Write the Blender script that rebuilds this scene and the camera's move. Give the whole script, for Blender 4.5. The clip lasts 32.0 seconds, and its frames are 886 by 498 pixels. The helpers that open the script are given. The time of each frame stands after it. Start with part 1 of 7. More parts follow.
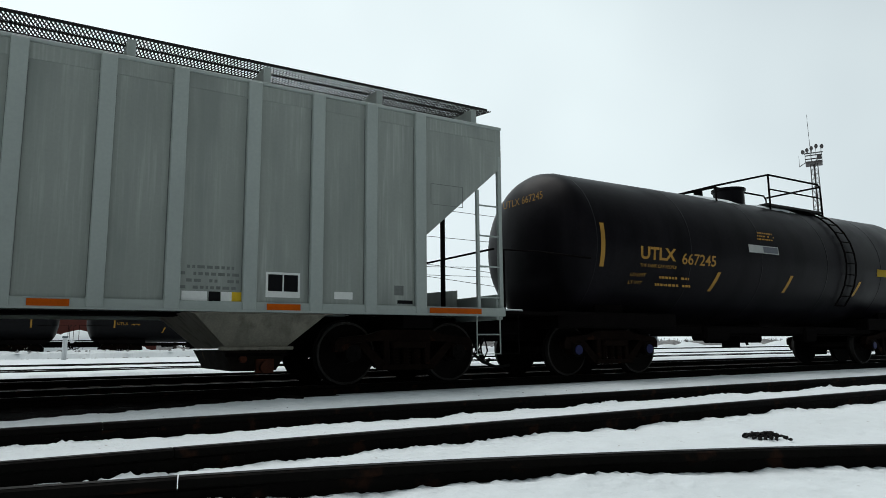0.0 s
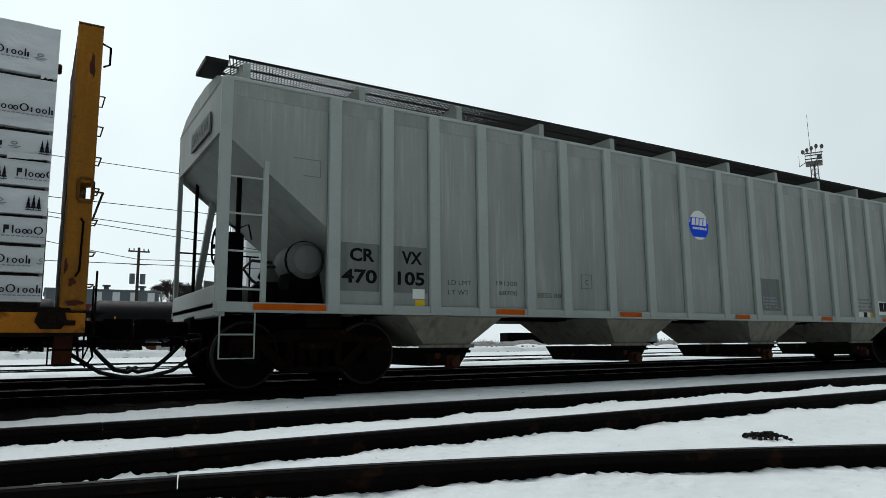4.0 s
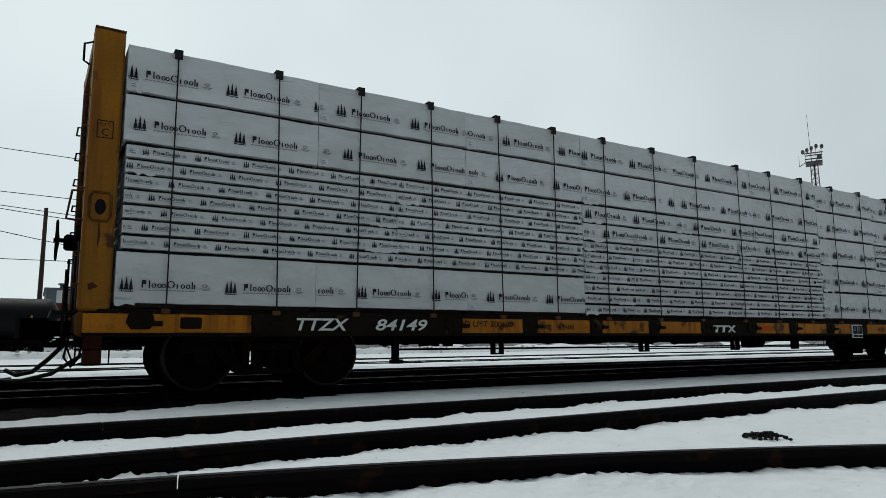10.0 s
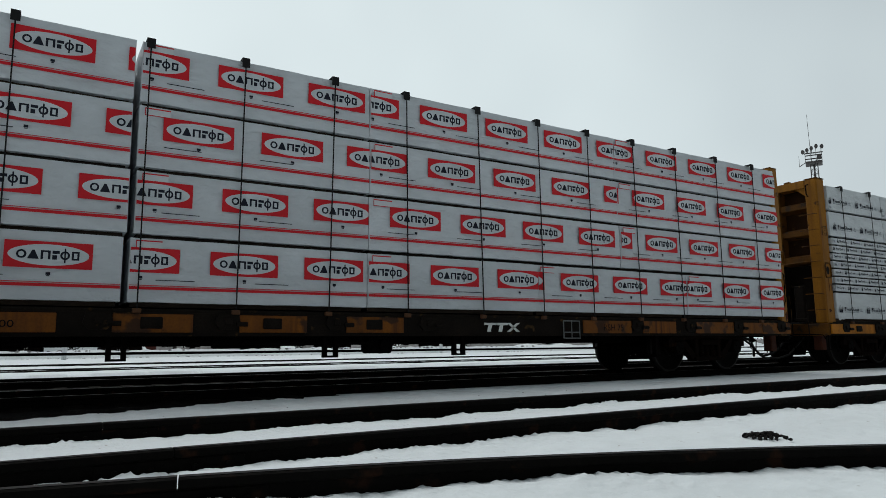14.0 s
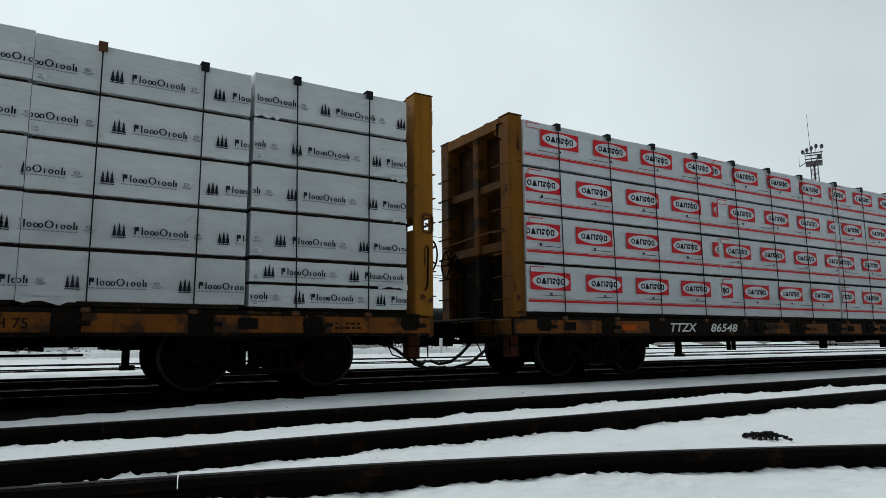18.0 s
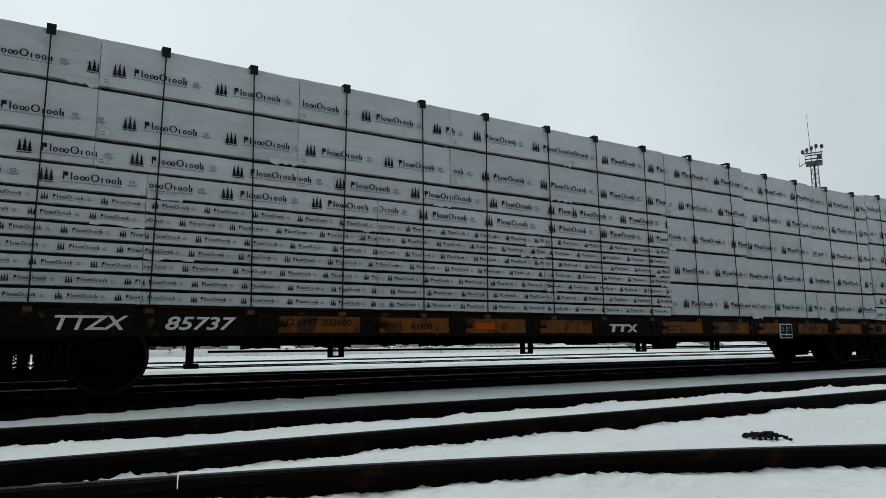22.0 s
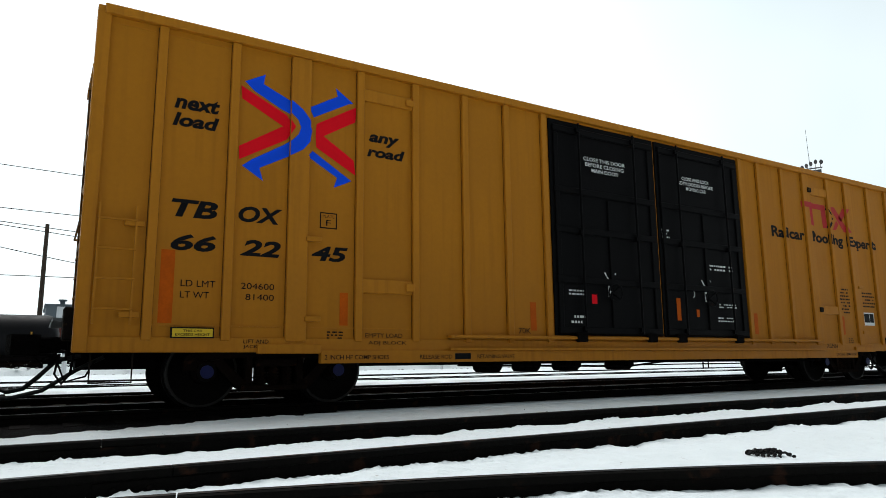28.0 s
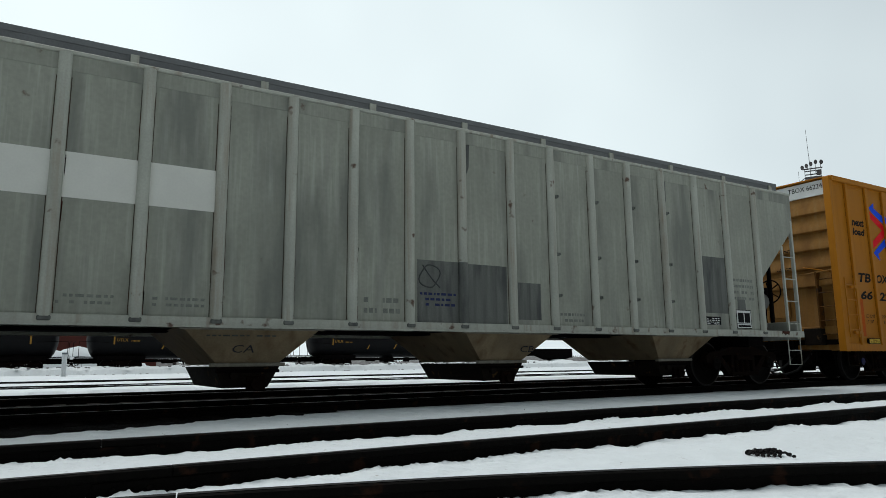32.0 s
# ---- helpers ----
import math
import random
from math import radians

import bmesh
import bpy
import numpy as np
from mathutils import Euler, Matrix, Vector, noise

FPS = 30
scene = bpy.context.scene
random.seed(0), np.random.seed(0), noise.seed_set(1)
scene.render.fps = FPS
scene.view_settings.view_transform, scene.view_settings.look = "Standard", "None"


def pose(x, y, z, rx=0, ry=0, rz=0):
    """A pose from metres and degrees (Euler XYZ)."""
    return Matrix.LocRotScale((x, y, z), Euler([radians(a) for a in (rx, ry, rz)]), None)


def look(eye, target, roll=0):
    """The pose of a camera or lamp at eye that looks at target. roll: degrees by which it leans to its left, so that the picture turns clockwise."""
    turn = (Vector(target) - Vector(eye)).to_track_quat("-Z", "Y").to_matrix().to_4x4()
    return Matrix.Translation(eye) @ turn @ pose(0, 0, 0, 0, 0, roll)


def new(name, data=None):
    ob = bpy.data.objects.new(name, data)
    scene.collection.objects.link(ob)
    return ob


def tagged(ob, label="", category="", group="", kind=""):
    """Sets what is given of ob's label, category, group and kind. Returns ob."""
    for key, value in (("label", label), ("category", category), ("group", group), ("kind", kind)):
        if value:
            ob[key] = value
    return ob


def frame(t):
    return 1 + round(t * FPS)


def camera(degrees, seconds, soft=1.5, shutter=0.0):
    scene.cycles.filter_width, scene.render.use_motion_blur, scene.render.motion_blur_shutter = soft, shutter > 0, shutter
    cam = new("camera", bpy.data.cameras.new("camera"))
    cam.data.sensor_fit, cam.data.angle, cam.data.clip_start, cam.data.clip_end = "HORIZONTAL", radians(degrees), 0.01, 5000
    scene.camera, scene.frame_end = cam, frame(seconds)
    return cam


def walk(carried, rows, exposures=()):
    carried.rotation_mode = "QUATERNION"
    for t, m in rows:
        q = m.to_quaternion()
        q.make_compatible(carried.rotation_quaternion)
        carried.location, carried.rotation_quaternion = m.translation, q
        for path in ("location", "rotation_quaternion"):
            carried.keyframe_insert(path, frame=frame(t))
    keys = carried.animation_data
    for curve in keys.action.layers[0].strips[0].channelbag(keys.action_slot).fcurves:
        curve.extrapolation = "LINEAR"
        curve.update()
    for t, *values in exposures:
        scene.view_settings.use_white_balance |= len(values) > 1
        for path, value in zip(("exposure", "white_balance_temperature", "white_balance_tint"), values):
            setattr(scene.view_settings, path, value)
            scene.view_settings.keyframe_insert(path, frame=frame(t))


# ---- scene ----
EYE = Vector((0.0, -10.16, 0.567))


def aim(yaw, pitch, roll):
    y, p = radians(yaw), radians(pitch)
    return look(EYE, EYE + Vector((math.sin(y) * math.cos(p), math.cos(y) * math.cos(p), math.sin(p))), roll)


cam = camera(66.79, 32.0, soft=0.65)
LOW, HIGH = aim(31.31, 8.116, -0.527), aim(31.27, 9.463, -0.577)
walk(cam, [(0.0, LOW), (25.5, LOW), (25.9, LOW), (27.5, aim(31.27, 9.39, -0.577)), (28.1, HIGH), (32.0, HIGH)],
     exposures=[(0, 0.0), (3.5, 0.0), (5.5, -0.02), (6.5, -0.1), (8, -0.27), (9.5, -0.28), (11, -0.27), (12.4, -0.17), (13, -0.15), (14, -0.25), (17, -0.26), (18, -0.18), (19, -0.13), (20, -0.21), (21, -0.24), (23.4, -0.27), (24, -0.29), (25, 0.04), (25.5, 0.08), (27.2, 0.45), (28, 0.42), (28.8, 0.08), (30, 0.08), (32, -0.01)])

# distance the train has rolled, every half second from 0 to 32 s
ROLLED = [0.0, 1.87, 3.75, 5.69, 7.62, 9.53, 11.43, 13.34, 15.26, 17.19, 19.12, 21.03, 22.96, 24.87, 26.79, 28.71, 30.61, 32.5,
          34.39, 36.3, 38.23, 40.18, 42.11, 44.02, 45.93, 47.81, 49.73, 51.65, 53.58, 55.5, 57.45, 59.4, 61.36, 63.29, 65.2,
          67.1, 69.02, 70.94, 72.86, 74.78, 76.74, 78.69, 80.63, 82.58, 84.55, 86.49, 88.44, 90.38, 92.32, 94.28, 96.26, 98.24,
          100.25, 102.26, 104.18, 106.08, 108.01, 109.93, 111.87, 113.80, 115.77, 117.75, 119.72, 121.72, 123.7]


def rolled(t):
    k = min(int(t * 2), 63)
    u = t * 2 - k
    return ROLLED[k] * (1 - u) + ROLLED[k + 1] * u


# ---- overcast sky and a weak, wide sun ----
world = bpy.data.worlds.new("overcast")
scene.world = world
world.use_nodes = True
wn, wl = world.node_tree.nodes, world.node_tree.links
wn.clear()
sky = wn.new("ShaderNodeTexSky")
sky.sky_type, sky.sun_disc = "NISHITA", False
sky.sun_elevation, sky.sun_rotation = radians(48), radians(-12)
grey = wn.new("ShaderNodeHueSaturation")
grey.inputs["Saturation"].default_value = 0.25
cloud = wn.new("ShaderNodeTexNoise")
cloud.inputs["Scale"].default_value, cloud.inputs["Detail"].default_value = 1.6, 3
ramp = wn.new("ShaderNodeValToRGB")
ramp.color_ramp.elements[0].position, ramp.color_ramp.elements[1].position = 0.3, 0.7
ramp.color_ramp.elements[0].color = (6.45, 7.4, 7.8, 1)
ramp.color_ramp.elements[1].color = (8.7, 9.9, 10.1, 1)
blend = wn.new("ShaderNodeMixRGB")
blend.inputs[0].default_value = 0.88
bg = wn.new("ShaderNodeBackground")
bg.inputs["Strength"].default_value = 0.1
wl.new(sky.outputs[0], grey.inputs["Color"])
wl.new(cloud.outputs["Fac"], ramp.inputs[0])
wl.new(grey.outputs[0], blend.inputs[1])
wl.new(ramp.outputs[0], blend.inputs[2])
# the cloud is brightest towards the hidden sun, beyond the train, and dulls away from it
where, split, glow = wn.new("ShaderNodeTexCoord"), wn.new("ShaderNodeSeparateXYZ"), wn.new("ShaderNodeMapRange")
glow.interpolation_type = "SMOOTHSTEP"
for k, v in enumerate((-0.9, 0.75, 0.22, 1.05)):
    glow.inputs[1 + k].default_value = v
dim = wn.new("ShaderNodeMixRGB")
dim.blend_type = "MULTIPLY"
dim.inputs[0].default_value = 1
wl.new(where.outputs["Generated"], split.inputs[0])
wl.new(split.outputs["Y"], glow.inputs[0])
wl.new(blend.outputs[0], dim.inputs[1])
wl.new(glow.outputs[0], dim.inputs[2])
wl.new(dim.outputs[0], bg.inputs["Color"])
wl.new(bg.outputs[0], wn.new("ShaderNodeOutputWorld").inputs[0])
sun = new("sun", bpy.data.lights.new("sun", "SUN"))
sun.data.energy, sun.data.angle, sun.data.color = 1.7, radians(45), (1, 0.98, 0.95)
sun.matrix_world = look((-4, 14, 30), (0, 0, 0))


# ---- materials ----
def lin(r, g, b):
    return tuple((v / 255 / 12.92 if v < 10 else ((v / 255 + 0.055) / 1.055) ** 2.4) for v in (r, g, b)) + (1,)


def surface(name, col, rough=0.6, metal=0.0, vary=0.15, scale=3.0, fine=40.0, bump=0.15, streak=None, wear=None, stretch=(1, 1, 1), spec=0.2, each=0.0, soot=None, depth=0.02, crease=0.0):
    """A painted or natural surface: tone variation at two scales, relief, optional vertical streaks and worn patches."""
    m = bpy.data.materials.new(name)
    m.use_nodes = True
    n, l = m.node_tree.nodes, m.node_tree.links
    b = n["Principled BSDF"]
    b.inputs["Roughness"].default_value, b.inputs["Metallic"].default_value = rough, metal
    b.inputs["Specular IOR Level"].default_value = spec
    tc, mp = n.new("ShaderNodeTexCoord"), n.new("ShaderNodeMapping")
    mp.inputs["Scale"].default_value = stretch
    l.new(tc.outputs["Object"], mp.inputs["Vector"])
    own, shift = n.new("ShaderNodeObjectInfo"), n.new("ShaderNodeVectorMath")
    shift.operation = "MULTIPLY"
    shift.inputs[1].default_value = (41.0, 17.0, 29.0)
    l.new(own.outputs["Random"], shift.inputs[0])
    l.new(shift.outputs[0], mp.inputs["Location"])

    def tex(s, detail=4.0, v=mp):
        t = n.new("ShaderNodeTexNoise")
        t.inputs["Scale"].default_value, t.inputs["Detail"].default_value = s, detail
        l.new(v.outputs[0], t.inputs["Vector"])
        return t

    def mapr(src, a, z, lo, hi):
        r = n.new("ShaderNodeMapRange")
        for k, v in enumerate((a, z, lo, hi)):
            r.inputs[1 + k].default_value = v
        l.new(src, r.inputs[0])
        return r.outputs[0]

    def mul(x, f):
        k = n.new("ShaderNodeMixRGB")
        k.blend_type = "MULTIPLY"
        k.inputs[0].default_value = 1
        l.new(x, k.inputs[1])
        l.new(f, k.inputs[2])
        return k.outputs[0]

    def over(x, colour, f):
        k = n.new("ShaderNodeMixRGB")
        k.inputs[2].default_value = colour
        l.new(f, k.inputs[0])
        l.new(x, k.inputs[1])
        return k.outputs[0]

    base = n.new("ShaderNodeRGB")
    base.outputs[0].default_value = col
    big, small = tex(scale), tex(fine, 3.0)
    c = mul(base.outputs[0], mapr(big.outputs["Fac"], 0.25, 0.75, 1 - vary, 1 + vary * 0.6))
    c = mul(c, mapr(small.outputs["Fac"], 0.3, 0.7, 1 - vary * 0.5, 1 + vary * 0.3))
    if each:
        oi = n.new("ShaderNodeObjectInfo")
        c = mul(c, mapr(oi.outputs["Random"], 0, 1, 1 - each, 1 + each * 0.5))
    if streak:
        sm = n.new("ShaderNodeMapping")
        sm.inputs["Scale"].default_value = (1, 1, 0.045)
        l.new(tc.outputs["Object"], sm.inputs["Vector"])
        l.new(shift.outputs[0], sm.inputs["Location"])
        st = tex(streak[2] if len(streak) > 2 else 9.0, 5.0, sm)
        where_st = n.new("ShaderNodeMath")
        where_st.operation = "MULTIPLY"
        l.new(mapr(st.outputs["Fac"], 0.48, 0.72, 0, streak[1]), where_st.inputs[0])
        l.new(mapr(big.outputs["Fac"], 0.35, 0.62, 0.25, 1.3), where_st.inputs[1])
        c = over(c, streak[0], where_st.outputs[0])
    if soot:
        bm = n.new("ShaderNodeMapping")
        bm.inputs["Scale"].default_value = (1, 1, 0.16)
        l.new(tc.outputs["Object"], bm.inputs["Vector"])
        l.new(shift.outputs[0], bm.inputs["Location"])
        c = over(c, soot[0], mapr(tex(soot[2], 6.0, bm).outputs["Fac"], 0.5, 0.68, 0, soot[1]))
    if wear:
        wt = tex(wear[2], 8.0)
        c = over(c, wear[0], mapr(wt.outputs["Fac"], wear[1], wear[1] + 0.07, 0, 0.9))
    l.new(c, b.inputs["Base Color"])
    l.new(mapr(big.outputs["Fac"], 0.3, 0.7, max(rough - 0.08, 0.05), min(rough + 0.1, 1)), b.inputs["Roughness"])
    if bump:
        bp = n.new("ShaderNodeBump")
        bp.inputs["Strength"].default_value, bp.inputs["Distance"].default_value = bump, depth
        l.new(small.outputs["Fac"], bp.inputs["Height"])
        l.new(bp.outputs[0], b.inputs["Normal"])
        if crease:
            # sharp folds that run on the slant
            ct, mid, fold = tex(1.5, 2.0), n.new("ShaderNodeMath"), n.new("ShaderNodeMath")
            ct.inputs["Distortion"].default_value = 1.4
            mid.operation, fold.operation = "SUBTRACT", "ABSOLUTE"
            mid.inputs[1].default_value = 0.5
            l.new(ct.outputs["Fac"], mid.inputs[0])
            l.new(mid.outputs[0], fold.inputs[0])
            b2 = n.new("ShaderNodeBump")
            b2.inputs["Strength"].default_value, b2.inputs["Distance"].default_value = crease, 0.05
            l.new(mapr(fold.outputs[0], 0.0, 0.06, 0, 1), b2.inputs["Height"])
            l.new(bp.outputs[0], b2.inputs["Normal"])
            l.new(b2.outputs[0], b.inputs["Normal"])
    return m


SNOW = surface("snow", (0.67, 0.715, 0.735, 1), 0.75, vary=0.05, scale=1.2, fine=14, bump=0.8, wear=((0.30, 0.28, 0.27, 1), 0.70, 16.0), spec=0.1)
DIRTYSNOW = surface("dirty_snow", (0.22, 0.22, 0.22, 1), 0.85, vary=0.5, scale=1.5, fine=12, bump=0.6, spec=0.05)
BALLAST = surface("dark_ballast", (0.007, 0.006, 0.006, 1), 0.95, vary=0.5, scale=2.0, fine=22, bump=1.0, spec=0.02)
TIE = surface("tie_wood", (0.012, 0.010, 0.009, 1), 0.9, vary=0.4, stretch=(6, 1, 1), bump=0.4, spec=0.03, each=0.3)
RAIL = surface("rail_steel", (0.004, 0.0035, 0.003, 1), 0.75, 0.0, vary=0.4, scale=4, fine=30, bump=0.3, wear=((0.022, 0.010, 0.006, 1), 0.60, 6), spec=0.05)
RAILTOP = surface("worn_rail_head", (0.014, 0.013, 0.013, 1), 0.5, 0.0, vary=0.3, spec=0.12)
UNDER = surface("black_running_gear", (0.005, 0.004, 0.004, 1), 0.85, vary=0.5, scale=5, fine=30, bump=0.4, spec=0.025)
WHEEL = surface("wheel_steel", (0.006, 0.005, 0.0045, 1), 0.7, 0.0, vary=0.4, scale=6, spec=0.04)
TREAD = surface("polished_tread", (0.035, 0.032, 0.03, 1), 0.55, 0.5, vary=0.4)
HUBBLUE = surface("blue_bearing_cap", lin(26, 32, 84), 0.5)
GREY = surface("hopper_grey_paint", lin(142, 148, 143), 0.55, vary=0.08, scale=0.9, fine=25, bump=0.05, streak=(lin(172, 177, 172), 0.42, 26.0), spec=0.35, soot=(lin(118, 124, 121), 0.55, 2.4))
GREYRIB = surface("rib_grey_paint", lin(158, 166, 162), 0.55, vary=0.08, scale=1.5, fine=25, bump=0.05, spec=0.35)
GREYDK = surface("dark_grey_patch", lin(112, 116, 114), 0.6, vary=0.12, bump=0.05, streak=(lin(80, 82, 80), 0.6, 10.0))
GREY2 = surface("weathered_grey_paint", lin(152, 154, 143), 0.6, vary=0.16, scale=0.8, fine=18, bump=0.06, streak=(lin(182, 184, 174), 0.42, 22.0), wear=((0.10, 0.05, 0.03, 1), 0.70, 4), spec=0.3, soot=(lin(104, 106, 102), 0.62, 2.6))
GREY2RIB = surface("weathered_post_paint", lin(178, 180, 170), 0.6, vary=0.16, scale=2, bump=0.06, streak=(lin(120, 96, 74), 0.5, 9.0), wear=((0.09, 0.04, 0.022, 1), 0.655, 5), spec=0.3)
GHOST = surface("ghost_stencil", lin(127, 130, 124), 0.7, vary=0.3, scale=8, bump=0)
GREY2DK = surface("repainted_grey_panel", lin(112, 114, 110), 0.6, vary=0.2, scale=2, bump=0.05, streak=(lin(58, 60, 60), 0.7, 7.0), soot=(lin(60, 62, 64), 0.7, 5.0))
BANDWHITE = surface("white_panel_paint", lin(220, 220, 213), 0.55, vary=0.05, bump=0.03)
BAYGREY = surface("dirty_hopper_bay", lin(140, 136, 124), 0.7, vary=0.25, scale=2, bump=0.08, streak=(lin(70, 64, 56), 0.6, 6.0))
YFLAT = surface("flat_car_yellow", lin(180, 112, 18), 0.6, vary=0.3, scale=1.5, bump=0.1, streak=(lin(100, 54, 18), 0.9, 7.0), wear=((0.04, 0.02, 0.010, 1), 0.57, 3.0))
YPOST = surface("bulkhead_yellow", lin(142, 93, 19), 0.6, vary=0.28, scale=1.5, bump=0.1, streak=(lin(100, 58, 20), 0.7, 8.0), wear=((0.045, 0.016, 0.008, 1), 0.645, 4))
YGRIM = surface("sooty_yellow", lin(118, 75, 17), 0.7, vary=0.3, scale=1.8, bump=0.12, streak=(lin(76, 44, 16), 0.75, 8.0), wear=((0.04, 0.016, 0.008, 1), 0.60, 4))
# grimy yellow, darkened further for the shade on inner and far bulkhead parts
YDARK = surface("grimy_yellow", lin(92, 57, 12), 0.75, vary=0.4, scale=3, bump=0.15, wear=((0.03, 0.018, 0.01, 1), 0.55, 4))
BAYRUST = surface("rusty_beige_bay", lin(132, 116, 92), 0.7, vary=0.25, scale=2, bump=0.08, streak=(lin(92, 70, 48), 0.7, 5.0), wear=((0.12, 0.05, 0.02, 1), 0.66, 3.0))
BLUEINK = surface("faded_blue_stencil", lin(44, 52, 92), 0.6, vary=0.4, scale=9, bump=0)
YEND = surface("dusty_yellow_end", lin(148, 106, 52), 0.7, vary=0.18, scale=1.2, fine=18, bump=0.06, streak=(lin(150, 120, 78), 0.55, 10.0), soot=(lin(112, 74, 30), 0.6, 2.0))
# rusty brown of the end sheets, with their shade mixed into the colour
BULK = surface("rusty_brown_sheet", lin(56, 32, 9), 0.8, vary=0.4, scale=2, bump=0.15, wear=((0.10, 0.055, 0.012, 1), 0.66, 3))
GRIME = surface("rust_black_sill", (0.012, 0.009, 0.007, 1), 0.8, vary=0.5, scale=4, bump=0.3, wear=((0.07, 0.04, 0.015, 1), 0.63, 5), spec=0.08)
YBOX = surface("boxcar_yellow", lin(170, 108, 20), 0.55, vary=0.07, scale=0.8, fine=20, bump=0.04, streak=(lin(150, 94, 20), 0.45, 12.0), wear=(lin(120, 78, 30), 0.76, 3.0), spec=0.14)
YRIB = surface("boxcar_post_yellow", lin(174, 111, 22), 0.55, vary=0.08, scale=1.2, fine=20, bump=0.04, streak=(lin(140, 86, 20), 0.4, 14.0), spec=0.16)
DOOR = surface("black_door_paint", (0.0032, 0.0030, 0.0034, 1), 0.5, vary=0.4, scale=2, bump=0.06, spec=0.05)
TANK = surface("tank_black", (0.0072, 0.0064, 0.0084, 1), 0.36, vary=0.4, scale=1.2, fine=16, bump=0.05, streak=((0.009, 0.008, 0.009, 1), 0.5, 5.0), spec=0.05, soot=((0.0015, 0.0014, 0.002, 1), 0.8, 1.6))
FARTANK = surface("parked_tank_black", (0.006, 0.006, 0.007, 1), 0.5, vary=0.3, bump=0.05, spec=0.1)
WRAP = surface("white_lumber_wrap", lin(206, 210, 213), 0.40, vary=0.11, scale=2.2, fine=7, bump=0.75, stretch=(0.6, 1, 1.3), each=0.08, spec=0.5, depth=0.05, crease=0.14)
WRAPC = surface("pale_blue_lumber_wrap", lin(206, 211, 216), 0.40, vary=0.11, scale=2.2, fine=7, bump=0.75, stretch=(0.6, 1, 1.3), each=0.06, spec=0.5, depth=0.05, crease=0.14)
INK = surface("charcoal_print", lin(42, 44, 54), 0.6, vary=0.15, bump=0, spec=0.05)
INKGREY = surface("grey_print", lin(140, 144, 152), 0.6, vary=0.1, bump=0)
REDINK = surface("red_print", lin(206, 36, 46), 0.5, vary=0.06, bump=0.05)
STRAP = surface("black_strap", (0.012, 0.012, 0.013, 1), 0.7, vary=0.2, bump=0.1)
ORANGE = surface("orange_reflector", lin(184, 82, 8), 0.55, vary=0.2, scale=4, bump=0.05, spec=0.08)
WHITE = surface("white_paint", lin(222, 224, 222), 0.55, vary=0.08, bump=0.03)
BLACKINK = surface("black_lettering", (0.008, 0.008, 0.009, 1), 0.5, vary=0.2, bump=0, spec=0.05)
YELLOWINK = surface("yellow_lettering", lin(164, 122, 46), 0.5, vary=0.2, bump=0)
BLUEP = surface("blue_emblem", lin(16, 76, 222), 0.5, vary=0.06, bump=0, spec=0.08)
REDP = surface("red_emblem", lin(224, 14, 32), 0.5, vary=0.06, bump=0, spec=0.08)
RED_EMBLEM = surface("dark_red_emblem", lin(170, 36, 38), 0.5, vary=0.06, bump=0)
YSIGN = surface("yellow_label", lin(214, 178, 40), 0.5, vary=0.08, bump=0)
GALV = surface("galvanised_bar", lin(120, 122, 122), 0.5, 0.2, vary=0.2)
GRATE = surface("dark_grating", (0.012, 0.011, 0.011, 1), 0.6, vary=0.3)
PLATE2 = surface("grey_walkway_plate", lin(118, 120, 122), 0.6, vary=0.15, bump=0.1)
RUST = surface("rusty_red_gate", lin(72, 36, 22), 0.8, vary=0.4, scale=6, bump=0.3)
WOOD = surface("dark_dunnage_wood", lin(44, 34, 26), 0.85, vary=0.5, scale=3, bump=0.1, each=0.6)
PAPER = surface("paper_tag", lin(206, 211, 215), 0.6, vary=0.05, bump=0.02)
YWORN = surface("worn_rusty_yellow", lin(122, 70, 15), 0.65, vary=0.35, scale=2.5, bump=0.1, streak=(lin(70, 40, 20), 0.8, 9.0), wear=((0.035, 0.016, 0.008, 1), 0.53, 3.0))
SEAM = surface("rusty_weld_seam", lin(84, 76, 64), 0.8, vary=0.4, scale=2, bump=0.1, wear=((0.06, 0.03, 0.015, 1), 0.5, 3))
# dark yellow for the shadow lines painted beside the boxcar posts
POSTSHADE = surface("grimy_yellow_seam", lin(82, 50, 14), 0.8, vary=0.4, scale=2, bump=0.05)
INKSOFT = surface("faded_stencil", lin(78, 81, 80), 0.6, vary=0.3, scale=6, bump=0, spec=0.1)
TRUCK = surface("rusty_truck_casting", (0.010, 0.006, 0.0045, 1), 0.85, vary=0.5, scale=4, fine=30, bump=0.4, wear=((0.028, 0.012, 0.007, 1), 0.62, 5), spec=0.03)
CARD = surface("brown_card", lin(92, 62, 42), 0.8, vary=0.2, bump=0.1)
HOSE = surface("rubber_hose", (0.012, 0.012, 0.012, 1), 0.7, vary=0.2)
BRICK = surface("far_brick", lin(84, 44, 38), 0.85, vary=0.2, scale=1, bump=0.1)
FARWHITE = surface("far_white_siding", lin(205, 208, 210), 0.7, vary=0.06, scale=0.5, bump=0.05)
FARGREY = surface("far_dark_siding", lin(96, 104, 110), 0.7, vary=0.1, scale=0.5, bump=0.05)
POLE = surface("pole_wood", lin(70, 60, 52), 0.9, vary=0.3, bump=0.2)
WIRE = surface("black_wire", (0.02, 0.02, 0.02, 1), 0.6, vary=0.1, bump=0)
STEEL = surface("tower_steel", lin(88, 84, 84), 0.6, 0.2, vary=0.2)
BARK = surface("bare_twigs", lin(58, 51, 49), 0.9, vary=0.3, bump=0.2)
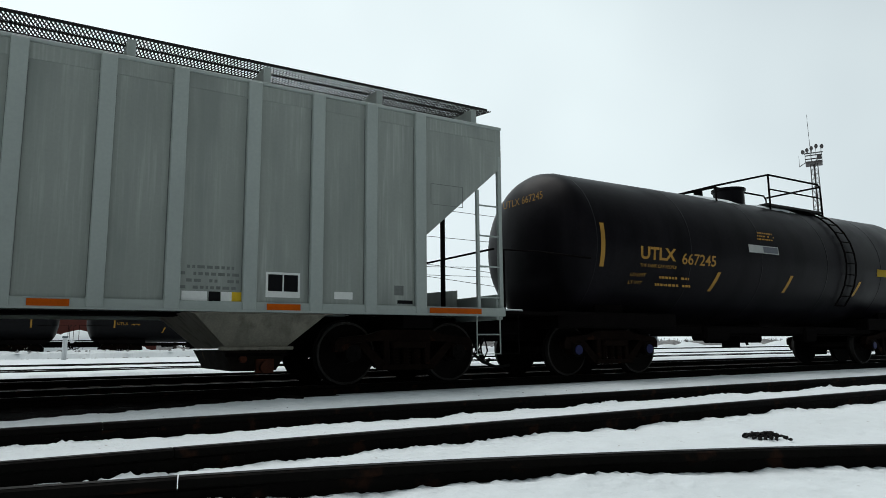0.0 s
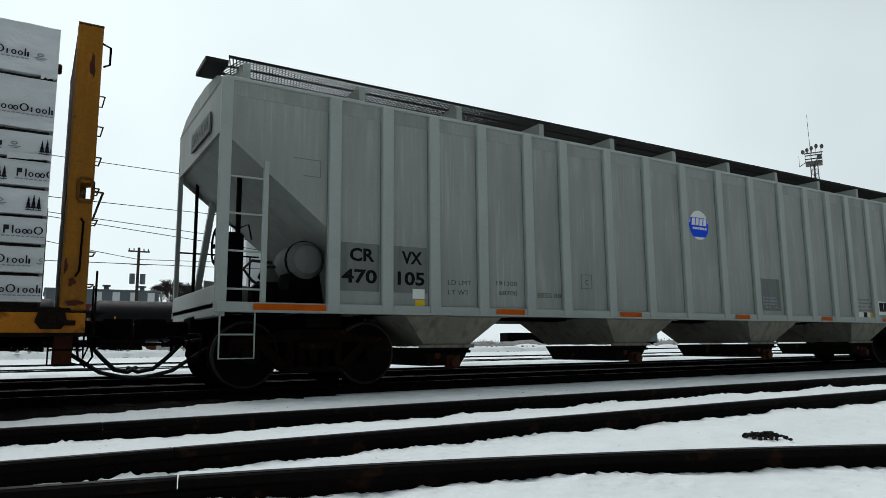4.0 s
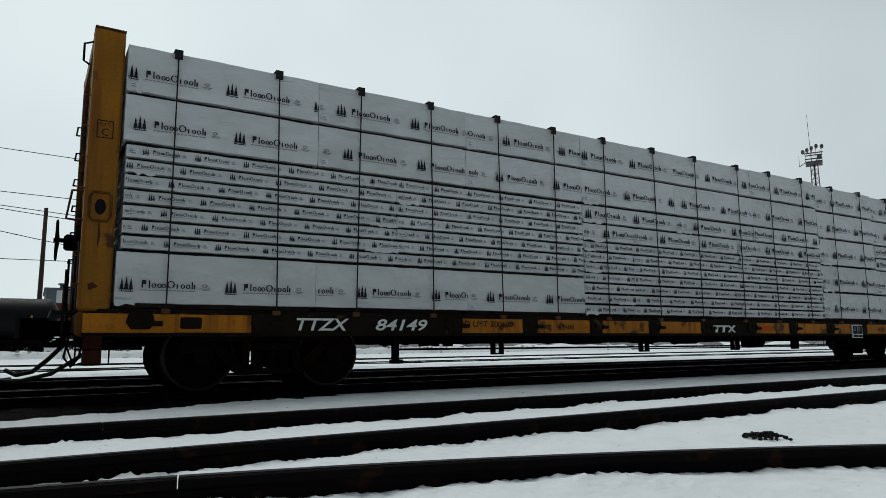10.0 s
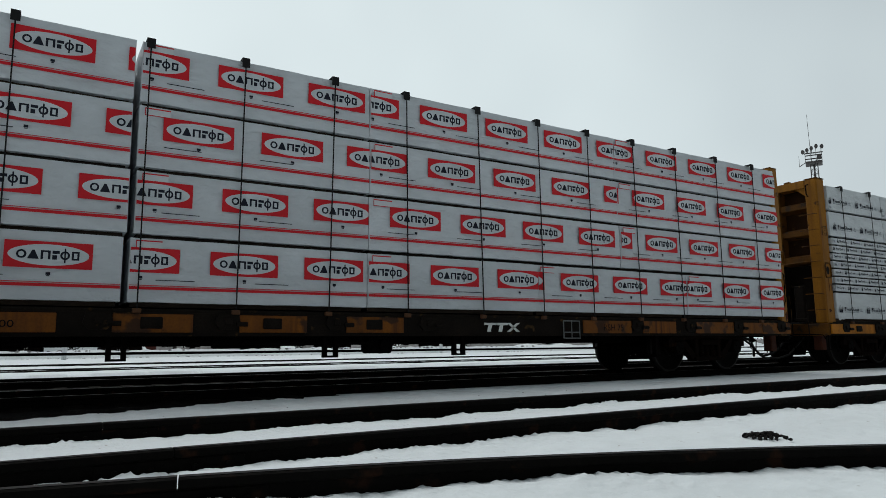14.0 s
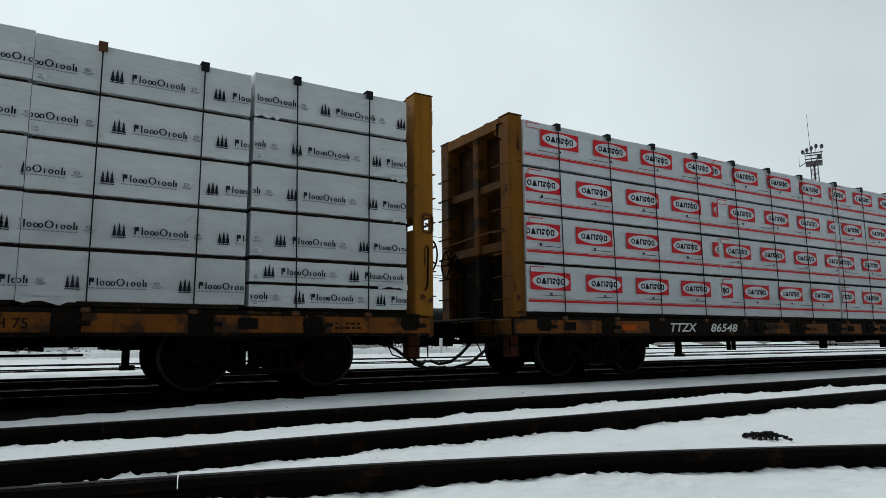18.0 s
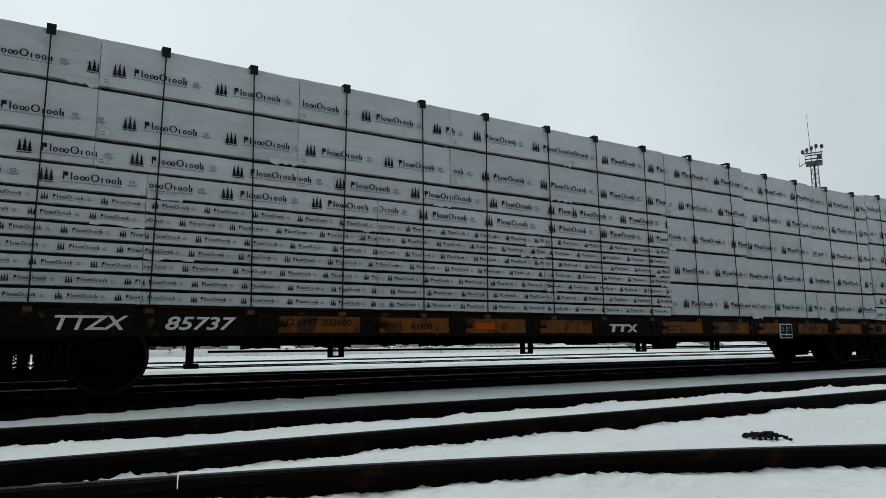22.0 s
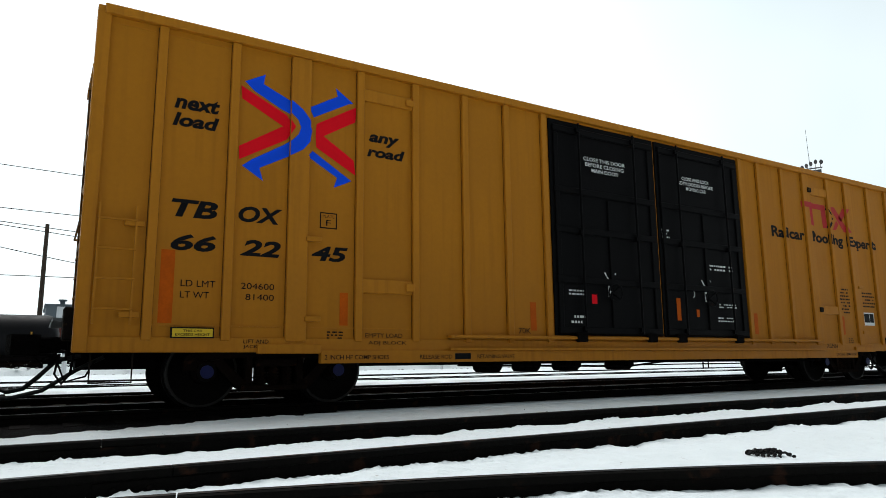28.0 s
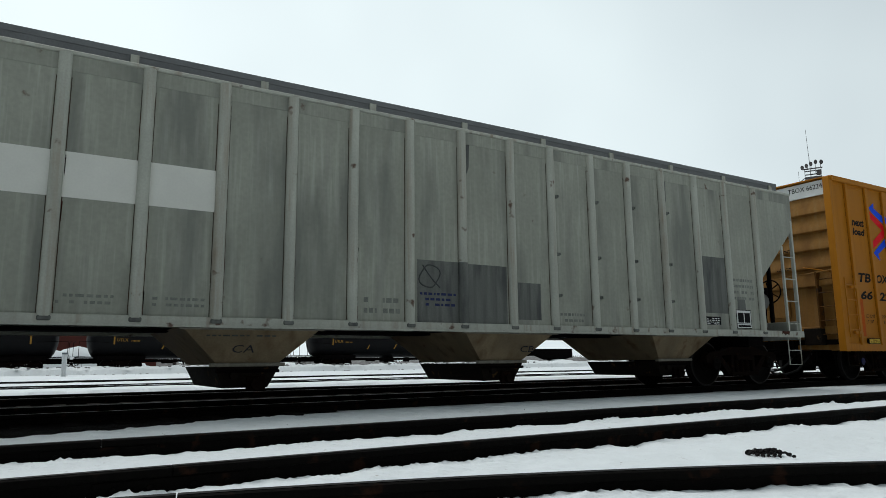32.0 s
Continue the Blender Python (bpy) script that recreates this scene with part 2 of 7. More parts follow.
STONE = surface("dark_rubble", (0.010, 0.009, 0.009, 1), 0.95, vary=0.5, bump=0.6)


# ---- mesh tools ----
class G:
    """Collects boxes, prisms, bars and tubes into one mesh."""

    def __init__(self):
        self.v, self.f = [], []

    def add(self, verts, faces):
        k = len(self.v)
        self.v += [tuple(p) for p in verts]
        self.f += [tuple(i + k for i in f) for f in faces]
        return self

    def box(self, x0, x1, y0, y1, z0, z1, b=0.0):
        lo, hi = (x0, y0, z0), (x1, y1, z1)
        if b <= 0:
            v = [(x, y, z) for x in (x0, x1) for y in (y0, y1) for z in (z0, z1)]
            return self.add(v, [(0, 1, 3, 2), (4, 6, 7, 5), (0, 4, 5, 1), (2, 3, 7, 6), (0, 2, 6, 4), (1, 5, 7, 3)])
        v, at = [], {}
        for s in [(i, j, k) for i in (0, 1) for j in (0, 1) for k in (0, 1)]:
            for a in range(3):
                p = [(hi[d] if s[d] else lo[d]) + (0 if d == a else (-b if s[d] else b)) for d in range(3)]
                at[s, a] = len(v)
                v.append(p)
        f = []
        for a in range(3):
            o, w = [d for d in range(3) if d != a]
            for s in (0, 1):
                def key(i, j):
                    q = [0, 0, 0]
                    q[a], q[o], q[w] = s, i, j
                    return at[tuple(q), a]
                f.append((key(0, 0), key(1, 0), key(1, 1), key(0, 1)))
            for i in (0, 1):
                for j in (0, 1):
                    q0, q1 = [0, 0, 0], [0, 0, 0]
                    q0[o], q0[w], q0[a] = i, j, 0
                    q1[o], q1[w], q1[a] = i, j, 1
                    q0, q1 = tuple(q0), tuple(q1)
                    f.append((at[q0, o], at[q1, o], at[q1, w], at[q0, w]))
        f += [(at[s, 0], at[s, 1], at[s, 2]) for s in [(i, j, k) for i in (0, 1) for j in (0, 1) for k in (0, 1)]]
        return self.add(v, f)

    def prism(self, poly, a0, a1, axis="y"):
        """Extrudes a polygon: axis y takes (x, z), axis x takes (y, z), axis z takes (x, y)."""
        def at(p, a):
            return {"y": (p[0], a, p[1]), "x": (a, p[0], p[1]), "z": (p[0], p[1], a)}[axis]
        n = len(poly)
        v = [at(p, a0) for p in poly] + [at(p, a1) for p in poly]
        f = [tuple(range(n)), tuple(range(2 * n - 1, n - 1, -1))] + [(i, (i + 1) % n, n + (i + 1) % n, n + i) for i in range(n)]
        return self.add(v, f)

    def cyl(self, p, q, r, n=10, r2=None, caps=True):
        p, q = Vector(p), Vector(q)
        d = (q - p).normalized()
        u = d.orthogonal().normalized()
        w = d.cross(u)
        r2 = r if r2 is None else r2
        v = [c + (u * math.cos(a) + w * math.sin(a)) * k for c, k in ((p, r), (q, r2)) for a in [2 * math.pi * i / n for i in range(n)]]
        f = [(i, (i + 1) % n, n + (i + 1) % n, n + i) for i in range(n)]
        if caps:
            f += [tuple(range(n - 1, -1, -1)), tuple(range(n, 2 * n))]
        return self.add(v, f)

    def tube(self, pts, r, n=6):
        """A bent round bar: one skin with a ring at every corner."""
        pts = [Vector(p) for p in pts]
        m = len(pts)
        dirs = [(pts[min(i + 1, m - 1)] - pts[max(i - 1, 0)]).normalized() if (pts[min(i + 1, m - 1)] - pts[max(i - 1, 0)]).length > 1e-6 else (pts[min(i + 1, m - 1)] - pts[i]).normalized() for i in range(m)]
        u = dirs[0].orthogonal().normalized()
        v = []
        for p, d in zip(pts, dirs):
            u = (u - d * u.dot(d)).normalized() if (u - d * u.dot(d)).length > 1e-5 else d.orthogonal().normalized()
            w = d.cross(u)
            v += [p + (u * math.cos(2 * math.pi * k / n) + w * math.sin(2 * math.pi * k / n)) * r for k in range(n)]
        f = [(i * n + k, i * n + (k + 1) % n, (i + 1) * n + (k + 1) % n, (i + 1) * n + k) for i in range(m - 1) for k in range(n)]
        f += [tuple(range(n - 1, -1, -1)), tuple(range((m - 1) * n, m * n))]
        return self.add(v, f)

    def lathe(self, prof, n=24, axis="y", centre=(0, 0, 0)):
        """Spins (distance along the axis, radius) about an axis."""
        v, m = [], len(prof)
        for i in range(n):
            c, s = math.cos(2 * math.pi * i / n), math.sin(2 * math.pi * i / n)
            for a, r in prof:
                p = {"y": (r * c, a, r * s), "x": (a, r * c, r * s), "z": (r * c, r * s, a)}[axis]
                v.append((p[0] + centre[0], p[1] + centre[1], p[2] + centre[2]))
        f = [(i * m + j, i * m + j + 1, (i + 1) % n * m + j + 1, (i + 1) % n * m + j) for i in range(n) for j in range(m - 1)]
        return self.add(v, f)

    def mesh(self, name, material, smooth=True):
        me = bpy.data.meshes.new(name)
        me.from_pydata(self.v, [], self.f)
        b = bmesh.new()
        b.from_mesh(me)
        bmesh.ops.recalc_face_normals(b, faces=b.faces)
        b.to_mesh(me)
        b.free()
        if smooth:
            me.polygons.foreach_set("use_smooth", [True] * len(me.polygons))
            me.set_sharp_from_angle(angle=0.6)
        me.materials.append(material)
        return me


def part(name, g, material, parent, label="", smooth=True):
    """One mesh object under a thing or a part."""
    me = g if isinstance(g, bpy.types.Mesh) else g.mesh(name, material, smooth)
    ob = new(name, me)
    ob.parent = parent
    if label:
        ob["label"] = label
    return ob


def box_part(name, material, parent, x0, x1, y0, y1, z0, z1, b=0.0, label=""):
    return part(name, G().box(x0, x1, y0, y1, z0, z1, b), material, parent, label)


def words(text, x0, x1, z0, z1, y, material, parent, lean=0.0, bold=0.0, name="lettering"):
    """Painted words that fill the given space on a wall that faces -y."""
    cu = bpy.data.curves.new(name, "FONT")
    cu.body, cu.shear, cu.offset, cu.resolution_u = text, lean, bold, 3
    tmp = bpy.data.objects.new(name, cu)
    me = bpy.data.meshes.new_from_object(tmp)
    bpy.data.objects.remove(tmp)
    co = np.array([v.co[:] for v in me.vertices])
    lo, hi = co.min(0), co.max(0)
    for v in me.vertices:
        u, w = (v.co.x - lo[0]) / (hi[0] - lo[0]), (v.co.y - lo[1]) / (hi[1] - lo[1])
        v.co = (x0 + u * (x1 - x0), y, z0 + w * (z1 - z0))
    me.materials.clear()
    me.materials.append(material)
    return part(name, me, material, parent)


def bars(n, x0, x1, z0, z1, y, material, parent, seed=1, name="small_print"):
    """Lines of print too small to read: plain bars."""
    rnd = random.Random(seed)
    g = G()
    h = (z1 - z0) / (n * 2.2)
    for i in range(n):
        z, x = z1 - (i + 0.8) * (z1 - z0) / n, x0
        while x < x1 - 0.03:
            w = min(rnd.uniform(0.03, 0.09), x1 - x)
            if rnd.random() < 0.85:
                g.box(x, x + w, y - 0.002, y, z - h / 2, z + h / 2)
            x += w + 0.025
    ob = part(name, g, material, parent)
    ob["kind"] = "stuff"
    return ob


def drape(ob, posts, y_wall, y_post):
    """Splits flat paint at the posts that it crosses and lays each piece on the wall or on a post."""
    b = bmesh.new()
    b.from_mesh(ob.data)
    for p, w in posts:
        for x in (p - w, p + w):
            bmesh.ops.bisect_plane(b, geom=b.verts[:] + b.edges[:] + b.faces[:], plane_co=(x, 0, 0), plane_no=(1, 0, 0))
    bmesh.ops.split_edges(b, edges=[e for e in b.edges if any(abs(e.verts[0].co.x - p - k * w) < 1e-4 and abs(e.verts[1].co.x - p - k * w) < 1e-4 for p, w in posts for k in (-1, 1))])
    for f in b.faces:
        x = f.calc_center_median().x
        on = any(abs(x - p) < w for p, w in posts)
        for v in f.verts:
            v.co.y = y_post if on else y_wall
    b.to_mesh(ob.data)
    b.free()
    return ob


MOVERS, WHEELS = [], []


def mover(ob, x, y=0.0, z=0.0):
    ob.location = (x, y, z)
    MOVERS.append((ob, x, y, z))
    return ob



# ---- running gear shared by the cars ----
def wheel_set_mesh():
    g = G()
    for s in (-1, 1):
        g.lathe([(s * 0.69, 0.10), (s * 0.70, 0.36), (s * 0.685, 0.42), (s * 0.68, 0.49), (s * 0.715, 0.485), (s * 0.725, 0.462), (s * 0.80, 0.454),
                 (s * 0.81, 0.42), (s * 0.79, 0.38), (s * 0.755, 0.30), (s * 0.78, 0.16), (s * 0.83, 0.14), (s * 0.83, 0.10)], 32)
    g.cyl((0, -1.08, 0), (0, 1.08, 0), 0.085, 12)
    for s in (-1, 1):
        g.cyl((0, s * 0.98, 0), (0, s * 1.10, 0), 0.12, 14)
        for k in range(3):
            a = 2 * math.pi * k / 3
            g.box(0.06 * math.cos(a) - 0.02, 0.06 * math.cos(a) + 0.02, s * 1.10, s * 1.118, 0.06 * math.sin(a) - 0.02, 0.06 * math.sin(a) + 0.02)
    return g.mesh("wheel_set", WHEEL)


def tread_mesh(s):
    g = G()
    if True:
        g.lathe([(s * 0.735, 0.4625), (s * 0.735, 0.465), (s * 0.812, 0.458), (s * 0.816, 0.43), (s * 0.812, 0.425)], 32)
    return g.mesh("tread", TREAD)


def side_frame_mesh():
    """Cast side frame: a top member, two sloping struts, columns, a spring seat and journal jaws."""
    g = G()
    g.prism([(-1.18, 0.60), (-1.12, 0.68), (-0.62, 0.73), (-0.4, 0.80), (0.4, 0.80), (0.62, 0.73), (1.12, 0.68), (1.18, 0.60), (1.18, 0.48), (1.03, 0.48), (0.98, 0.60), (0.5, 0.63), (-0.5, 0.63), (-0.98, 0.60), (-1.03, 0.48), (-1.18, 0.48)], -0.07, 0.07)
    for k in (-1, 1):
        g.prism([(k * 0.84, 0.60), (k * 0.70, 0.62), (k * 0.36, 0.30), (k * 0.42, 0.21), (k * 0.50, 0.24)], -0.065, 0.065)
        g.box(min(k * 0.30, k * 0.40), max(k * 0.30, k * 0.40), -0.08, 0.08, 0.26, 0.66, 0.015)
        g.box(k * 0.9 - 0.12, k * 0.9 + 0.12, -0.1, 0.1, 0.37, 0.60, 0.02)
    g.box(-0.45, 0.45, -0.12, 0.12, 0.20, 0.28, 0.015)
    for x in (-0.18, 0.0, 0.18):
        for k in range(5):
            g.cyl((x, 0, 0.285 + k * 0.045), (x, 0, 0.31 + k * 0.045), 0.08, 10)
        g.cyl((x, 0, 0.28), (x, 0, 0.52), 0.055, 8)
    g.box(-0.28, 0.28, -0.15, 0.10, 0.52, 0.63, 0.02)
    return g.mesh("side_frame", TRUCK)


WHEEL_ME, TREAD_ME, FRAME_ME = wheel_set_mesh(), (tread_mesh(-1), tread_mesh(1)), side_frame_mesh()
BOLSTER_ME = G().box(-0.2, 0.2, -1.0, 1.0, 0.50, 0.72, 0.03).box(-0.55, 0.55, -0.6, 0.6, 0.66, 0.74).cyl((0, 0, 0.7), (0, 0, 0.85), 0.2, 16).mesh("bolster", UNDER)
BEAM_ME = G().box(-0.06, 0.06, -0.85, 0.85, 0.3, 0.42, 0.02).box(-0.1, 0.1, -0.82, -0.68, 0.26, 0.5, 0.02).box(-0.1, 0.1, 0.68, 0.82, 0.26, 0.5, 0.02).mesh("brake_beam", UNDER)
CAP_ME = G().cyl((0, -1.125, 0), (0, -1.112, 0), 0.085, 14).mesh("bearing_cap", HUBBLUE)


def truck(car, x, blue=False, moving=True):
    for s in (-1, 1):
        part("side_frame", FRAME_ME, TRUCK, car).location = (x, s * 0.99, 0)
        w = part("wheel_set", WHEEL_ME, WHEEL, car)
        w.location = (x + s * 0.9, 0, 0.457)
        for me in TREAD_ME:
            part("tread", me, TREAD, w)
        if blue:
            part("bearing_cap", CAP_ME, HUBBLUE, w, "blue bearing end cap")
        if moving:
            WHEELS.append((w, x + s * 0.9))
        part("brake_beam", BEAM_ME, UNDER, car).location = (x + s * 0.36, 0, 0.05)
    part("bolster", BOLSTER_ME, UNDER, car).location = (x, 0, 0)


def coupler(car, x, s):
    """Knuckle coupler, draft gear, air hose and uncoupling lever at the end x that looks along s."""
    g = G().box(min(x - s * 0.5, x + s * 0.35), max(x - s * 0.5, x + s * 0.35), -0.1, 0.1, 0.72, 0.92, 0.02)
    g.prism([(x + s * 0.3, -0.14), (x + s * 0.62, -0.18), (x + s * 0.68, 0.05), (x + s * 0.5, 0.14), (x + s * 0.3, 0.14)], 0.69, 0.95, "z")
    part("coupler", g, UNDER, car)
    part("draft_sill", G().box(min(x, x - s * 2.6), max(x, x - s * 2.6), -0.26, 0.26, 0.62, 0.98, 0.02), UNDER, car)
    pts = [(x - s * 0.15, -0.35, 0.68), (x + s * 0.12, -0.36, 0.62), (x + s * 0.3, -0.30, 0.42), (x + s * 0.45, -0.2, 0.28), (x + s * 0.62, -0.08, 0.24), (x + s * 0.74, 0.02, 0.30)]
    part("air_hose", G().tube(pts, 0.028, 8), HOSE, car, "black rubber air hose")
    part("uncoupling_lever", G().tube([(x + s * 0.05, -1.3, 0.62), (x + s * 0.05, -1.25, 0.72), (x + s * 0.08, -0.6, 0.74), (x + s * 0.3, -0.15, 0.62), (x + s * 0.35, 0, 0.66)], 0.014, 6), UNDER, car)
    part("train_line_hose", G().tube([(x - s * 0.4, -0.5, 0.66), (x - s * 0.1, -0.52, 0.5), (x + s * 0.25, -0.5, 0.26), (x + s * 0.6, -0.42, 0.17), (x + s * 0.95, -0.3, 0.2)], 0.026, 7), HOSE, car, "drooping rubber hose")
    part("hose_strap", G().tube([(x - s * 0.05, -0.85, 0.7), (x - s * 0.02, -0.83, 0.45), (x + s * 0.06, -0.8, 0.34), (x + s * 0.14, -0.78, 0.46), (x + s * 0.1, -0.76, 0.7)], 0.014, 6), UNDER, car)
    part("angle_cock", G().cyl((x + s * 0.1, -0.37, 0.66), (x + s * 0.22, -0.37, 0.60), 0.05, 8).box(min(x + s * 0.1, x + s * 0.3), max(x + s * 0.1, x + s * 0.3), -0.4, -0.37, 0.68, 0.7), UNDER, car)
    part("chain", G().tube([(x - s * 0.3, -0.6, 0.62), (x - s * 0.2, -0.58, 0.42), (x + s * 0.02, -0.55, 0.36), (x + s * 0.12, -0.5, 0.62)], 0.012, 5), UNDER, car)


def brake_wheel(car, x, y, z, s):
    g = G()
    g.lathe([(0.0, 0.26), (0.016, 0.285), (0.032, 0.26), (0.016, 0.25), (0.0, 0.26)], 24, "x", (x, y, z))
    for k in range(5):
        a = 2 * math.pi * k / 5
        g.cyl((x - s * 0.04, y, z), (x + 0.016, y + 0.26 * math.cos(a), z + 0.26 * math.sin(a)), 0.014, 6)
    g.cyl((x - s * 0.22, y, z), (x + s * 0.02, y, z), 0.03, 8)
    part("brake_wheel", g, UNDER, car, "black spoked hand brake wheel")
    part("brake_housing", G().box(min(x - s * 0.28, x - s * 0.1), max(x - s * 0.28, x - s * 0.1), y - 0.08, y + 0.08, z - 0.13, z + 0.08, 0.03), UNDER, car)
    part("brake_chain", G().tube([(x - s * 0.18, y, z - 0.25), (x - s * 0.18, y + 0.02, z - 0.8), (x - s * 0.2, y, 0.9)], 0.015, 6), UNDER, car)


def ladder(car, x0, x1, y, z0, z1, n, material, rail=0.02, name="ladder"):
    lad = part(name, G().box(x0, x0 + rail * 2, y - rail, y + rail, z0, z1).box(x1 - rail * 2, x1, y - rail, y + rail, z0, z1), material, car)
    me = G().cyl((x0, y - 0.01, 0), (x1, y - 0.01, 0), 0.013, 6).mesh("rung", material)
    for i in range(n):
        part("rung", me, material, lad).location = (0, 0, z0 + (i + 0.5) * (z1 - z0) / n)
    return lad


def stirrup(car, x0, x1, y, z0, z1, material, name="sill_step", mid=True):
    zm = (z0 + z1) / 2
    g = G().tube([(x0, y, z1), (x0, y, z0), (x1, y, z0), (x1, y, z1)], 0.012, 6)
    if mid:
        g.tube([(x0, y, zm), (x1, y, zm)], 0.011, 6)
    part(name, g, material, car)


# ---- centre-beam flat cars ----
def flat_car(xc, number, colour_label, ttx_at, num_at, brakes, clean, ends):
    car = tagged(new("flat_car"), colour_label, "flat car", "centre-beam flat cars")
    mover(car, xc)
    yp = -1.42
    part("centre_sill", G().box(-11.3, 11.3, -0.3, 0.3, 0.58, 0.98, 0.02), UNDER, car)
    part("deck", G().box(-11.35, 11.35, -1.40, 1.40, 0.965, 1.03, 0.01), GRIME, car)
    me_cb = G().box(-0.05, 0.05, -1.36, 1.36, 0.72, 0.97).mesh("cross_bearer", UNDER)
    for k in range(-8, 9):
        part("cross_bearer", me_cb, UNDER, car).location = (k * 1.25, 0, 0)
    for s in (-1, 1):
        y0, y1 = (-1.41, -1.34) if s < 0 else (1.34, 1.41)
        part("side_sill", G().box(-11.5, 11.5, y0, y1, 0.72, 0.985, 0.006).box(-11.5, 11.5, min(y0, y0 - s * 0.06), max(y1, y1 + s * 0.0), 0.70, 0.725), GRIME, car)
    # sill plates between the stake pockets
    pocket = G().prism([(-0.13, 0.98), (-0.16, 0.86), (-0.10, 0.78), (0.10, 0.78), (0.16, 0.86), (0.13, 0.98)], yp - 0.035, yp + 0.02).box(-0.05, 0.05, yp - 0.06, yp, 0.84, 0.93, 0.01).cyl((0.1, yp - 0.05, 0.85), (0.24, yp - 0.05, 0.85), 0.03, 8).mesh("stake_pocket", GRIME)
    plate_me, paint = {}, (YFLAT if number == "84149" else YWORN)
    rnd = random.Random(int(number))
    k = 0
    x = -10.89
    while x < 11.2:
        if not any(u - 0.2 < x < v + 0.2 for u, v in ((num_at, num_at + 2.02), (ttx_at, ttx_at + 0.7), (4.7, 5.1))):
            part("stake_pocket", pocket, GRIME, car).location = (x, 0, 0)
        a, b = x + 0.15, x + 1.32
        dark = any(u < b and a < v for u, v in ((num_at - 0.1, num_at + 2.1), (ttx_at - 0.2, ttx_at + 0.85)))
        if not dark and x < 10.4:
            w = 1.17 if clean or rnd.random() < 0.7 else 0.9
            if w not in plate_me:
                plate_me[w] = G().box(0, w, yp - 0.008, yp + 0.012, 0.745, 0.965, 0.004).mesh("sill_plate", paint)
            pl = part("sill_plate", plate_me[w], paint, car)
            pl.location = (a, 0, 0)
            u = rnd.random()
            if 4.4 < a < 6.4 or num_at + 1.4 < a < num_at + 5:
                pass
            elif u < 0.25:
                box_part("reflector", ORANGE if rnd.random() < 0.6 else CARD, pl, 0.2, 0.55, yp - 0.011, yp - 0.008, 0.80, 0.90)
            elif u < 0.45 and clean and not num_at + 1.4 < a < num_at + 5 and not 4.8 < a < 6.4:
                bars(2, 0.15, 0.55, 0.80, 0.92, yp - 0.009, GRIME, pl, k)
            elif u < 0.65:
                part("sill_bracket", G().box(0.3, 0.55, yp - 0.03, yp - 0.006, 0.79, 0.93, 0.01).box(0.34, 0.51, yp - 0.034, yp - 0.029, 0.83, 0.89), GRIME, pl, "rusty bracket")
        x += 1.47
        k += 1
    for s in (-1, 1):
        box_part("end_plate", paint, car, *((10.5, 11.5) if s > 0 else (-11.5, -10.5)), yp - 0.02, yp + 0.012, 0.74, 0.965, 0.006, "yellow painted sill end")
    # stencils
    words("TTZX", num_at, num_at + 0.76, 0.775, 0.94, yp - 0.004, WHITE, car, 0.25, 0.02)
    words(number, num_at + 1.17, num_at + 2.02, 0.775, 0.94, yp - 0.004, WHITE, car, 0.25, 0.02)
    ttx = G()
    for u in (0.0, 0.22):
        ttx.box(ttx_at + u, ttx_at + u + 0.24, yp - 0.006, yp - 0.002, 0.87, 0.905).prism([(ttx_at + u + 0.08, 0.87), (ttx_at + u + 0.05, 0.765), (ttx_at + u + 0.12, 0.765), (ttx_at + u + 0.15, 0.87)], yp - 0.006, yp - 0.002)
    for sl in (1, -1):
        xm = ttx_at + 0.57
        ttx.prism([(xm - sl * 0.13, 0.905), (xm - sl * 0.06, 0.905), (xm + sl * 0.13, 0.765), (xm + sl * 0.06, 0.765)], yp - 0.006, yp - 0.003 - 0.001 * sl)
    part("painted_emblem", ttx, WHITE, car, "white painted emblem")
    if clean:
        fr = part("placard", G().box(4.70, 5.14, yp - 0.03, yp, 0.64, 0.95, 0.006), PAPER, car, "white framed black data panel")
        for u in (4.725, 4.93):
            pn = box_part("panel", BLACKINK, fr, u, u + 0.185, yp - 0.034, yp - 0.03, 0.735, 0.93)
            bars(3, u + 0.03, u + 0.13, 0.80, 0.91, yp - 0.0345, INKGREY, pn, round(u * 50))
            box_part("panel", BLACKINK, fr, u, u + 0.185, yp - 0.034, yp - 0.03, 0.66, 0.71)
    else:
        part("placard_frame", G().tube([(4.96, yp - 0.03, 0.66), (4.96, yp - 0.03, 0.95), (5.32, yp - 0.03, 0.95), (5.32, yp - 0.03, 0.66), (4.96, yp - 0.03, 0.66)], 0.012, 6).tube([(5.14, yp - 0.03, 0.66), (5.14, yp - 0.03, 0.95)], 0.008, 6).tube([(4.96, yp - 0.03, 0.76), (5.32, yp - 0.03, 0.76)], 0.008, 6), GALV, car, "empty grey placard frame")
    words("RSH 75", 5.9, 6.38, 0.79, 0.90, yp - 0.022, BLACKINK, car)
    words("LD LMT 200600", num_at + 2.6, num_at + 3.6, 0.84, 0.93, yp - 0.022, BLACKINK, car)
    words("LT WT", num_at + 4.1, num_at + 4.4, 0.80, 0.88, yp - 0.022, BLACKINK, car)
    words("62400", num_at + 4.55, num_at + 4.9, 0.80, 0.88, yp - 0.022, BLACKINK, car)
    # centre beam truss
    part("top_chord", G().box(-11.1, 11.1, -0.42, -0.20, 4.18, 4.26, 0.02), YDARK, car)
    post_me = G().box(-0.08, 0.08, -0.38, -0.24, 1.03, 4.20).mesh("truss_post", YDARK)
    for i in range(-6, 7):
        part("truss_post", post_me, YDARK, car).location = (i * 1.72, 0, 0)
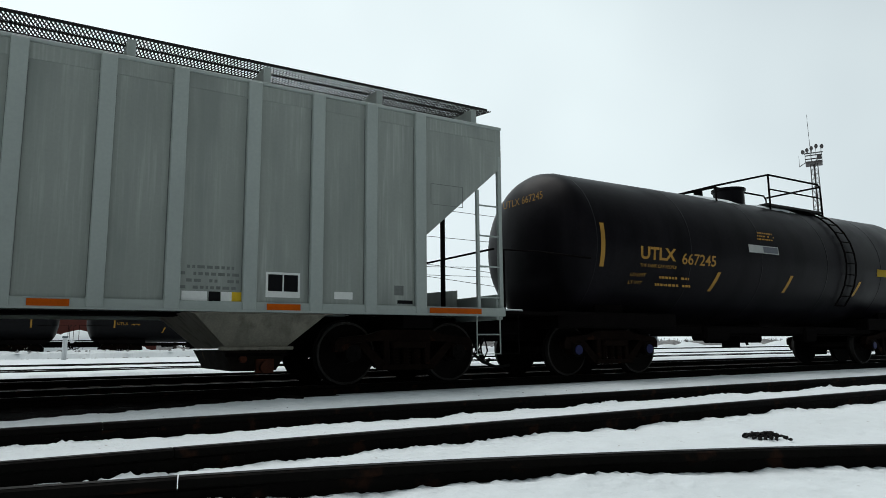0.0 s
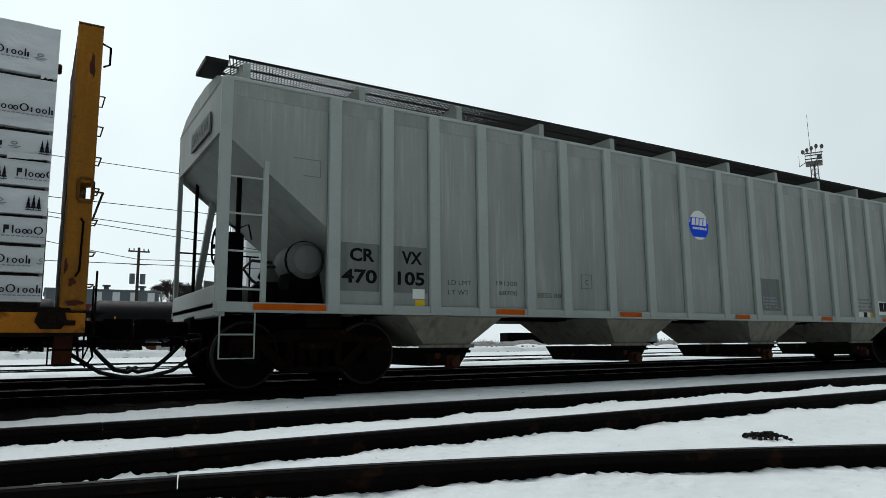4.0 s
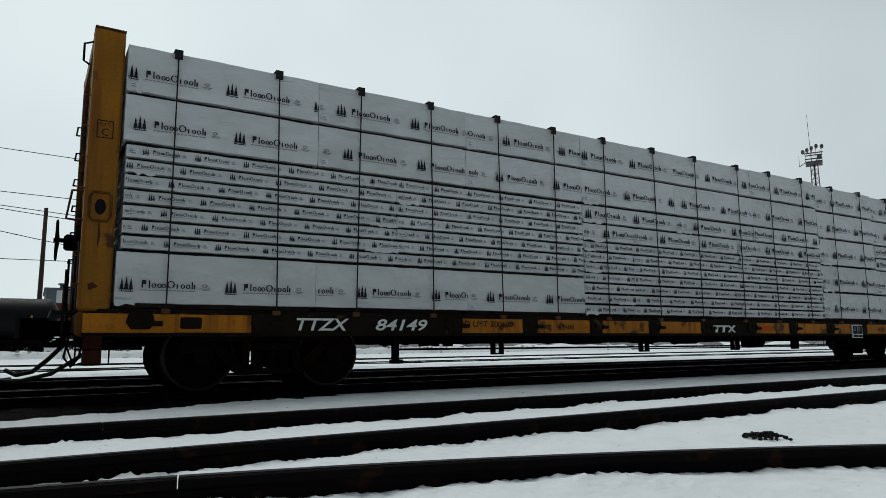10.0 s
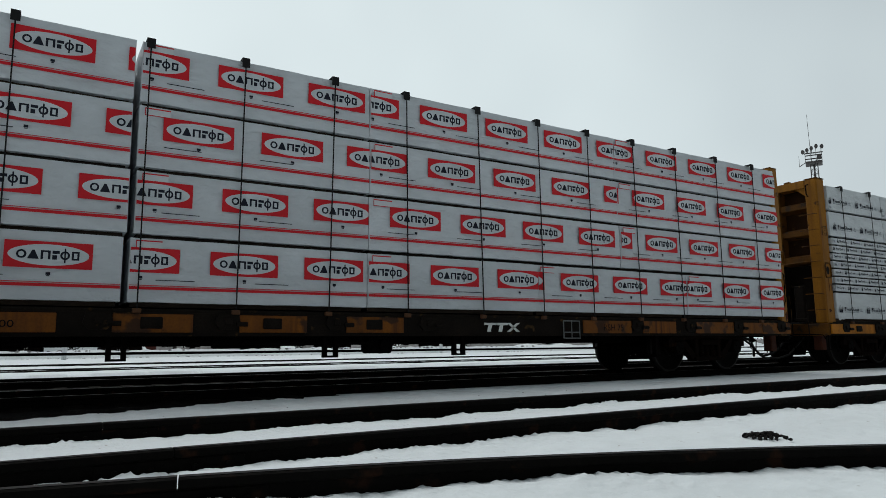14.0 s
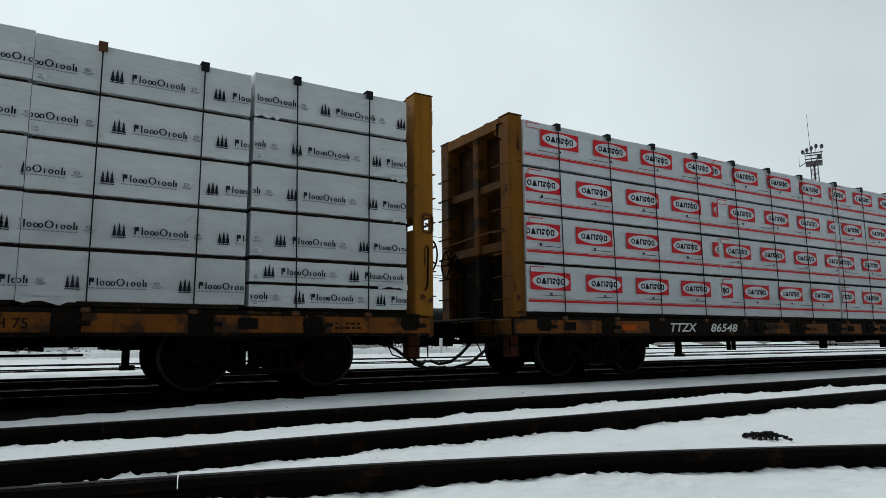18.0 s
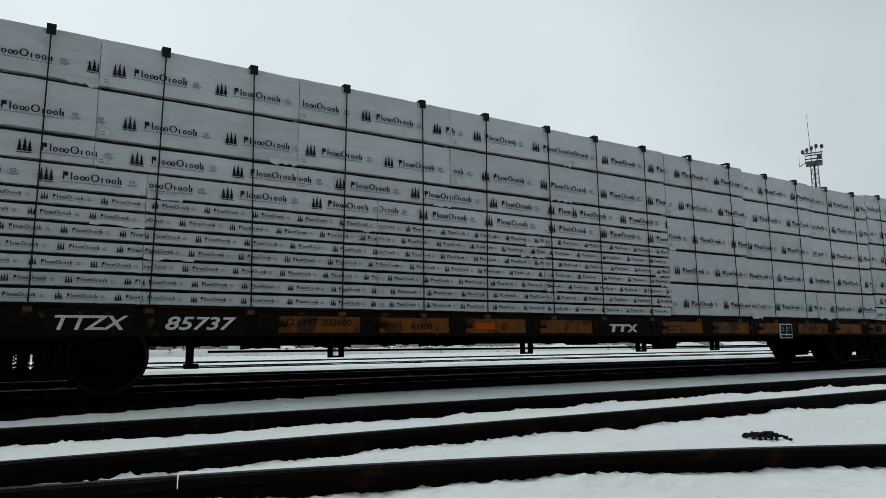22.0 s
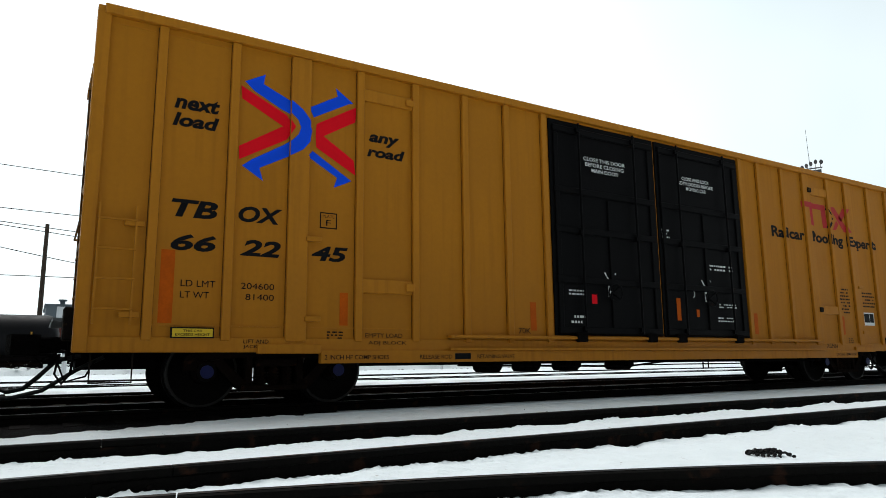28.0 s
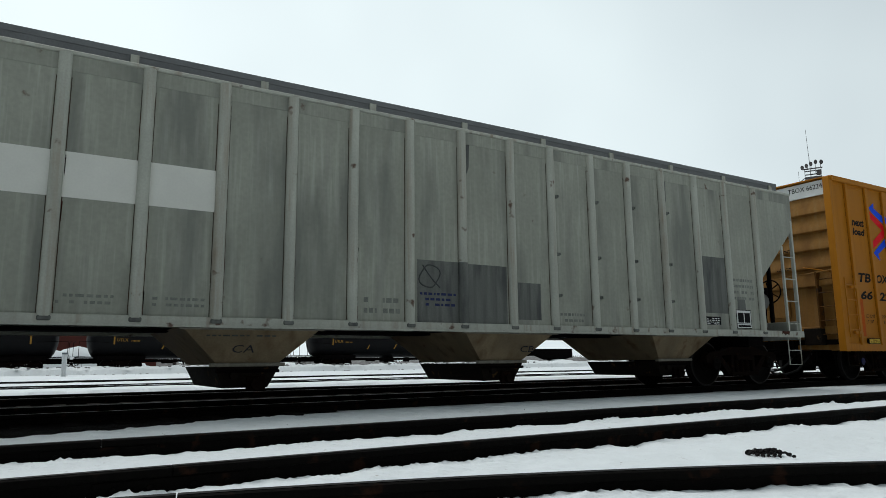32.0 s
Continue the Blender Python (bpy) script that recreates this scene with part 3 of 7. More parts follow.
    # end bulkheads: two posts, a sloping top beam, hat-section ribs over a recessed sheet
    for s in (-1, 1):
        xo, xi = ends[0] if s < 0 else ends[1]
        x0, x1 = min(xo, xi), max(xo, xi)
        xm = (xo + xi) / 2
        plain = s < 0 and not clean
        skin = YGRIM if plain else YPOST
        for t, a, b in ((-1, -1.40, -1.10), (1, 0.54, 0.84)):
            post = G()
            hx, hz = (xm + 0.05, 2.40) if s > 0 else (xm, 2.22)
            if s > 0:
                # a lifting hole runs right through the post
                post.box(x0, x1, a, b, 0.99, 2.305, 0.02).box(x0, x1, a, b, 2.495, 4.45, 0.02)
                post.box(x0, hx - 0.058, a, a + 0.07, 2.28, 2.52).box(hx + 0.058, x1, a, a + 0.07, 2.28, 2.52)
            else:
                post.box(x0, x1, a, b, 0.99, 4.45, 0.03)
            # the far post gets the darker yellow, with its shade in the colour
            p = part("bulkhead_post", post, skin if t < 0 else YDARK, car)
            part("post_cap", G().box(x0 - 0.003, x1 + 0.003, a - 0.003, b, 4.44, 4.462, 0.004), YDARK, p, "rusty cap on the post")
            if t < 0 and not plain:
                pad = G().tube([(hx + (0.082 if s > 0 else 0.115) * c, a - 0.012, hz + (0.14 if s > 0 else 0.17) * d) for c, d in ((-1, -0.7), (-1, 0.7), (-0.7, 1), (0.7, 1), (1, 0.7), (1, -0.7), (0.7, -1), (-0.7, -1), (-1, -0.7))], 0.016, 6)
                part("lift_ring", pad, YDARK, p, "rusty rim round the lifting hole")
                # no hole is cut here: a black disc paints its dark inside
                if s < 0:
                    part("lift_hole", G().prism([(hx + 0.06 * math.cos(u), hz + 0.095 * math.sin(u)) for u in [2 * math.pi * k / 16 for k in range(16)]], a - 0.006, a + 0.01), BLACKINK, p, "black oval painted for the dark of the lifting hole")
                if s < 0:
                    fr = G()
                    for u in ((-0.09, 0.09, 3.27, 3.28), (-0.09, 0.09, 3.06, 3.07), (-0.09, -0.08, 3.06, 3.28), (0.08, 0.09, 3.06, 3.28)):
                        fr.box(xm + u[0], xm + u[1], a - 0.004, a, u[2], u[3])
                    part("plate_stencil", fr, BLACKINK, p)
                    words("PLATE", xm - 0.062, xm + 0.062, 3.21, 3.25, a - 0.003, BLACKINK, p)
                    words("C", xm - 0.035, xm + 0.035, 3.09, 3.18, a - 0.003, BLACKINK, p)
                else:
                    part("hook_rod", G().tube([(hx - 0.03, a - 0.02, 2.06), (hx, a - 0.025, 2.02), (hx - 0.01, a - 0.02, 1.45), (hx - 0.05, a - 0.02, 1.38)], 0.012, 6), UNDER, p, "dark hooked rod on the post")
            if t < 0:
                for u, z, w, h in [[(0.04, 3.95, 0.028, 0.16), (-0.03, 1.32, 0.04, 0.05), (0.02, 1.08, 0.11, 0.03), (-0.1, 1.5, 0.02, 0.09)], [(0.0, 1.9, 0.012, 0.16), (-0.04, 1.28, 0.05, 0.04)], [(0.02, 1.35, 0.035, 0.03), (0.08, 1.12, 0.05, 0.09)]][(int(number) + s) % 3]:
                    rust = [(xm + u + w * math.cos(k) * (1 + 0.4 * math.sin(3 * k + z)), z + h * math.sin(k) * (1 + 0.3 * math.cos(4 * k + z))) for k in [2 * math.pi * q / 12 for q in range(12)]]
                    part("rust_patch", G().prism(clampx(rust, x0 + 0.02, x1 - 0.02), a - 0.0025, a + 0.002), RUST, p, "flaking rust patch")
        # below this height the shade is coloured in, with near-black sheet and post
        low = 2.12 if plain else 2.40
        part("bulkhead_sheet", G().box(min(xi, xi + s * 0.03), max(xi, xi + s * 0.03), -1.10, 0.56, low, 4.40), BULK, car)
        part("lower_sheet", G().box(min(xi, xi + s * 0.03), max(xi, xi + s * 0.03), -1.10, 0.56, 1.03, low - 0.005), GRIME, car, "rust-black lower sheet, darkened for shade")
        # the right-hand beam has its shade in the colour too
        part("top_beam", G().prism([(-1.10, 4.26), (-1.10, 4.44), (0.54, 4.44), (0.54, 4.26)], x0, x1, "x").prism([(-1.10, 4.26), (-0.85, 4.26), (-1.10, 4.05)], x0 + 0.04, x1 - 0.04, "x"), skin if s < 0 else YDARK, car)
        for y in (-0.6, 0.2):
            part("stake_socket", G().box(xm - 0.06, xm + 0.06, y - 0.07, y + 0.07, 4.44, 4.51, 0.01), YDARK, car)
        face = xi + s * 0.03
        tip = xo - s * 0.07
        # ribs and mid post carry the recess's shade in their darker yellow
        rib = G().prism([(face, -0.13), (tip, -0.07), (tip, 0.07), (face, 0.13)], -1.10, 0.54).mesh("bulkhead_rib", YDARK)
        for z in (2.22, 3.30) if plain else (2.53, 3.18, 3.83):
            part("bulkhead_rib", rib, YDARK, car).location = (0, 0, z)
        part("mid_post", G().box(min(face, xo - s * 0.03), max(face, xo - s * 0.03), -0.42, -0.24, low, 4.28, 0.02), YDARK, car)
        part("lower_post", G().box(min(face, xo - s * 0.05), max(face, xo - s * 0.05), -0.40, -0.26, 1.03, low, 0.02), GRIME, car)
        part("grab_iron", G().tube([(xo, -1.2, 4.32), (xo + s * 0.1, -1.2, 4.28), (xo + s * 0.1, -1.2, 4.06), (xo + s * 0.03, -1.2, 4.02)], 0.014, 6), UNDER, car)
        part("cross_grab", G().tube([(xo, -1.15, 2.45), (xo + s * 0.12, -1.1, 2.45), (xo + s * 0.12, 0.55, 2.38), (xo, 0.6, 2.38)], 0.014, 6), YDARK, car)
        for i in range(7):
            z = 1.3 + i * 0.38
            part("rung", G().tube([(xo, -1.36, z), (xo + s * 0.06, -1.36, z), (xo + s * 0.06, -0.95, z), (xo, -0.95, z)], 0.009, 5), YDARK, car)
            part("rung", G().tube([(xo, 0.42, z + 0.1), (xo + s * 0.05, 0.42, z + 0.1), (xo + s * 0.05, 0.84, z + 0.1), (xo, 0.84, z + 0.1)], 0.012, 5), UNDER, car)
        for u, w, z1 in ((-0.75, 0.12, 1.9), (0.1, 0.1, 2.0), (0.38, 0.05, 2.3)) if s < 0 and clean else ():
            part("end_bracket", G().box(min(xo, xo - s * 0.1), max(xo, xo - s * 0.1), u - w, u + w, 1.03, z1, 0.02), GRIME, car)
        part("end_step", G().tube([(xo + s * 0.12, -1.0, 1.5), (xo + s * 0.12, -1.0, 0.7), (xo + s * 0.12, -0.6, 0.7), (xo + s * 0.12, -0.6, 1.35)], 0.013, 6).tube([(xo + s * 0.12, -1.0, 1.1), (xo + s * 0.12, -0.6, 1.1)], 0.012, 6), GRIME, car)
        part("striker_foot", G().box(min(xo - s * 0.3, xo - s * 0.1), max(xo - s * 0.3, xo - s * 0.1), -1.15, -0.95, 0.36, 0.72, 0.02), RUST, car, "rusty bracket under the end sill")
        part("end_sill", G().box(min(xo, xo - s * 0.2), max(xo, xo - s * 0.2), -1.40, 1.40, 0.70, 0.985, 0.02), YDARK, car)
        part("end_platform", G().box(min(xo, xo + s * 0.25), max(xo, xo + s * 0.25), -0.9, 0.9, 0.99, 1.02), GRATE, car)
        coupler(car, s * 11.5, s)
        stirrup(car, s * 11.35 - 0.2, s * 11.35 + 0.15, -1.36, 0.38, 0.72, UNDER)
        truck(car, s * 9.18)
        part("hanger", G().box(s * 7.4 - 0.04, s * 7.4 + 0.04, -1.3, -1.2, 0.34, 0.72).box(s * 7.4 - 0.06, s * 7.4 + 0.1, -1.32, -1.18, 0.30, 0.36), UNDER, car)
    if brakes[0]:
        brake_wheel(car, -11.80, 0.1, 2.0, -1)
    if brakes[1]:
        brake_wheel(car, 11.87, -0.75, 2.0, 1)
    part("air_reservoir", G().lathe([(-0.5, 0.0), (-0.48, 0.08), (-0.4, 0.12), (0.4, 0.12), (0.48, 0.08), (0.5, 0.0)], 16, "x", (-3.2, -0.75, 0.68)), UNDER, car)
    part("brake_cylinder", G().cyl((-0.6, -0.6, 0.66), (0.1, -0.6, 0.66), 0.12, 14).cyl((0.1, -0.6, 0.6), (0.7, -0.6, 0.6), 0.03, 8), UNDER, car)
    part("control_valve", G().box(1.6, 2.0, -0.95, -0.6, 0.45, 0.72, 0.04).cyl((1.8, -0.95, 0.58), (1.8, -1.05, 0.58), 0.07, 10), UNDER, car)
    part("brake_rod", G().cyl((-7.0, -0.4, 0.5), (7.0, -0.42, 0.48), 0.018, 6).cyl((-6, -0.9, 0.62), (6, -0.9, 0.6), 0.02, 6), UNDER, car)
    for u in (-5.4, -1.9, 0.9, 3.1):
        part("hanger", G().box(u - 0.03, u + 0.03, -0.95, -0.88, 0.4, 0.72).box(u + 0.14, u + 0.2, -0.95, -0.88, 0.4, 0.72).box(u - 0.03, u + 0.2, -0.95, -0.88, 0.4, 0.43), UNDER, car)
    return car


# ---- wrapped lumber ----
def clampx(poly, lo, hi):
    return [(min(max(x, lo), hi), z) for x, z in poly]


def cut_poly(poly, lo, hi):
    """The part of a convex outline that lies between lo and hi."""
    for edge, sign in ((lo, 1), (hi, -1)):
        out = []
        for (xa, za), (xb, zb) in zip(poly, poly[1:] + poly[:1]):
            ina, inb = sign * (xa - edge) >= 0, sign * (xb - edge) >= 0
            if ina:
                out.append((xa, za))
            if ina != inb:
                u = (edge - xa) / (xb - xa)
                out.append((edge, za + u * (zb - za)))
        poly = out
        if len(poly) < 3:
            return []
    return poly


def ring(cx, cz, rx, rz, w, h, n=12):
    """A flat ring as a run of convex pieces."""
    p = [(math.cos(2 * math.pi * k / n), math.sin(2 * math.pi * k / n)) for k in range(n)]
    return [[(cx + rx * p[k][0], cz + rz * p[k][1]), (cx + rx * p[(k + 1) % n][0], cz + rz * p[(k + 1) % n][1]),
             (cx + (rx - w) * p[(k + 1) % n][0], cz + (rz - h) * p[(k + 1) % n][1]), (cx + (rx - w) * p[k][0], cz + (rz - h) * p[k][1])] for k in range(n)]


def slab(x0, x1, z0, z1, lean=0.0):
    return [[(x0, z0), (x1, z0), (x1 + lean, z1), (x0 + lean, z1)]]


def print_on(polys, scale, lo, hi, y0=-0.003, y1=0.0):
    g = G()
    for p in polys:
        p = cut_poly([(a * scale, b * scale) for a, b in p], lo, hi)
        if len(p) > 2 and max(q[0] for q in p) - min(q[0] for q in p) > 0.002:
            g.prism(p, y0, y1)
    return g


def tree_mark(scale, lo, hi):
    """Three dark fir shapes, a run of plain bars and rings, a thin line below and a pale emblem; cut off at lo and hi."""
    t = []
    for x, h in ((0.02, 0.150), (0.07, 0.172), (0.12, 0.150)):
        for a, b, w in ((0.04, 0.55, 0.027), (0.28, 0.80, 0.020), (0.58, 1.0, 0.012)):
            t.append([(x - w, 0.02 + a * h), (x + w, 0.02 + a * h), (x, 0.02 + b * h)])
        t += slab(x - 0.004, x + 0.004, 0.012, 0.04)
    t += slab(-0.01, 0.15, 0.003, 0.012)
    z = 0.055
    wd = slab(0.235, 0.252, z, z + 0.092) + slab(0.252, 0.286, z + 0.042, z + 0.092) + slab(0.315, 0.330, z, z + 0.092)
    for x in (0.372, 0.436, 0.484, 0.703, 0.766):
        wd += ring(x, z + 0.029, 0.027, 0.029, 0.014, 0.010, 8)
    wd += ring(0.566, z + 0.047, 0.046, 0.046, 0.017, 0.010, 14) + slab(0.632, 0.647, z, z + 0.056) + slab(0.806, 0.821, z, z + 0.092) + slab(0.832, 0.850, z, z + 0.056)
    sub = []
    for k in range(14):
        sub += slab(0.22 + k * 0.046, 0.22 + k * 0.046 + (0.034 if k % 3 else 0.038), 0.022, 0.034)
    sub += ring(0.965, 0.10, 0.036, 0.022, 0.014, 0.012, 8) + slab(0.91, 1.03, 0.058, 0.068) + slab(0.93, 1.01, 0.042, 0.050)
    return print_on(t, scale, lo, hi), print_on(wd, scale, lo, hi), print_on(sub, scale, lo, hi)


def oval_mark(lo, hi):
    """A red field with a pale oval and a row of plain dark rings, wedges and bars."""
    red = print_on(slab(0, 0.87, 0, 0.30), 1, lo, hi)
    oval = print_on([[(0.435 + 0.40 * math.cos(a), 0.15 + 0.12 * math.sin(a)) for a in [2 * math.pi * k / 32 for k in range(32)]]], 1, lo, hi, -0.006, -0.003)
    z0, z1, w = 0.100, 0.200, 0.020
    ink = ring(0.165, 0.15, 0.050, 0.050, 0.022, 0.020, 12) + [[(0.222, z0), (0.334, z0), (0.290, z1), (0.268, z1)]]
    ink += slab(0.350, 0.374, z0, z1) + slab(0.422, 0.446, z0, z1) + slab(0.374, 0.422, z1 - w, z1)
    ink += slab(0.464, 0.535, z1 - 0.034, z1) + slab(0.464, 0.510, z0, z0 + 0.05)
    ink += ring(0.590, 0.15, 0.050, 0.050, 0.022, 0.020, 12) + slab(0.582, 0.598, 0.068, 0.232)
    ink += slab(0.656, 0.678, z0, z1) + slab(0.678, 0.712, z1 - w, z1) + slab(0.678, 0.712, z0, z0 + w) + slab(0.712, 0.734, z0, z1)
    ink += slab(0.41, 0.455, -0.075, -0.045) + slab(0.415, 0.45, -0.09, -0.08)
    return red, oval, print_on(ink, 1, lo, hi, -0.009, -0.0061)


FULL = {}
MARKS, MARKINK = ("fir_emblem", "wordmark", "tagline"), (INK, INK, INKGREY)


def full_mark(kind):
    if kind not in FULL:
        if kind == "oval":
            r, o, i = oval_mark(0, 9)
            FULL[kind] = (r.mesh("red_field", REDINK), o.mesh("oval", WRAPC), i.mesh("wordmark", INK))
        else:
            FULL[kind] = tuple(g.mesh(n, m) for g, n, m in zip(tree_mark(1.0 if kind == "trees" else 0.5, -9, 9), MARKS, MARKINK))
    return FULL[kind]


WRAPS = {}
YF = -1.425


def flap(ob, dx, gap, rnd):
    """A loose, torn edge of the wrap that hangs from one end of a bundle."""
    w, n = rnd.uniform(0.15, 0.6), 7
    a = 0.0 if rnd.random() < 0.6 else dx - w
    low = [-gap * rnd.uniform(0.1, 1.1) for i in range(n + 1)]
    v = []
    for y in (-0.020, -0.016):
        for i in range(n + 1):
            x = a + w * i / n
            v += [(x, y - 0.004, 0.035), (x, y - rnd.uniform(0, 0.012), low[i])]
    k = 2 * (n + 1)
    f = [(2 * i, 2 * i + 1, 2 * i + 3, 2 * i + 2) for i in range(n)] + [(k + 2 * i, k + 2 * i + 2, k + 2 * i + 3, k + 2 * i + 1) for i in range(n)]
    f += [(2 * i + 1, k + 2 * i + 1, k + 2 * i + 3, 2 * i + 3) for i in range(n)]
    part("wrap_flap", G().add(v, f), ob.data.materials[0], ob, "loose torn edge of the wrap")



def bundle(x0, x1, z0, z1, first, oval=False, group="", seed=0):
    """A wrapped stack of lumber on the camera's side of the centre beam, with its printed marks starting at first."""
    rnd = random.Random(round(seed * 97 + x0 * 31 + z0 * 57))
    gap = 0.056 if z1 - z0 > 0.45 else 0.042
    dx, dz = x1 - x0 - 0.006, z1 - z0 - gap
    key = (round(dx, 2), round(dz, 2), oval, rnd.randrange(3))
    if key not in WRAPS:
        g = G()
        n, m = max(int(dx / 0.11), 3), 6 if dz > 0.25 else 3
        o = rnd.uniform(0, 90)

        def skin(x, z):
            # the wrap sags between the straps and creases on the slant
            e = min(x, dx - x, 0.2) / 0.2
            return 0.014 * e * noise.noise((x * 1.1, z * 1.6, o)) + 0.009 * noise.noise((x * 3 + z * 5, z * 2 - x, o + 3)) + 0.007 * abs(noise.noise((x * 7 - z * 9, z * 4, o + 7))) - (0.004 if 0 < z < dz else -0.006)
        v = [(dx * i / n, skin(dx * i / n, dz * j / m), dz * j / m + (0.006 * noise.noise((i * 0.6, o, j)) if j in (0, m) else 0)) for i in range(n + 1) for j in range(m + 1)]
        k, c = len(v), m + 1
        v += [(dx * i / n, 0.98, dz * j / m) for i in range(n + 1) for j in (0, m)]
        f = [(i * c + j, (i + 1) * c + j, (i + 1) * c + j + 1, i * c + j + 1) for i in range(n) for j in range(m)]
        for i in range(n):
            f += [(k + 2 * i, k + 2 * i + 1, k + 2 * i + 3, k + 2 * i + 2), (i * c, k + 2 * i, k + 2 * i + 2, (i + 1) * c), (i * c + m, (i + 1) * c + m, k + 2 * i + 3, k + 2 * i + 1)]
        for i in (0, n):
            f.append(tuple(i * c + j for j in range(c)) + (k + 2 * i + 1, k + 2 * i))
        WRAPS[key] = G().add(v, f).mesh("lumber_pack", WRAPC if oval else WRAP)
    kind = "pale wrapped lumber pack with red oval marks" if oval else ("thin white-wrapped lumber pack with small fir marks" if dz < 0.25 else ("half-height white-wrapped lumber pack with fir marks" if dz < 0.45 else "white-wrapped lumber pack with dark fir marks"))
    ob = tagged(new("lumber_pack", WRAPS[key]), kind + " on a flat car", "lumber", group)
    dy = rnd.uniform(-0.012, 0.012)
    mover(ob, x0 + 0.003, YF + dy, z0 + gap)
    part("dunnage", G().box(0.04, dx - 0.04, 0.10, 0.95, -gap, 0.004), WOOD, ob, "dark spacer boards")
    if not oval and rnd.random() < 0.4:
        flap(ob, dx, gap, rnd)
    step, width = (1.235, 0.87) if oval else ((1.215, 1.06) if dz > 0.25 else (0.612, 0.53))
    x = first - x0
    while x > -width + 0.03:
        x -= step
    x += step if x <= -width + 0.03 else 0
    while x < dx - 0.03:
        cut = x < 0.01 or x + width > dx - 0.005
        lo, hi = (0.01 - x, dx - 0.01 - x) if cut else (-9, 9)
        if oval:
            mk = [g.mesh(n, m) if g.v else None for g, n, m in zip(oval_mark(max(lo, 0), hi), ("red_field", "oval", "wordmark"), (REDINK, WRAPC, INK))] if cut else full_mark("oval")
            zo = dz - 0.42
        else:
            kindm = "trees" if dz > 0.25 else "small"
            mk = [g.mesh(n, m) if g.v else None for g, n, m in zip(tree_mark(1.0 if dz > 0.25 else 0.5, lo, hi), MARKS, MARKINK)] if cut else full_mark(kindm)
            zo = 0.125 if dz > 0.45 else (0.04 if dz > 0.25 else 0.028)
        for me in mk:
            if me:
                mk_ob = part(me.name.split(".")[0], me, None, ob)
                mk_ob.location = (x, -0.024, zo)
                if mk_ob.name.startswith(("wordmark", "tagline")):
                    mk_ob["kind"] = "stuff"
        x += step
    if oval:
        part("red_line", G().box(0.01, dx - 0.01, -0.024, -0.021, 0.150, 0.185), REDINK, ob)
        part("thin_red_line", G().box(0.01, dx - 0.01, -0.024, -0.021, 0.195, 0.203), REDINK, ob)
        for u in (0.3, 1.5, 2.75, 4.0):
            if u + 0.45 < dx:
                part("rule", G().box(u, u + 0.45, -0.024, -0.021, 0.262, 0.271), INK, ob)
        tag = part("paper_tag", G().box(0.06, 0.36, -0.026, -0.021, dz - 0.13, dz - 0.03), PAPER, ob, "white paper tag with red edge")
        part("tag_edge", G().box(0.06, 0.36, -0.028, -0.026, dz - 0.045, dz - 0.03).box(0.06, 0.36, -0.028, -0.026, dz - 0.13, dz - 0.12).box(0.06, 0.07, -0.028, -0.026, dz - 0.12, dz - 0.045), REDINK, tag)
    elif rnd.random() < 0.6:
        tag = part("paper_tag", G().box(0.04, 0.04 + 0.10, -0.026, -0.02, 0.03, 0.03 + min(0.07, dz * 0.5)), PAPER, ob, "small white paper tag")
        bars(2, 0.05, 0.13, 0.035, 0.03 + min(0.065, dz * 0.45), -0.0265, INKGREY, tag, 3)
    return ob


def far_load(x0, x1, top, group):
    """The wrapped packs on the other side of the centre beam."""
    n = round((x1 - x0) / 3.7)
    dx, dz = (x1 - x0) / n - 0.03, (top - 1.04) / 5
    me = G().box(0, dx, 0, 0.93, 0.05, dz, 0.02).mesh("lumber_pack", WRAP)
    sk = G().box(0.05, dx - 0.05, 0.1, 0.85, 0.0, 0.052).mesh("dunnage", WOOD)
    for i in range(n):
        for k in range(5):
            ob = tagged(new("lumber_pack", me), "plain white-wrapped lumber pack beyond the centre beam of a flat car", "lumber", group)
            part("dunnage", sk, WOOD, ob, "dark spacer boards")
            mover(ob, x0 + i * (x1 - x0) / n, -0.18, 1.04 + k * dz)


def stack(x0, x1, top, heights, group, firsts=None, oval=False, seed=0):
    """Bundles one above another from the top down."""
    z = top
    for i, h in enumerate(heights):
        f = firsts[i] if firsts and i < len(firsts) and firsts[i] is not None else x0 + random.Random(seed * 13 + i + round(x0 * 10)).uniform(-0.9, 0.3)
        bundle(x0, x1, z - h, z, f, oval, group, seed + i)
        z -= h
    return z


def tie_down(x, top, group, bottom=1.02, pad=None):
    """A strap over the load with a black corner pad."""
    ob = tagged(new("tie_down_strap"), "black tie-down strap with a corner pad over the load", "strap", group)
    lean = random.Random(round(x * 100)).uniform(-0.05, 0.06)
    part("strap", G().prism([(lean - 0.008, bottom), (lean + 0.008, bottom), (0.008, top + 0.02), (-0.008, top + 0.02)], -0.005, 0.005), STRAP, ob)
    part("strap_top", G().box(-0.012, 0.012, 0.006, 1.05, top + 0.008, top + 0.02), STRAP, ob)
    part("corner_pad", G().prism([(-0.012, top - 0.09), (-0.012, top + 0.035), (0.2, top + 0.035), (0.2, top + 0.022), (0.006, top + 0.022), (0.006, top - 0.09)], -0.05, 0.05, "x"), pad or STRAP, ob, "brown card corner pad" if pad else "black rubber corner pad")
    part("ratchet", G().box(lean - 0.05, lean + 0.05, -0.01, 0.05, 0.97, 1.03, 0.01), CARD, ob, "rusty strap winch")
    mover(ob, x, YF - 0.045, 0)
    return ob


L, M, C = 0.645, 0.33, 0.83


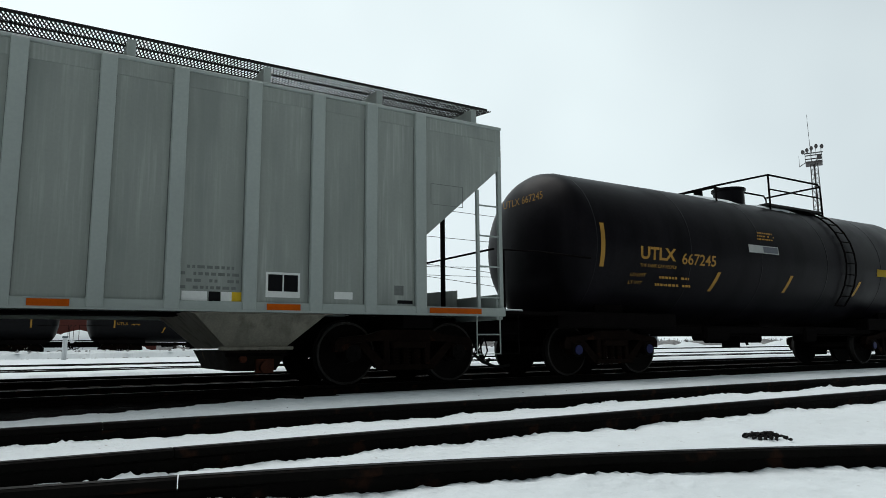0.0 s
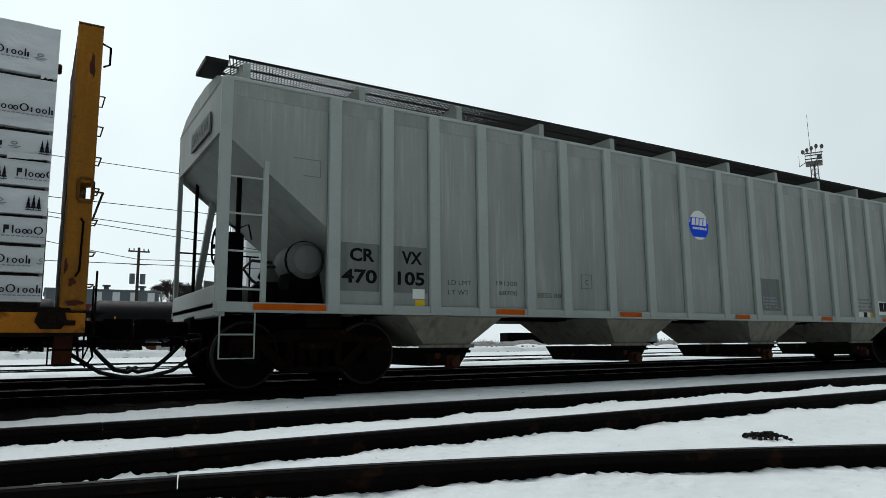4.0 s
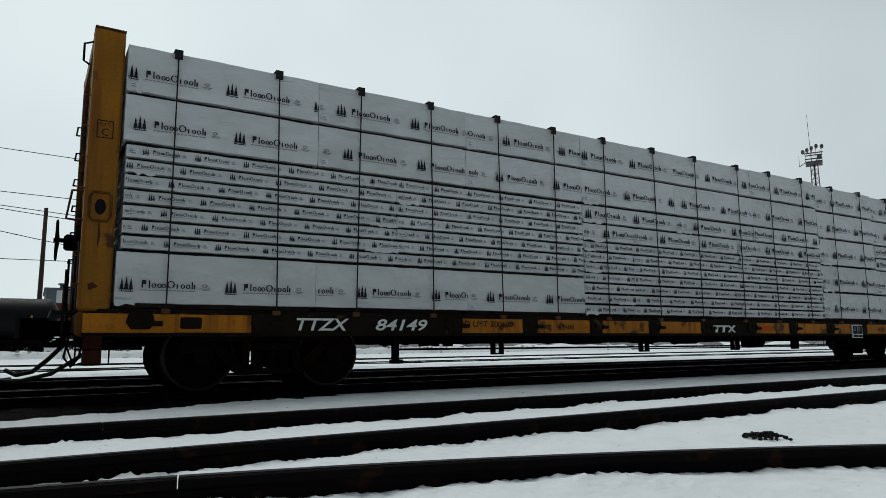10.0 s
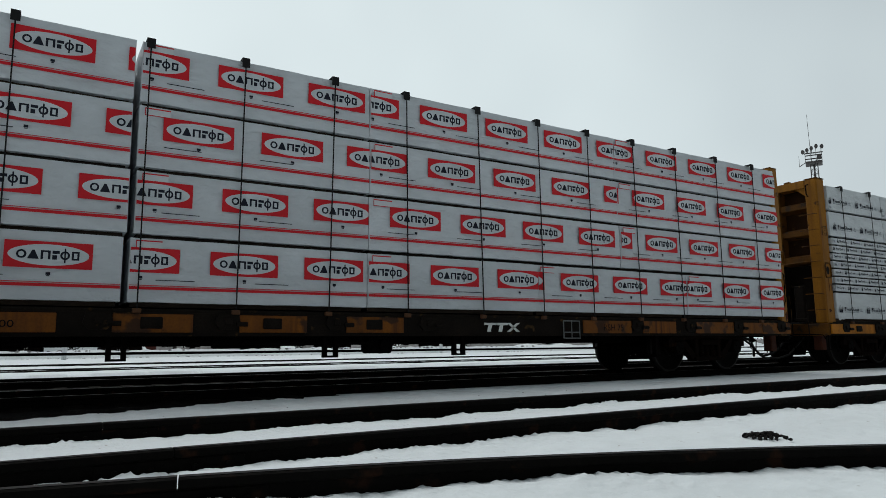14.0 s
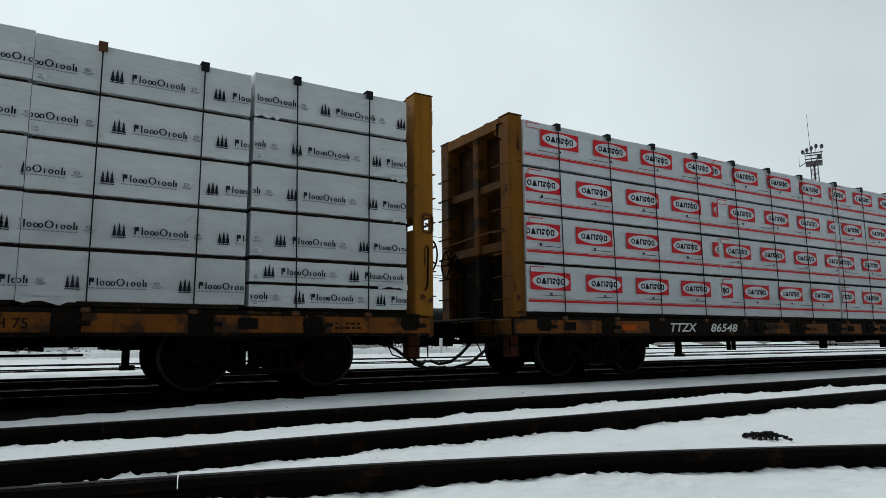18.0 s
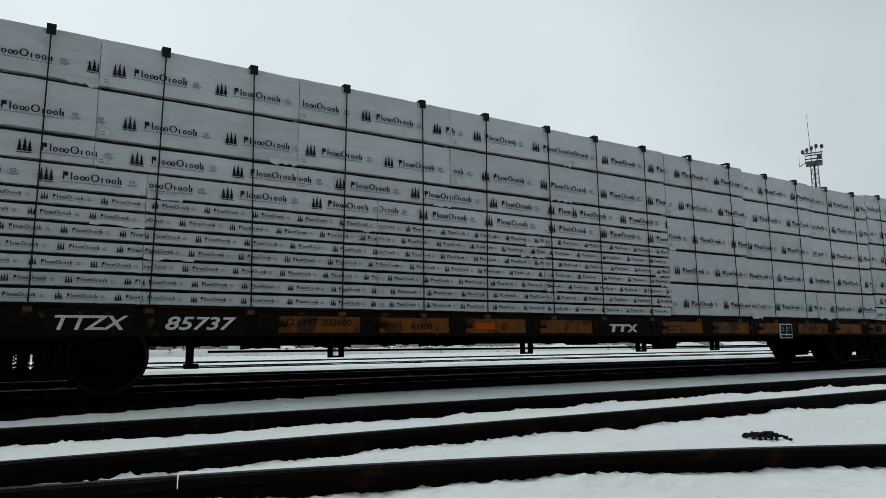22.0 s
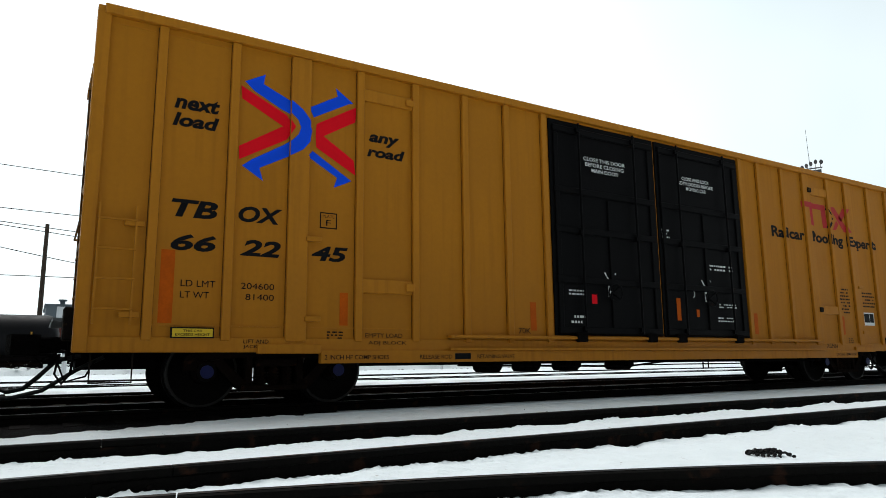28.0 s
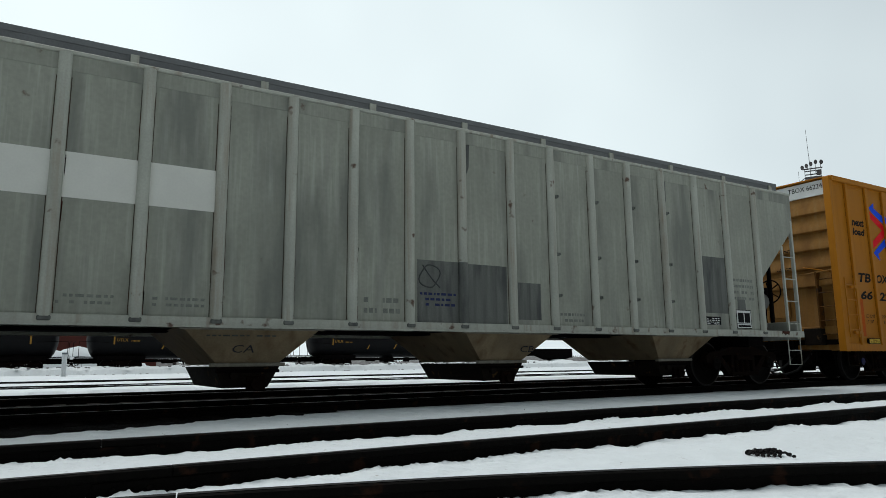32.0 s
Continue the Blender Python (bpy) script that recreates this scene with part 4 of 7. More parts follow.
def load_one():
    flat_car(-26.25, "84149", "yellow centre-beam flat car with rusty sills and black lettered panel", -0.37, -8.97, (True, False), True, ((-11.56, -11.22), (11.5, 11.23)))
    g = "lumber on the first flat car"
    far_load(-37.3, -15.3, 4.26, g)
    xs = [-37.44, -34.96, -32.48, -30.02]
    firsts = [[-36.25, -37.34, -37.39], [-34.70, -34.59, -34.35], [-31.75, -31.91, -32.12]]
    for a, b, f in zip(xs, xs[1:], firsts):
        stack(a, b, 4.29, [0.635, 0.635], g, f[:2])
        bundle(a, b, 1.04, 1.04 + 0.66, f[2], False, g)
    stack(-37.40, -33.71, 3.02, [1.315 / 7] * 7, g, [-34.16, -34.33, -34.46, -34.68, -34.53, -34.13, -34.48])
    stack(-33.71, -30.02, 3.02, [1.315 / 7] * 7, g, [-33.07, -33.29, -33.09, -33.50, -33.25, -33.34, -33.38])
    for a, b, f in ((-30.02, -27.57, (-30.01, -30.19, -29.97)), (-27.57, -25.09, (-26.59, -27.38, -27.06)), (-25.09, -22.62, (-24.23, -24.61, -24.11))):
        stack(a, b, 4.29, [0.635, 0.635, M], g, f)
    for a, b, f in ((-30.02, -28.79, (-29.54,)), (-28.79, -25.67, (-28.05, -26.89, -26.64, -26.84, -26.35, -26.51, -26.68, -26.75)), (-25.67, -22.60, (-24.73, -25.08, -25.26, -25.45, -25.05, -25.24, -25.16, -25.19))):
        stack(a, b, 2.69, [M] + [1.315 / 7] * 7, g, f)
    stack(-22.62, -20.13, 4.235, [0.638] * 5, g, [-22.01, -22.26, -22.09, -22.13, -22.22])
    stack(-20.13, -17.64, 4.205, [0.632, 0.632, 0.32, 0.32, 0.632, 0.632], g, [-19.74, -19.62, -19.25, -18.97, -19.47, -19.87])
    stack(-17.64, -15.20, 4.30, [0.65, 0.65] + [0.327] * 6, g, [-17.57, -17.29, -16.54, -16.98, -16.63, -17.06, -17.40, -17.28])
    for x in (-36.86, -35.55, -34.32, -33.14, -31.86, -30.66, -29.47, -28.16, -26.94, -25.57, -24.44, -23.22, -21.96, -20.71, -19.44, -18.31):
        tie_down(x, 4.29 if x < -22.62 else (4.235 if x < -20.13 else 4.205), "tie-downs on the first flat car")
    for x in (-17.05, -15.93):
        tie_down(x, 4.30, "tie-downs on the first flat car")


def load_two():
    flat_car(-50.87, "86548", "grimy yellow centre-beam flat car with rusty sills", 3.35, -7.79, (True, False), False, ((-11.50, -11.21), (11.5, 11.23)))
    g = "lumber on the second flat car"
    far_load(-61.9, -39.9, 4.33, g)
    rows = [(4.37, [-62.1, -57.15, -52.66, -49.52, -44.54, -39.55], [-61.74, -56.49, -51.71, -48.68, -43.68]),
            (3.54, [-62.1, -57.12, -52.66, -49.51, -44.51, -39.55], [-60.95, -56.70, -52.35, -48.54, -44.11]),
            (2.71, [-62.1, -57.10, -52.65, -49.52, -44.47, -39.55], [-61.00, -56.94, -51.60, -49.19, -43.82]),
            (1.88, [-62.1, -57.10, -52.68, -49.54, -46.43, -42.71, -39.55], [-62.04, -56.38, -51.72, -48.51, -45.93, -41.63])]
    for z, xs, fs in rows:
        for a, b, f in zip(xs, xs[1:], fs):
            bundle(a + (0.03 if abs(a + 52.66) < 0.1 else 0), b - (0.04 if abs(b + 52.66) < 0.1 else 0), z - C, z, f, True, g)
    for x in (-61.34, -60.12, -58.93, -57.68, -56.47, -55.22, -53.98, -52.54, -51.36, -50.08, -48.92, -47.61, -46.36, -45.22, -44.06, -42.89, -41.63, -40.39):
        tie_down(x, 4.37, "tie-downs on the second flat car")


def load_three():
    flat_car(-75.45, "85737", "yellow centre-beam flat car with black lettered panel", -0.34, -8.90, (False, True), True, ((-11.46, -11.13), (11.59, 11.27)))
    g = "lumber on the third flat car"
    far_load(-86.5, -64.5, 4.24, g)
    xs = [-86.57, -84.06, -81.57, -79.09, -76.60, -74.13]
    fs = [(-85.41, -86.47, -86.05), (-83.92, -83.77, -83.67), (-80.63, -80.25, -81.02), (-78.66, -78.51, -78.35), (-75.81, -75.87, -75.41)]
    for a, b, f in zip(xs, xs[1:], fs):
        stack(a, b, 4.29, [0.645, 0.645, M], g, f)
    xs = [-86.60, -83.47, -80.35, -77.24, -74.14]
    fs = [(-85.82,), (-82.58,), (-79.67,), (-77.13, -76.95, -76.53, -76.94, -76.53, -76.13, -76.40, -76.59)]
    for a, b, f in zip(xs, xs[1:], fs):
        stack(a, b, 2.67, [0.31] + [1.32 / 7] * 7, g, f)
    stack(-74.13, -71.68, 4.27, [L] * 5, g, [-72.65, -72.57, -72.21, -72.79, -72.58])
    stack(-71.68, -69.21, 4.22, [0.635] * 5, g, [-71.16, -71.41, -71.68, -70.68, -70.82])
    stack(-69.21, -66.71, 4.20, [0.631] * 5, g, [-68.41, -68.36, -68.45, -68.29, -68.74])
    stack(-66.66, -64.34, 4.26, [0.64] * 4 + [M] * 2, g, [-65.73, -66.14, -66.19, -66.33, -66.48, -66.06])
    for x in (-85.73, -84.59, -83.33, -82.22, -80.87, -79.61, -78.41, -77.11, -75.98, -74.73, -73.4, -72.18, -70.89, -69.76, -68.51, -67.32, -66.08, -64.98):
        tie_down(x, 4.29 if x < -71.68 else (4.22 if x < -69.21 else (4.20 if x < -66.7 else 4.26)), "tie-downs on the third flat car", 1.02, CARD if x == -68.51 else None)


# ---- yellow boxcar ----
def box_car():
    car = tagged(new("boxcar"), "tall yellow steel boxcar with black double plug doors", "boxcar")
    mover(car, -98.12)
    W, R = -1.53, -1.585
    for s in (-1, 1):
        y0, y1 = sorted((s * 1.53, s * 1.47))
        part("side_wall", G().box(-9.40, 9.40, y0, y1, 0.86, 4.80), YBOX, car)
        part("top_chord", G().box(-9.44, 9.44, *sorted((s * 1.62, s * 1.5)), 4.78, 4.90, 0.01), YRIB, car)
        part("side_sill", G().box(-9.44, 9.44, *sorted((s * 1.56, s * 1.44)), 0.70, 0.88, 0.006).box(-6.6, 6.6, *sorted((s * 1.60, s * 1.5)), 0.55, 0.72, 0.006), YRIB, car)
    narrow, wide = G().box(-0.055, 0.055, R, W + 0.01, 0.84, 4.78, 0.008).mesh("side_post", YRIB), G().box(-0.14, 0.14, R, W + 0.01, 0.84, 4.78, 0.008).mesh("side_post", YRIB)
    for x in (-8.76, -7.85, -6.05, -5.14, -4.24, -3.42, -2.62, 2.76, 3.4, 4.27, 6.08, 7.88, 8.77):
        p = part("side_post", narrow, YRIB, car)
        p.location = (x, 0, 0)
        # thin dark strips paint the shadow along both edges of the post
        for u in (-0.064, 0.056):
            part("weld_seam", G().box(u, u + 0.008, W - 0.002, W + 0.004, 0.9, 4.76), POSTSHADE, p)
    for x in (-6.95, 5.19, 6.95):
        p = part("side_post", wide, YRIB, car)
        p.location = (x, 0, 0)
        # the same painted shadow lines, set out for the wide posts
        for u in (-0.149, 0.141):
            part("weld_seam", G().box(u, u + 0.008, W - 0.002, W + 0.004, 0.9, 4.76), POSTSHADE, p)
    for x in (-9.44, 9.44):
        part("corner_post", G().box(x - 0.075, x + 0.075, R, -1.42, 0.70, 4.88, 0.01), YRIB, car)
    for a, b in ((-8.7, -7.9), (-7.8, -7.1), (-6.8, -6.1), (-6.0, -5.2), (3.45, 4.2), (4.33, 5.04), (6.14, 6.8), (7.1, 7.82)):
        part("panel_seam", G().box(a, b, W - 0.008, W, 1.02, 1.035), YRIB, car)
    for a, b in ((-9.3, -8.84), (-8.68, -7.93)):
        part("lap_seam", G().box(a, b, W - 0.006, W, 4.70, 4.715), YRIB, car)
    part("roof", G().prism([(-1.58, 4.89), (-1.55, 4.905), (0, 4.92), (1.55, 4.905), (1.58, 4.89)], -9.44, 9.44, "x"), YRIB, car)
    seam = G().prism([(-1.5, 4.92), (0, 4.945), (1.5, 4.92), (1.5, 4.905), (0, 4.915), (-1.5, 4.905)], -0.03, 0.03, "x").mesh("roof_seam", YRIB)
    for i in range(12):
        part("roof_seam", seam, YRIB, car).location = (-8.8 + i * 1.6, 0, 0)
    part("floor", G().box(-9.4, 9.4, -1.47, 1.47, 0.86, 0.98), UNDER, car)
    part("centre_sill", G().box(-9.4, 9.4, -0.3, 0.3, 0.5, 0.88), UNDER, car)
    for s in (-1, 1):
        xe = -9.30 if s < 0 else 9.50
        prof = [(xe - s * 0.06, 0.72), (xe, 0.72), (xe, 2.22)]
        for z in (2.24, 2.68, 3.13, 3.58, 4.03):
            prof += [(xe, z), (xe + s * 0.11, z + 0.04), (xe + s * 0.11, z + 0.13), (xe, z + 0.40)]
        prof += [(xe, 4.9), (xe - s * 0.06, 4.9)]
        part("end_wall", G().prism(prof, -1.5, 1.47), YEND, car, "ribbed yellow end wall with brown dust")
        part("end_corner", G().box(min(xe, xe + s * 0.12), max(xe, xe + s * 0.14), 1.42, 1.53, 0.72, 4.9, 0.01), YDARK, car)
        for y0, y1, z0, z1, d in ((-0.2, 0.25, 1.55, 2.1, 0.05), (0.35, 0.95, 1.25, 1.75, 0.07), (-1.35, 0.9, 1.12, 1.3, 0.06), (0.4, 0.75, 1.85, 2.1, 0.12)):
            part("end_plate", G().box(min(xe, xe + s * d), max(xe, xe + s * d), y0, y1, z0, z1, 0.012), YEND, car)
        part("cross_rail", G().tube([(xe, -1.42, 2.62), (xe + s * 0.16, -1.4, 2.62), (xe + s * 0.16, 1.42, 2.45), (xe, 1.44, 2.45)], 0.016, 6), YEND, car)
        far = G().box(min(xe + s * 0.02, xe + s * 0.06), max(xe + s * 0.02, xe + s * 0.06), 1.48, 1.52, 1.1, 2.2)
        for i in range(4):
            far.cyl((xe + s * 0.12, 1.05, 1.25 + i * 0.3), (xe + s * 0.12, 1.5, 1.25 + i * 0.3), 0.012, 6)
        part("far_ladder", far, YEND, car)
        pw = part("end_panel", G().box(min(xe, xe + s * 0.05), max(xe, xe + s * 0.05), -1.48, 1.47, 4.50, 4.86), WHITE, car, "white top panel with stencilled number")
        if s < 0:
            ob = words("TBOX 662245", 0.45, 1.4, 4.66, 4.78, 0, BLACKINK, pw)
            ob.rotation_euler = (0, 0, radians(-90))
            ob.location = (xe - 0.055, 0, 0)
            ob = bars(1, -1.3, -0.2, 4.62, 4.74, 0, BLACKINK, pw, 21)
            ob.rotation_euler = (0, 0, radians(-90))
            ob.location = (xe - 0.052, 0, 0)
            for k, z in enumerate((2.77, 3.22, 3.67)):
                ob = bars(2, 0.0, 0.5, z - 0.04, z + 0.04, 0, BLACKINK, car, 40 + k)
                ob.rotation_euler = (0, 0, radians(-90))
                ob.location = (xe - 0.113, 0, 0.0)
        coupler(car, s * 9.5, s)
        truck(car, s * 7.05, True)
        stirrup(car, s * 9.1 - 0.22, s * 9.1 + 0.22, -1.5, 0.36, 0.72, GRIME, "sill_step", False)
        part("jacking_pad", G().box(s * 7.0 - 0.45, s * 7.0 + 0.4, R - 0.02, W, 0.68, 0.80, 0.01), YRIB, car)
        part("tool_box", G().box(min(xe, xe + s * 0.3), max(xe, xe + s * 0.3), -1.05, -0.65, 0.85, 1.25, 0.02), GRIME, car)
        part("end_platform", G().box(min(xe, xe + s * 0.4), max(xe, xe + s * 0.42), -0.6, 1.3, 1.10, 1.14), PLATE2, car)
        part("end_grab", G().tube([(xe, -1.3, 2.6), (xe + s * 0.14, -1.3, 2.6), (xe + s * 0.14, -0.7, 2.75), (xe, -0.7, 2.75)], 0.014, 6), YRIB, car)
        a, b = (-9.35, -8.93) if s < 0 else (8.93, 9.35)
        ladder(car, a, b, W - 0.08, 1.02, 2.42, 4, YRIB, 0.012)
        ee = G().box(-0.3, 0.0, -1.44, -1.40, 0, 1.7).box(-0.3, 0.0, -1.04, -1.0, 0, 1.7)
        for i in range(5):
            ee.cyl((-0.28, -1.42, 0.2 + i * 0.33), (-0.28, -1.02, 0.2 + i * 0.33), 0.013, 6)
        if s < 0:
            part("end_ladder", ee, YDARK, car).location = (xe + 0.1, 0, 0.9)
    brake_wheel(car, 9.90, -0.3, 1.95, 1)
    part("brake_step", G().box(9.5, 9.72, -0.8, 0.3, 1.02, 2.4, 0.03), RUST, car, "rusty brake bracket on the end wall")
    # locking bars and handles on the wide posts
    for x in (-8.98, -6.75, 7.05, 8.98):
        for z in (1.1, 2.18):
            part("latch", G().box(x - 0.09, x + 0.13, R - 0.025, R + 0.03, z, z + 0.07, 0.008), YRIB, car)
    for x0, x1, z0, z1 in ((-6.02, -5.2, 4.35, 4.53), (-6.02, -5.2, 1.52, 1.72), (5.24, 6.02, 4.31, 4.50), (5.26, 6.03, 1.53, 1.72)):
        tr = part("door_track_box", G().box(x0, x1, R + 0.01, W, z0, z1, 0.01), YRIB, car)
        part("catch", G().box(x1 - 0.12 if x0 < 0 else x0 - 0.02, x1 + 0.02 if x0 < 0 else x0 + 0.1, R - 0.03, R + 0.01, z0 + 0.04, z1 - 0.04, 0.01), YRIB if x0 < 0 else GRIME, tr)
    # doors
    for s, (x0, x1) in enumerate(((-2.50, 0.10), (0.14, 2.66))):
        d = part("plug_door", G().box(x0, x1, -1.56, -1.49, 0.97, 4.74, 0.01), DOOR, car, "black plug door")
        rod = G().cyl((0, -1.635, 1.0), (0, -1.635, 4.72), 0.02, 8).box(-0.05, 0.05, -1.65, -1.56, 1.04, 1.12).box(-0.05, 0.05, -1.65, -1.56, 4.55, 4.63).box(-0.04, 0.04, -1.65, -1.56, 2.7, 2.78).mesh("lock_rod", DOOR)
        for u in ((x0 + 0.62, x1 - 0.62) if s == 0 else (x0 + 0.55, x1 - 0.55)):
            part("lock_rod", rod, DOOR, d).location = (u, 0, 0)
        for z in (0.99, 1.85, 2.72, 3.42, 4.52):
            part("door_beam", G().box(x0 + 0.06, x1 - 0.06, -1.60, -1.56, z, z + 0.12, 0.015), DOOR, d)
        for u in (x0 + 0.08, (x0 + x1) / 2, x1 - 0.2):
            part("door_rib", G().box(u, u + 0.10, -1.59, -1.56, 1.1, 4.5 if u != (x0 + x1) / 2 else 3.4, 0.01), DOOR, d)
        um = (x0 + x1) / 2
        hw = G().lathe([(0, 0.16), (-0.02, 0.175), (-0.03, 0.16), (-0.02, 0.145), (0, 0.16)], 20, "y", (um, -1.66, 1.72))
        for k in range(4):
            a = math.pi / 4 + k * math.pi / 2
            hw.cyl((um, -1.60, 1.72), (um + 0.16 * math.cos(a), -1.67, 1.72 + 0.16 * math.sin(a)), 0.014, 6)
        part("door_handwheel", hw, DOOR, d)
        part("decal", G().box(um - 0.06, um + 0.09, -1.565, -1.561, 1.66, 1.86), WHITE, d, "white warning decal")
        part("decal_mark", G().box(um - 0.02, um + 0.09, -1.567, -1.565, 1.66, 1.73).box(um - 0.05, um - 0.01, -1.567, -1.565, 1.76, 1.82), BLACKINK, d)
        for k in (-1, 1):
            part("arrow", G().tube([(um + k * 0.04, -1.563, 1.96), (um + k * 0.08, -1.563, 2.0), (um + k * 0.13, -1.563, 2.08)], 0.012, 5), WHITE, d, "white painted arrow")
        part("decal", G().box(um + 0.06, um + 0.10, -1.565, -1.561, 1.28, 1.38), WHITE, d)
        if s == 0:
            part("decal", G().box(um - 0.46, um - 0.34, -1.565, -1.561, 1.52, 1.68), REDP, d, "small red decal")
            bars(1, um - 0.98, um - 0.4, 1.86, 1.93, -1.561, WHITE, d, 5)
            bars(2, um - 0.98, um - 0.6, 1.66, 1.78, -1.561, WHITE, d, 6)
            bars(2, um - 0.95, um - 0.6, 1.18, 1.36, -1.561, WHITE, d, 8)
        else:
            part("reflector", G().box(x0 + 0.36, x0 + 0.47, -1.565, -1.561, 1.28, 1.70), ORANGE, d, "orange reflective strip")
            part("decal", G().box(um - 0.34, um - 0.26, -1.565, -1.561, 1.36, 1.5), ORANGE, d)
            part("decal_ring", G().tube([(um - 0.42 + 0.06 * math.cos(a), -1.563, 1.8 + 0.07 * math.sin(a)) for a in [math.pi * (k / 8 - 0.5) for k in range(9)]], 0.01, 5), WHITE, d)
            bars(2, um + 0.35, um + 0.9, 1.56, 1.66, -1.561, WHITE, d, 9)
            bars(2, um + 0.3, um + 0.85, 1.28, 1.4, -1.561, WHITE, d, 19)
            bars(2, 1.55, 2.25, 2.30, 2.45, -1.561, WHITE, d, 31)
            bars(3, 0.22, 0.45, 2.85, 3.05, -1.561, WHITE, d, 32)
    for i, t in enumerate(("CLOSE THIS DOOR", "BEFORE CLOSING", "MAIN DOOR")):
        w = (1.03, 0.95, 0.66)[i]
        words(t, -1.24 - w / 2, -1.24 + w / 2, 4.07 - i * 0.10, 4.14 - i * 0.10, -1.604, WHITE, car, 0, 0.01)
    for i, t in enumerate(("CLOSE AND LOCK", "BOTH DOORS BEFORE", "MOVING CAR")):
        w = (0.82, 1.05, 0.6)[i]
        words(t, 1.25 - w / 2, 1.25 + w / 2, 4.05 - i * 0.10, 4.12 - i * 0.10, -1.604, WHITE, car, 0, 0.01)
    part("door_rail", G().box(-4.6, 5.2, -1.66, -1.53, 0.90, 0.95, 0.01).box(-4.6, 5.2, -1.645, -1.60, 0.72, 0.76), YRIB, car)
    roller = G().box(-0.12, 0.12, -1.68, -1.60, 0.86, 1.02, 0.02).mesh("door_roller", UNDER)
    for x in (-2.0, -0.3, 0.5, 2.2):
        part("door_roller", roller, UNDER, car).location = (x, 0, 0)
    # lettering
    p = W - 0.004
    words("next", -8.59, -8.03, 3.75, 3.93, p, BLACKINK, car, 0.22, 0.04)
    words("load", -8.60, -8.03, 3.52, 3.70, p, BLACKINK, car, 0.22, 0.04)
    words("any", -5.90, -5.40, 3.70, 3.87, p, BLACKINK, car, 0.22, 0.04)
    words("road", -5.93, -5.31, 3.52, 3.68, p, BLACKINK, car, 0.22, 0.04)
    for t, a, b, z0, z1 in (("TB", -8.56, -8.0, 2.36, 2.585), ("OX", -7.74, -7.16, 2.37, 2.585), ("66", -8.54, -8.0, 1.94, 2.15), ("22", -7.7, -7.17, 1.93, 2.145), ("45", -6.74, -6.21, 1.93, 2.14)):
        words(t, a, b, z0, z1, p, BLACKINK, car, 0.22, 0.035)
    for t, a, b, z0, z1 in (("LD LMT", -8.40, -7.99, 1.50, 1.58), ("LT WT", -8.40, -8.06, 1.36, 1.44), ("204600", -7.67, -7.24, 1.50, 1.58), ("81400", -7.61, -7.24, 1.36, 1.44),
                            ("EMPTY LOAD", -5.93, -5.35, 0.90, 0.96), ("XGH61", 5.41, 5.84, 0.77, 0.87), ("70K", -3.25, -3.0, 0.99, 1.08)):
        words(t, a, b, z0, z1, p if z0 > 0.89 else -1.568, BLACKINK, car)
    words("2 INCH HF COMP SHOES", -6.55, -5.6, 0.60, 0.66, -1.604, BLACKINK, car, 0, 0.006)
    words("2 INCH HF COMP SHOES", 5.7, 6.55, 0.60, 0.66, -1.604, BLACKINK, car, 0, 0.006)
    words("RELEASE ROD", -5.1, -4.55, 0.60, 0.66, -1.604, BLACKINK, car, 0, 0.006)
    words("RETAINING VALVE", -4.1, -3.4, 0.60, 0.66, -1.604, BLACKINK, car, 0, 0.006)
    box_part("label", BLACKINK, car, -4.5, -4.22, -1.604, -1.60, 0.59, 0.68)
    words("LIFT AND", -7.62, -7.3, 0.81, 0.86, -1.564, BLACKINK, car, 0, 0.006)
    words("JACK HERE", -7.62, -7.24, 0.74, 0.79, -1.564, BLACKINK, car, 0, 0.006)
    words("ADJ BLOCK", -5.9, -5.3, 0.79, 0.85, -1.564, BLACKINK, car, 0, 0.006)
    bars(3, -6.5, -6.25, 0.88, 1.0, p, BLACKINK, car, 7)
    bars(8, 6.15, 6.62, 1.58, 2.2, p, BLACKINK, car, 9)
    bars(5, 7.2, 7.75, 1.75, 2.15, p, BLACKINK, car, 10)
    bars(3, 6.4, 6.6, 0.88, 1.02, p, BLACKINK, car, 11)
    fr = G()
    for a, b, c, d in ((-6.63, -6.38, 2.60, 2.615), (-6.63, -6.38, 2.39, 2.405), (-6.63, -6.615, 2.39, 2.615), (-6.395, -6.38, 2.39, 2.615)):
        fr.box(a, b, p, W, c, d)
    part("stencil_frame", fr, BLACKINK, car)
    words("F", -6.54, -6.47, 2.43, 2.51, p, BLACKINK, car)
    words("PLATE", -6.59, -6.42, 2.54, 2.58, p, BLACKINK, car)
    for a, b, z0, z1 in ((-8.49, -7.99, 0.87, 1.0), (7.97, 8.46, 0.87, 1.02)):
        sg = part("label_plate", G().box(a, b, W - 0.055, W - 0.05 + 0.052, z0, z1), BLACKINK, car, "yellow caution label with black border")
        ys = part("label_face", G().box(a + 0.015, b - 0.015, W - 0.058, W - 0.055, z0 + 0.015, z1 - 0.015), YSIGN, sg)
        zm = (z0 + z1) / 2
        words("THIS CAR", a + 0.14, b - 0.14, zm + 0.008, zm + 0.038, W - 0.06, BLACKINK, sg, 0, 0.01)
        words("EXCEEDS HEIGHT", a + 0.05, b - 0.05, zm - 0.038, zm - 0.006, W - 0.06, BLACKINK, sg, 0, 0.01)
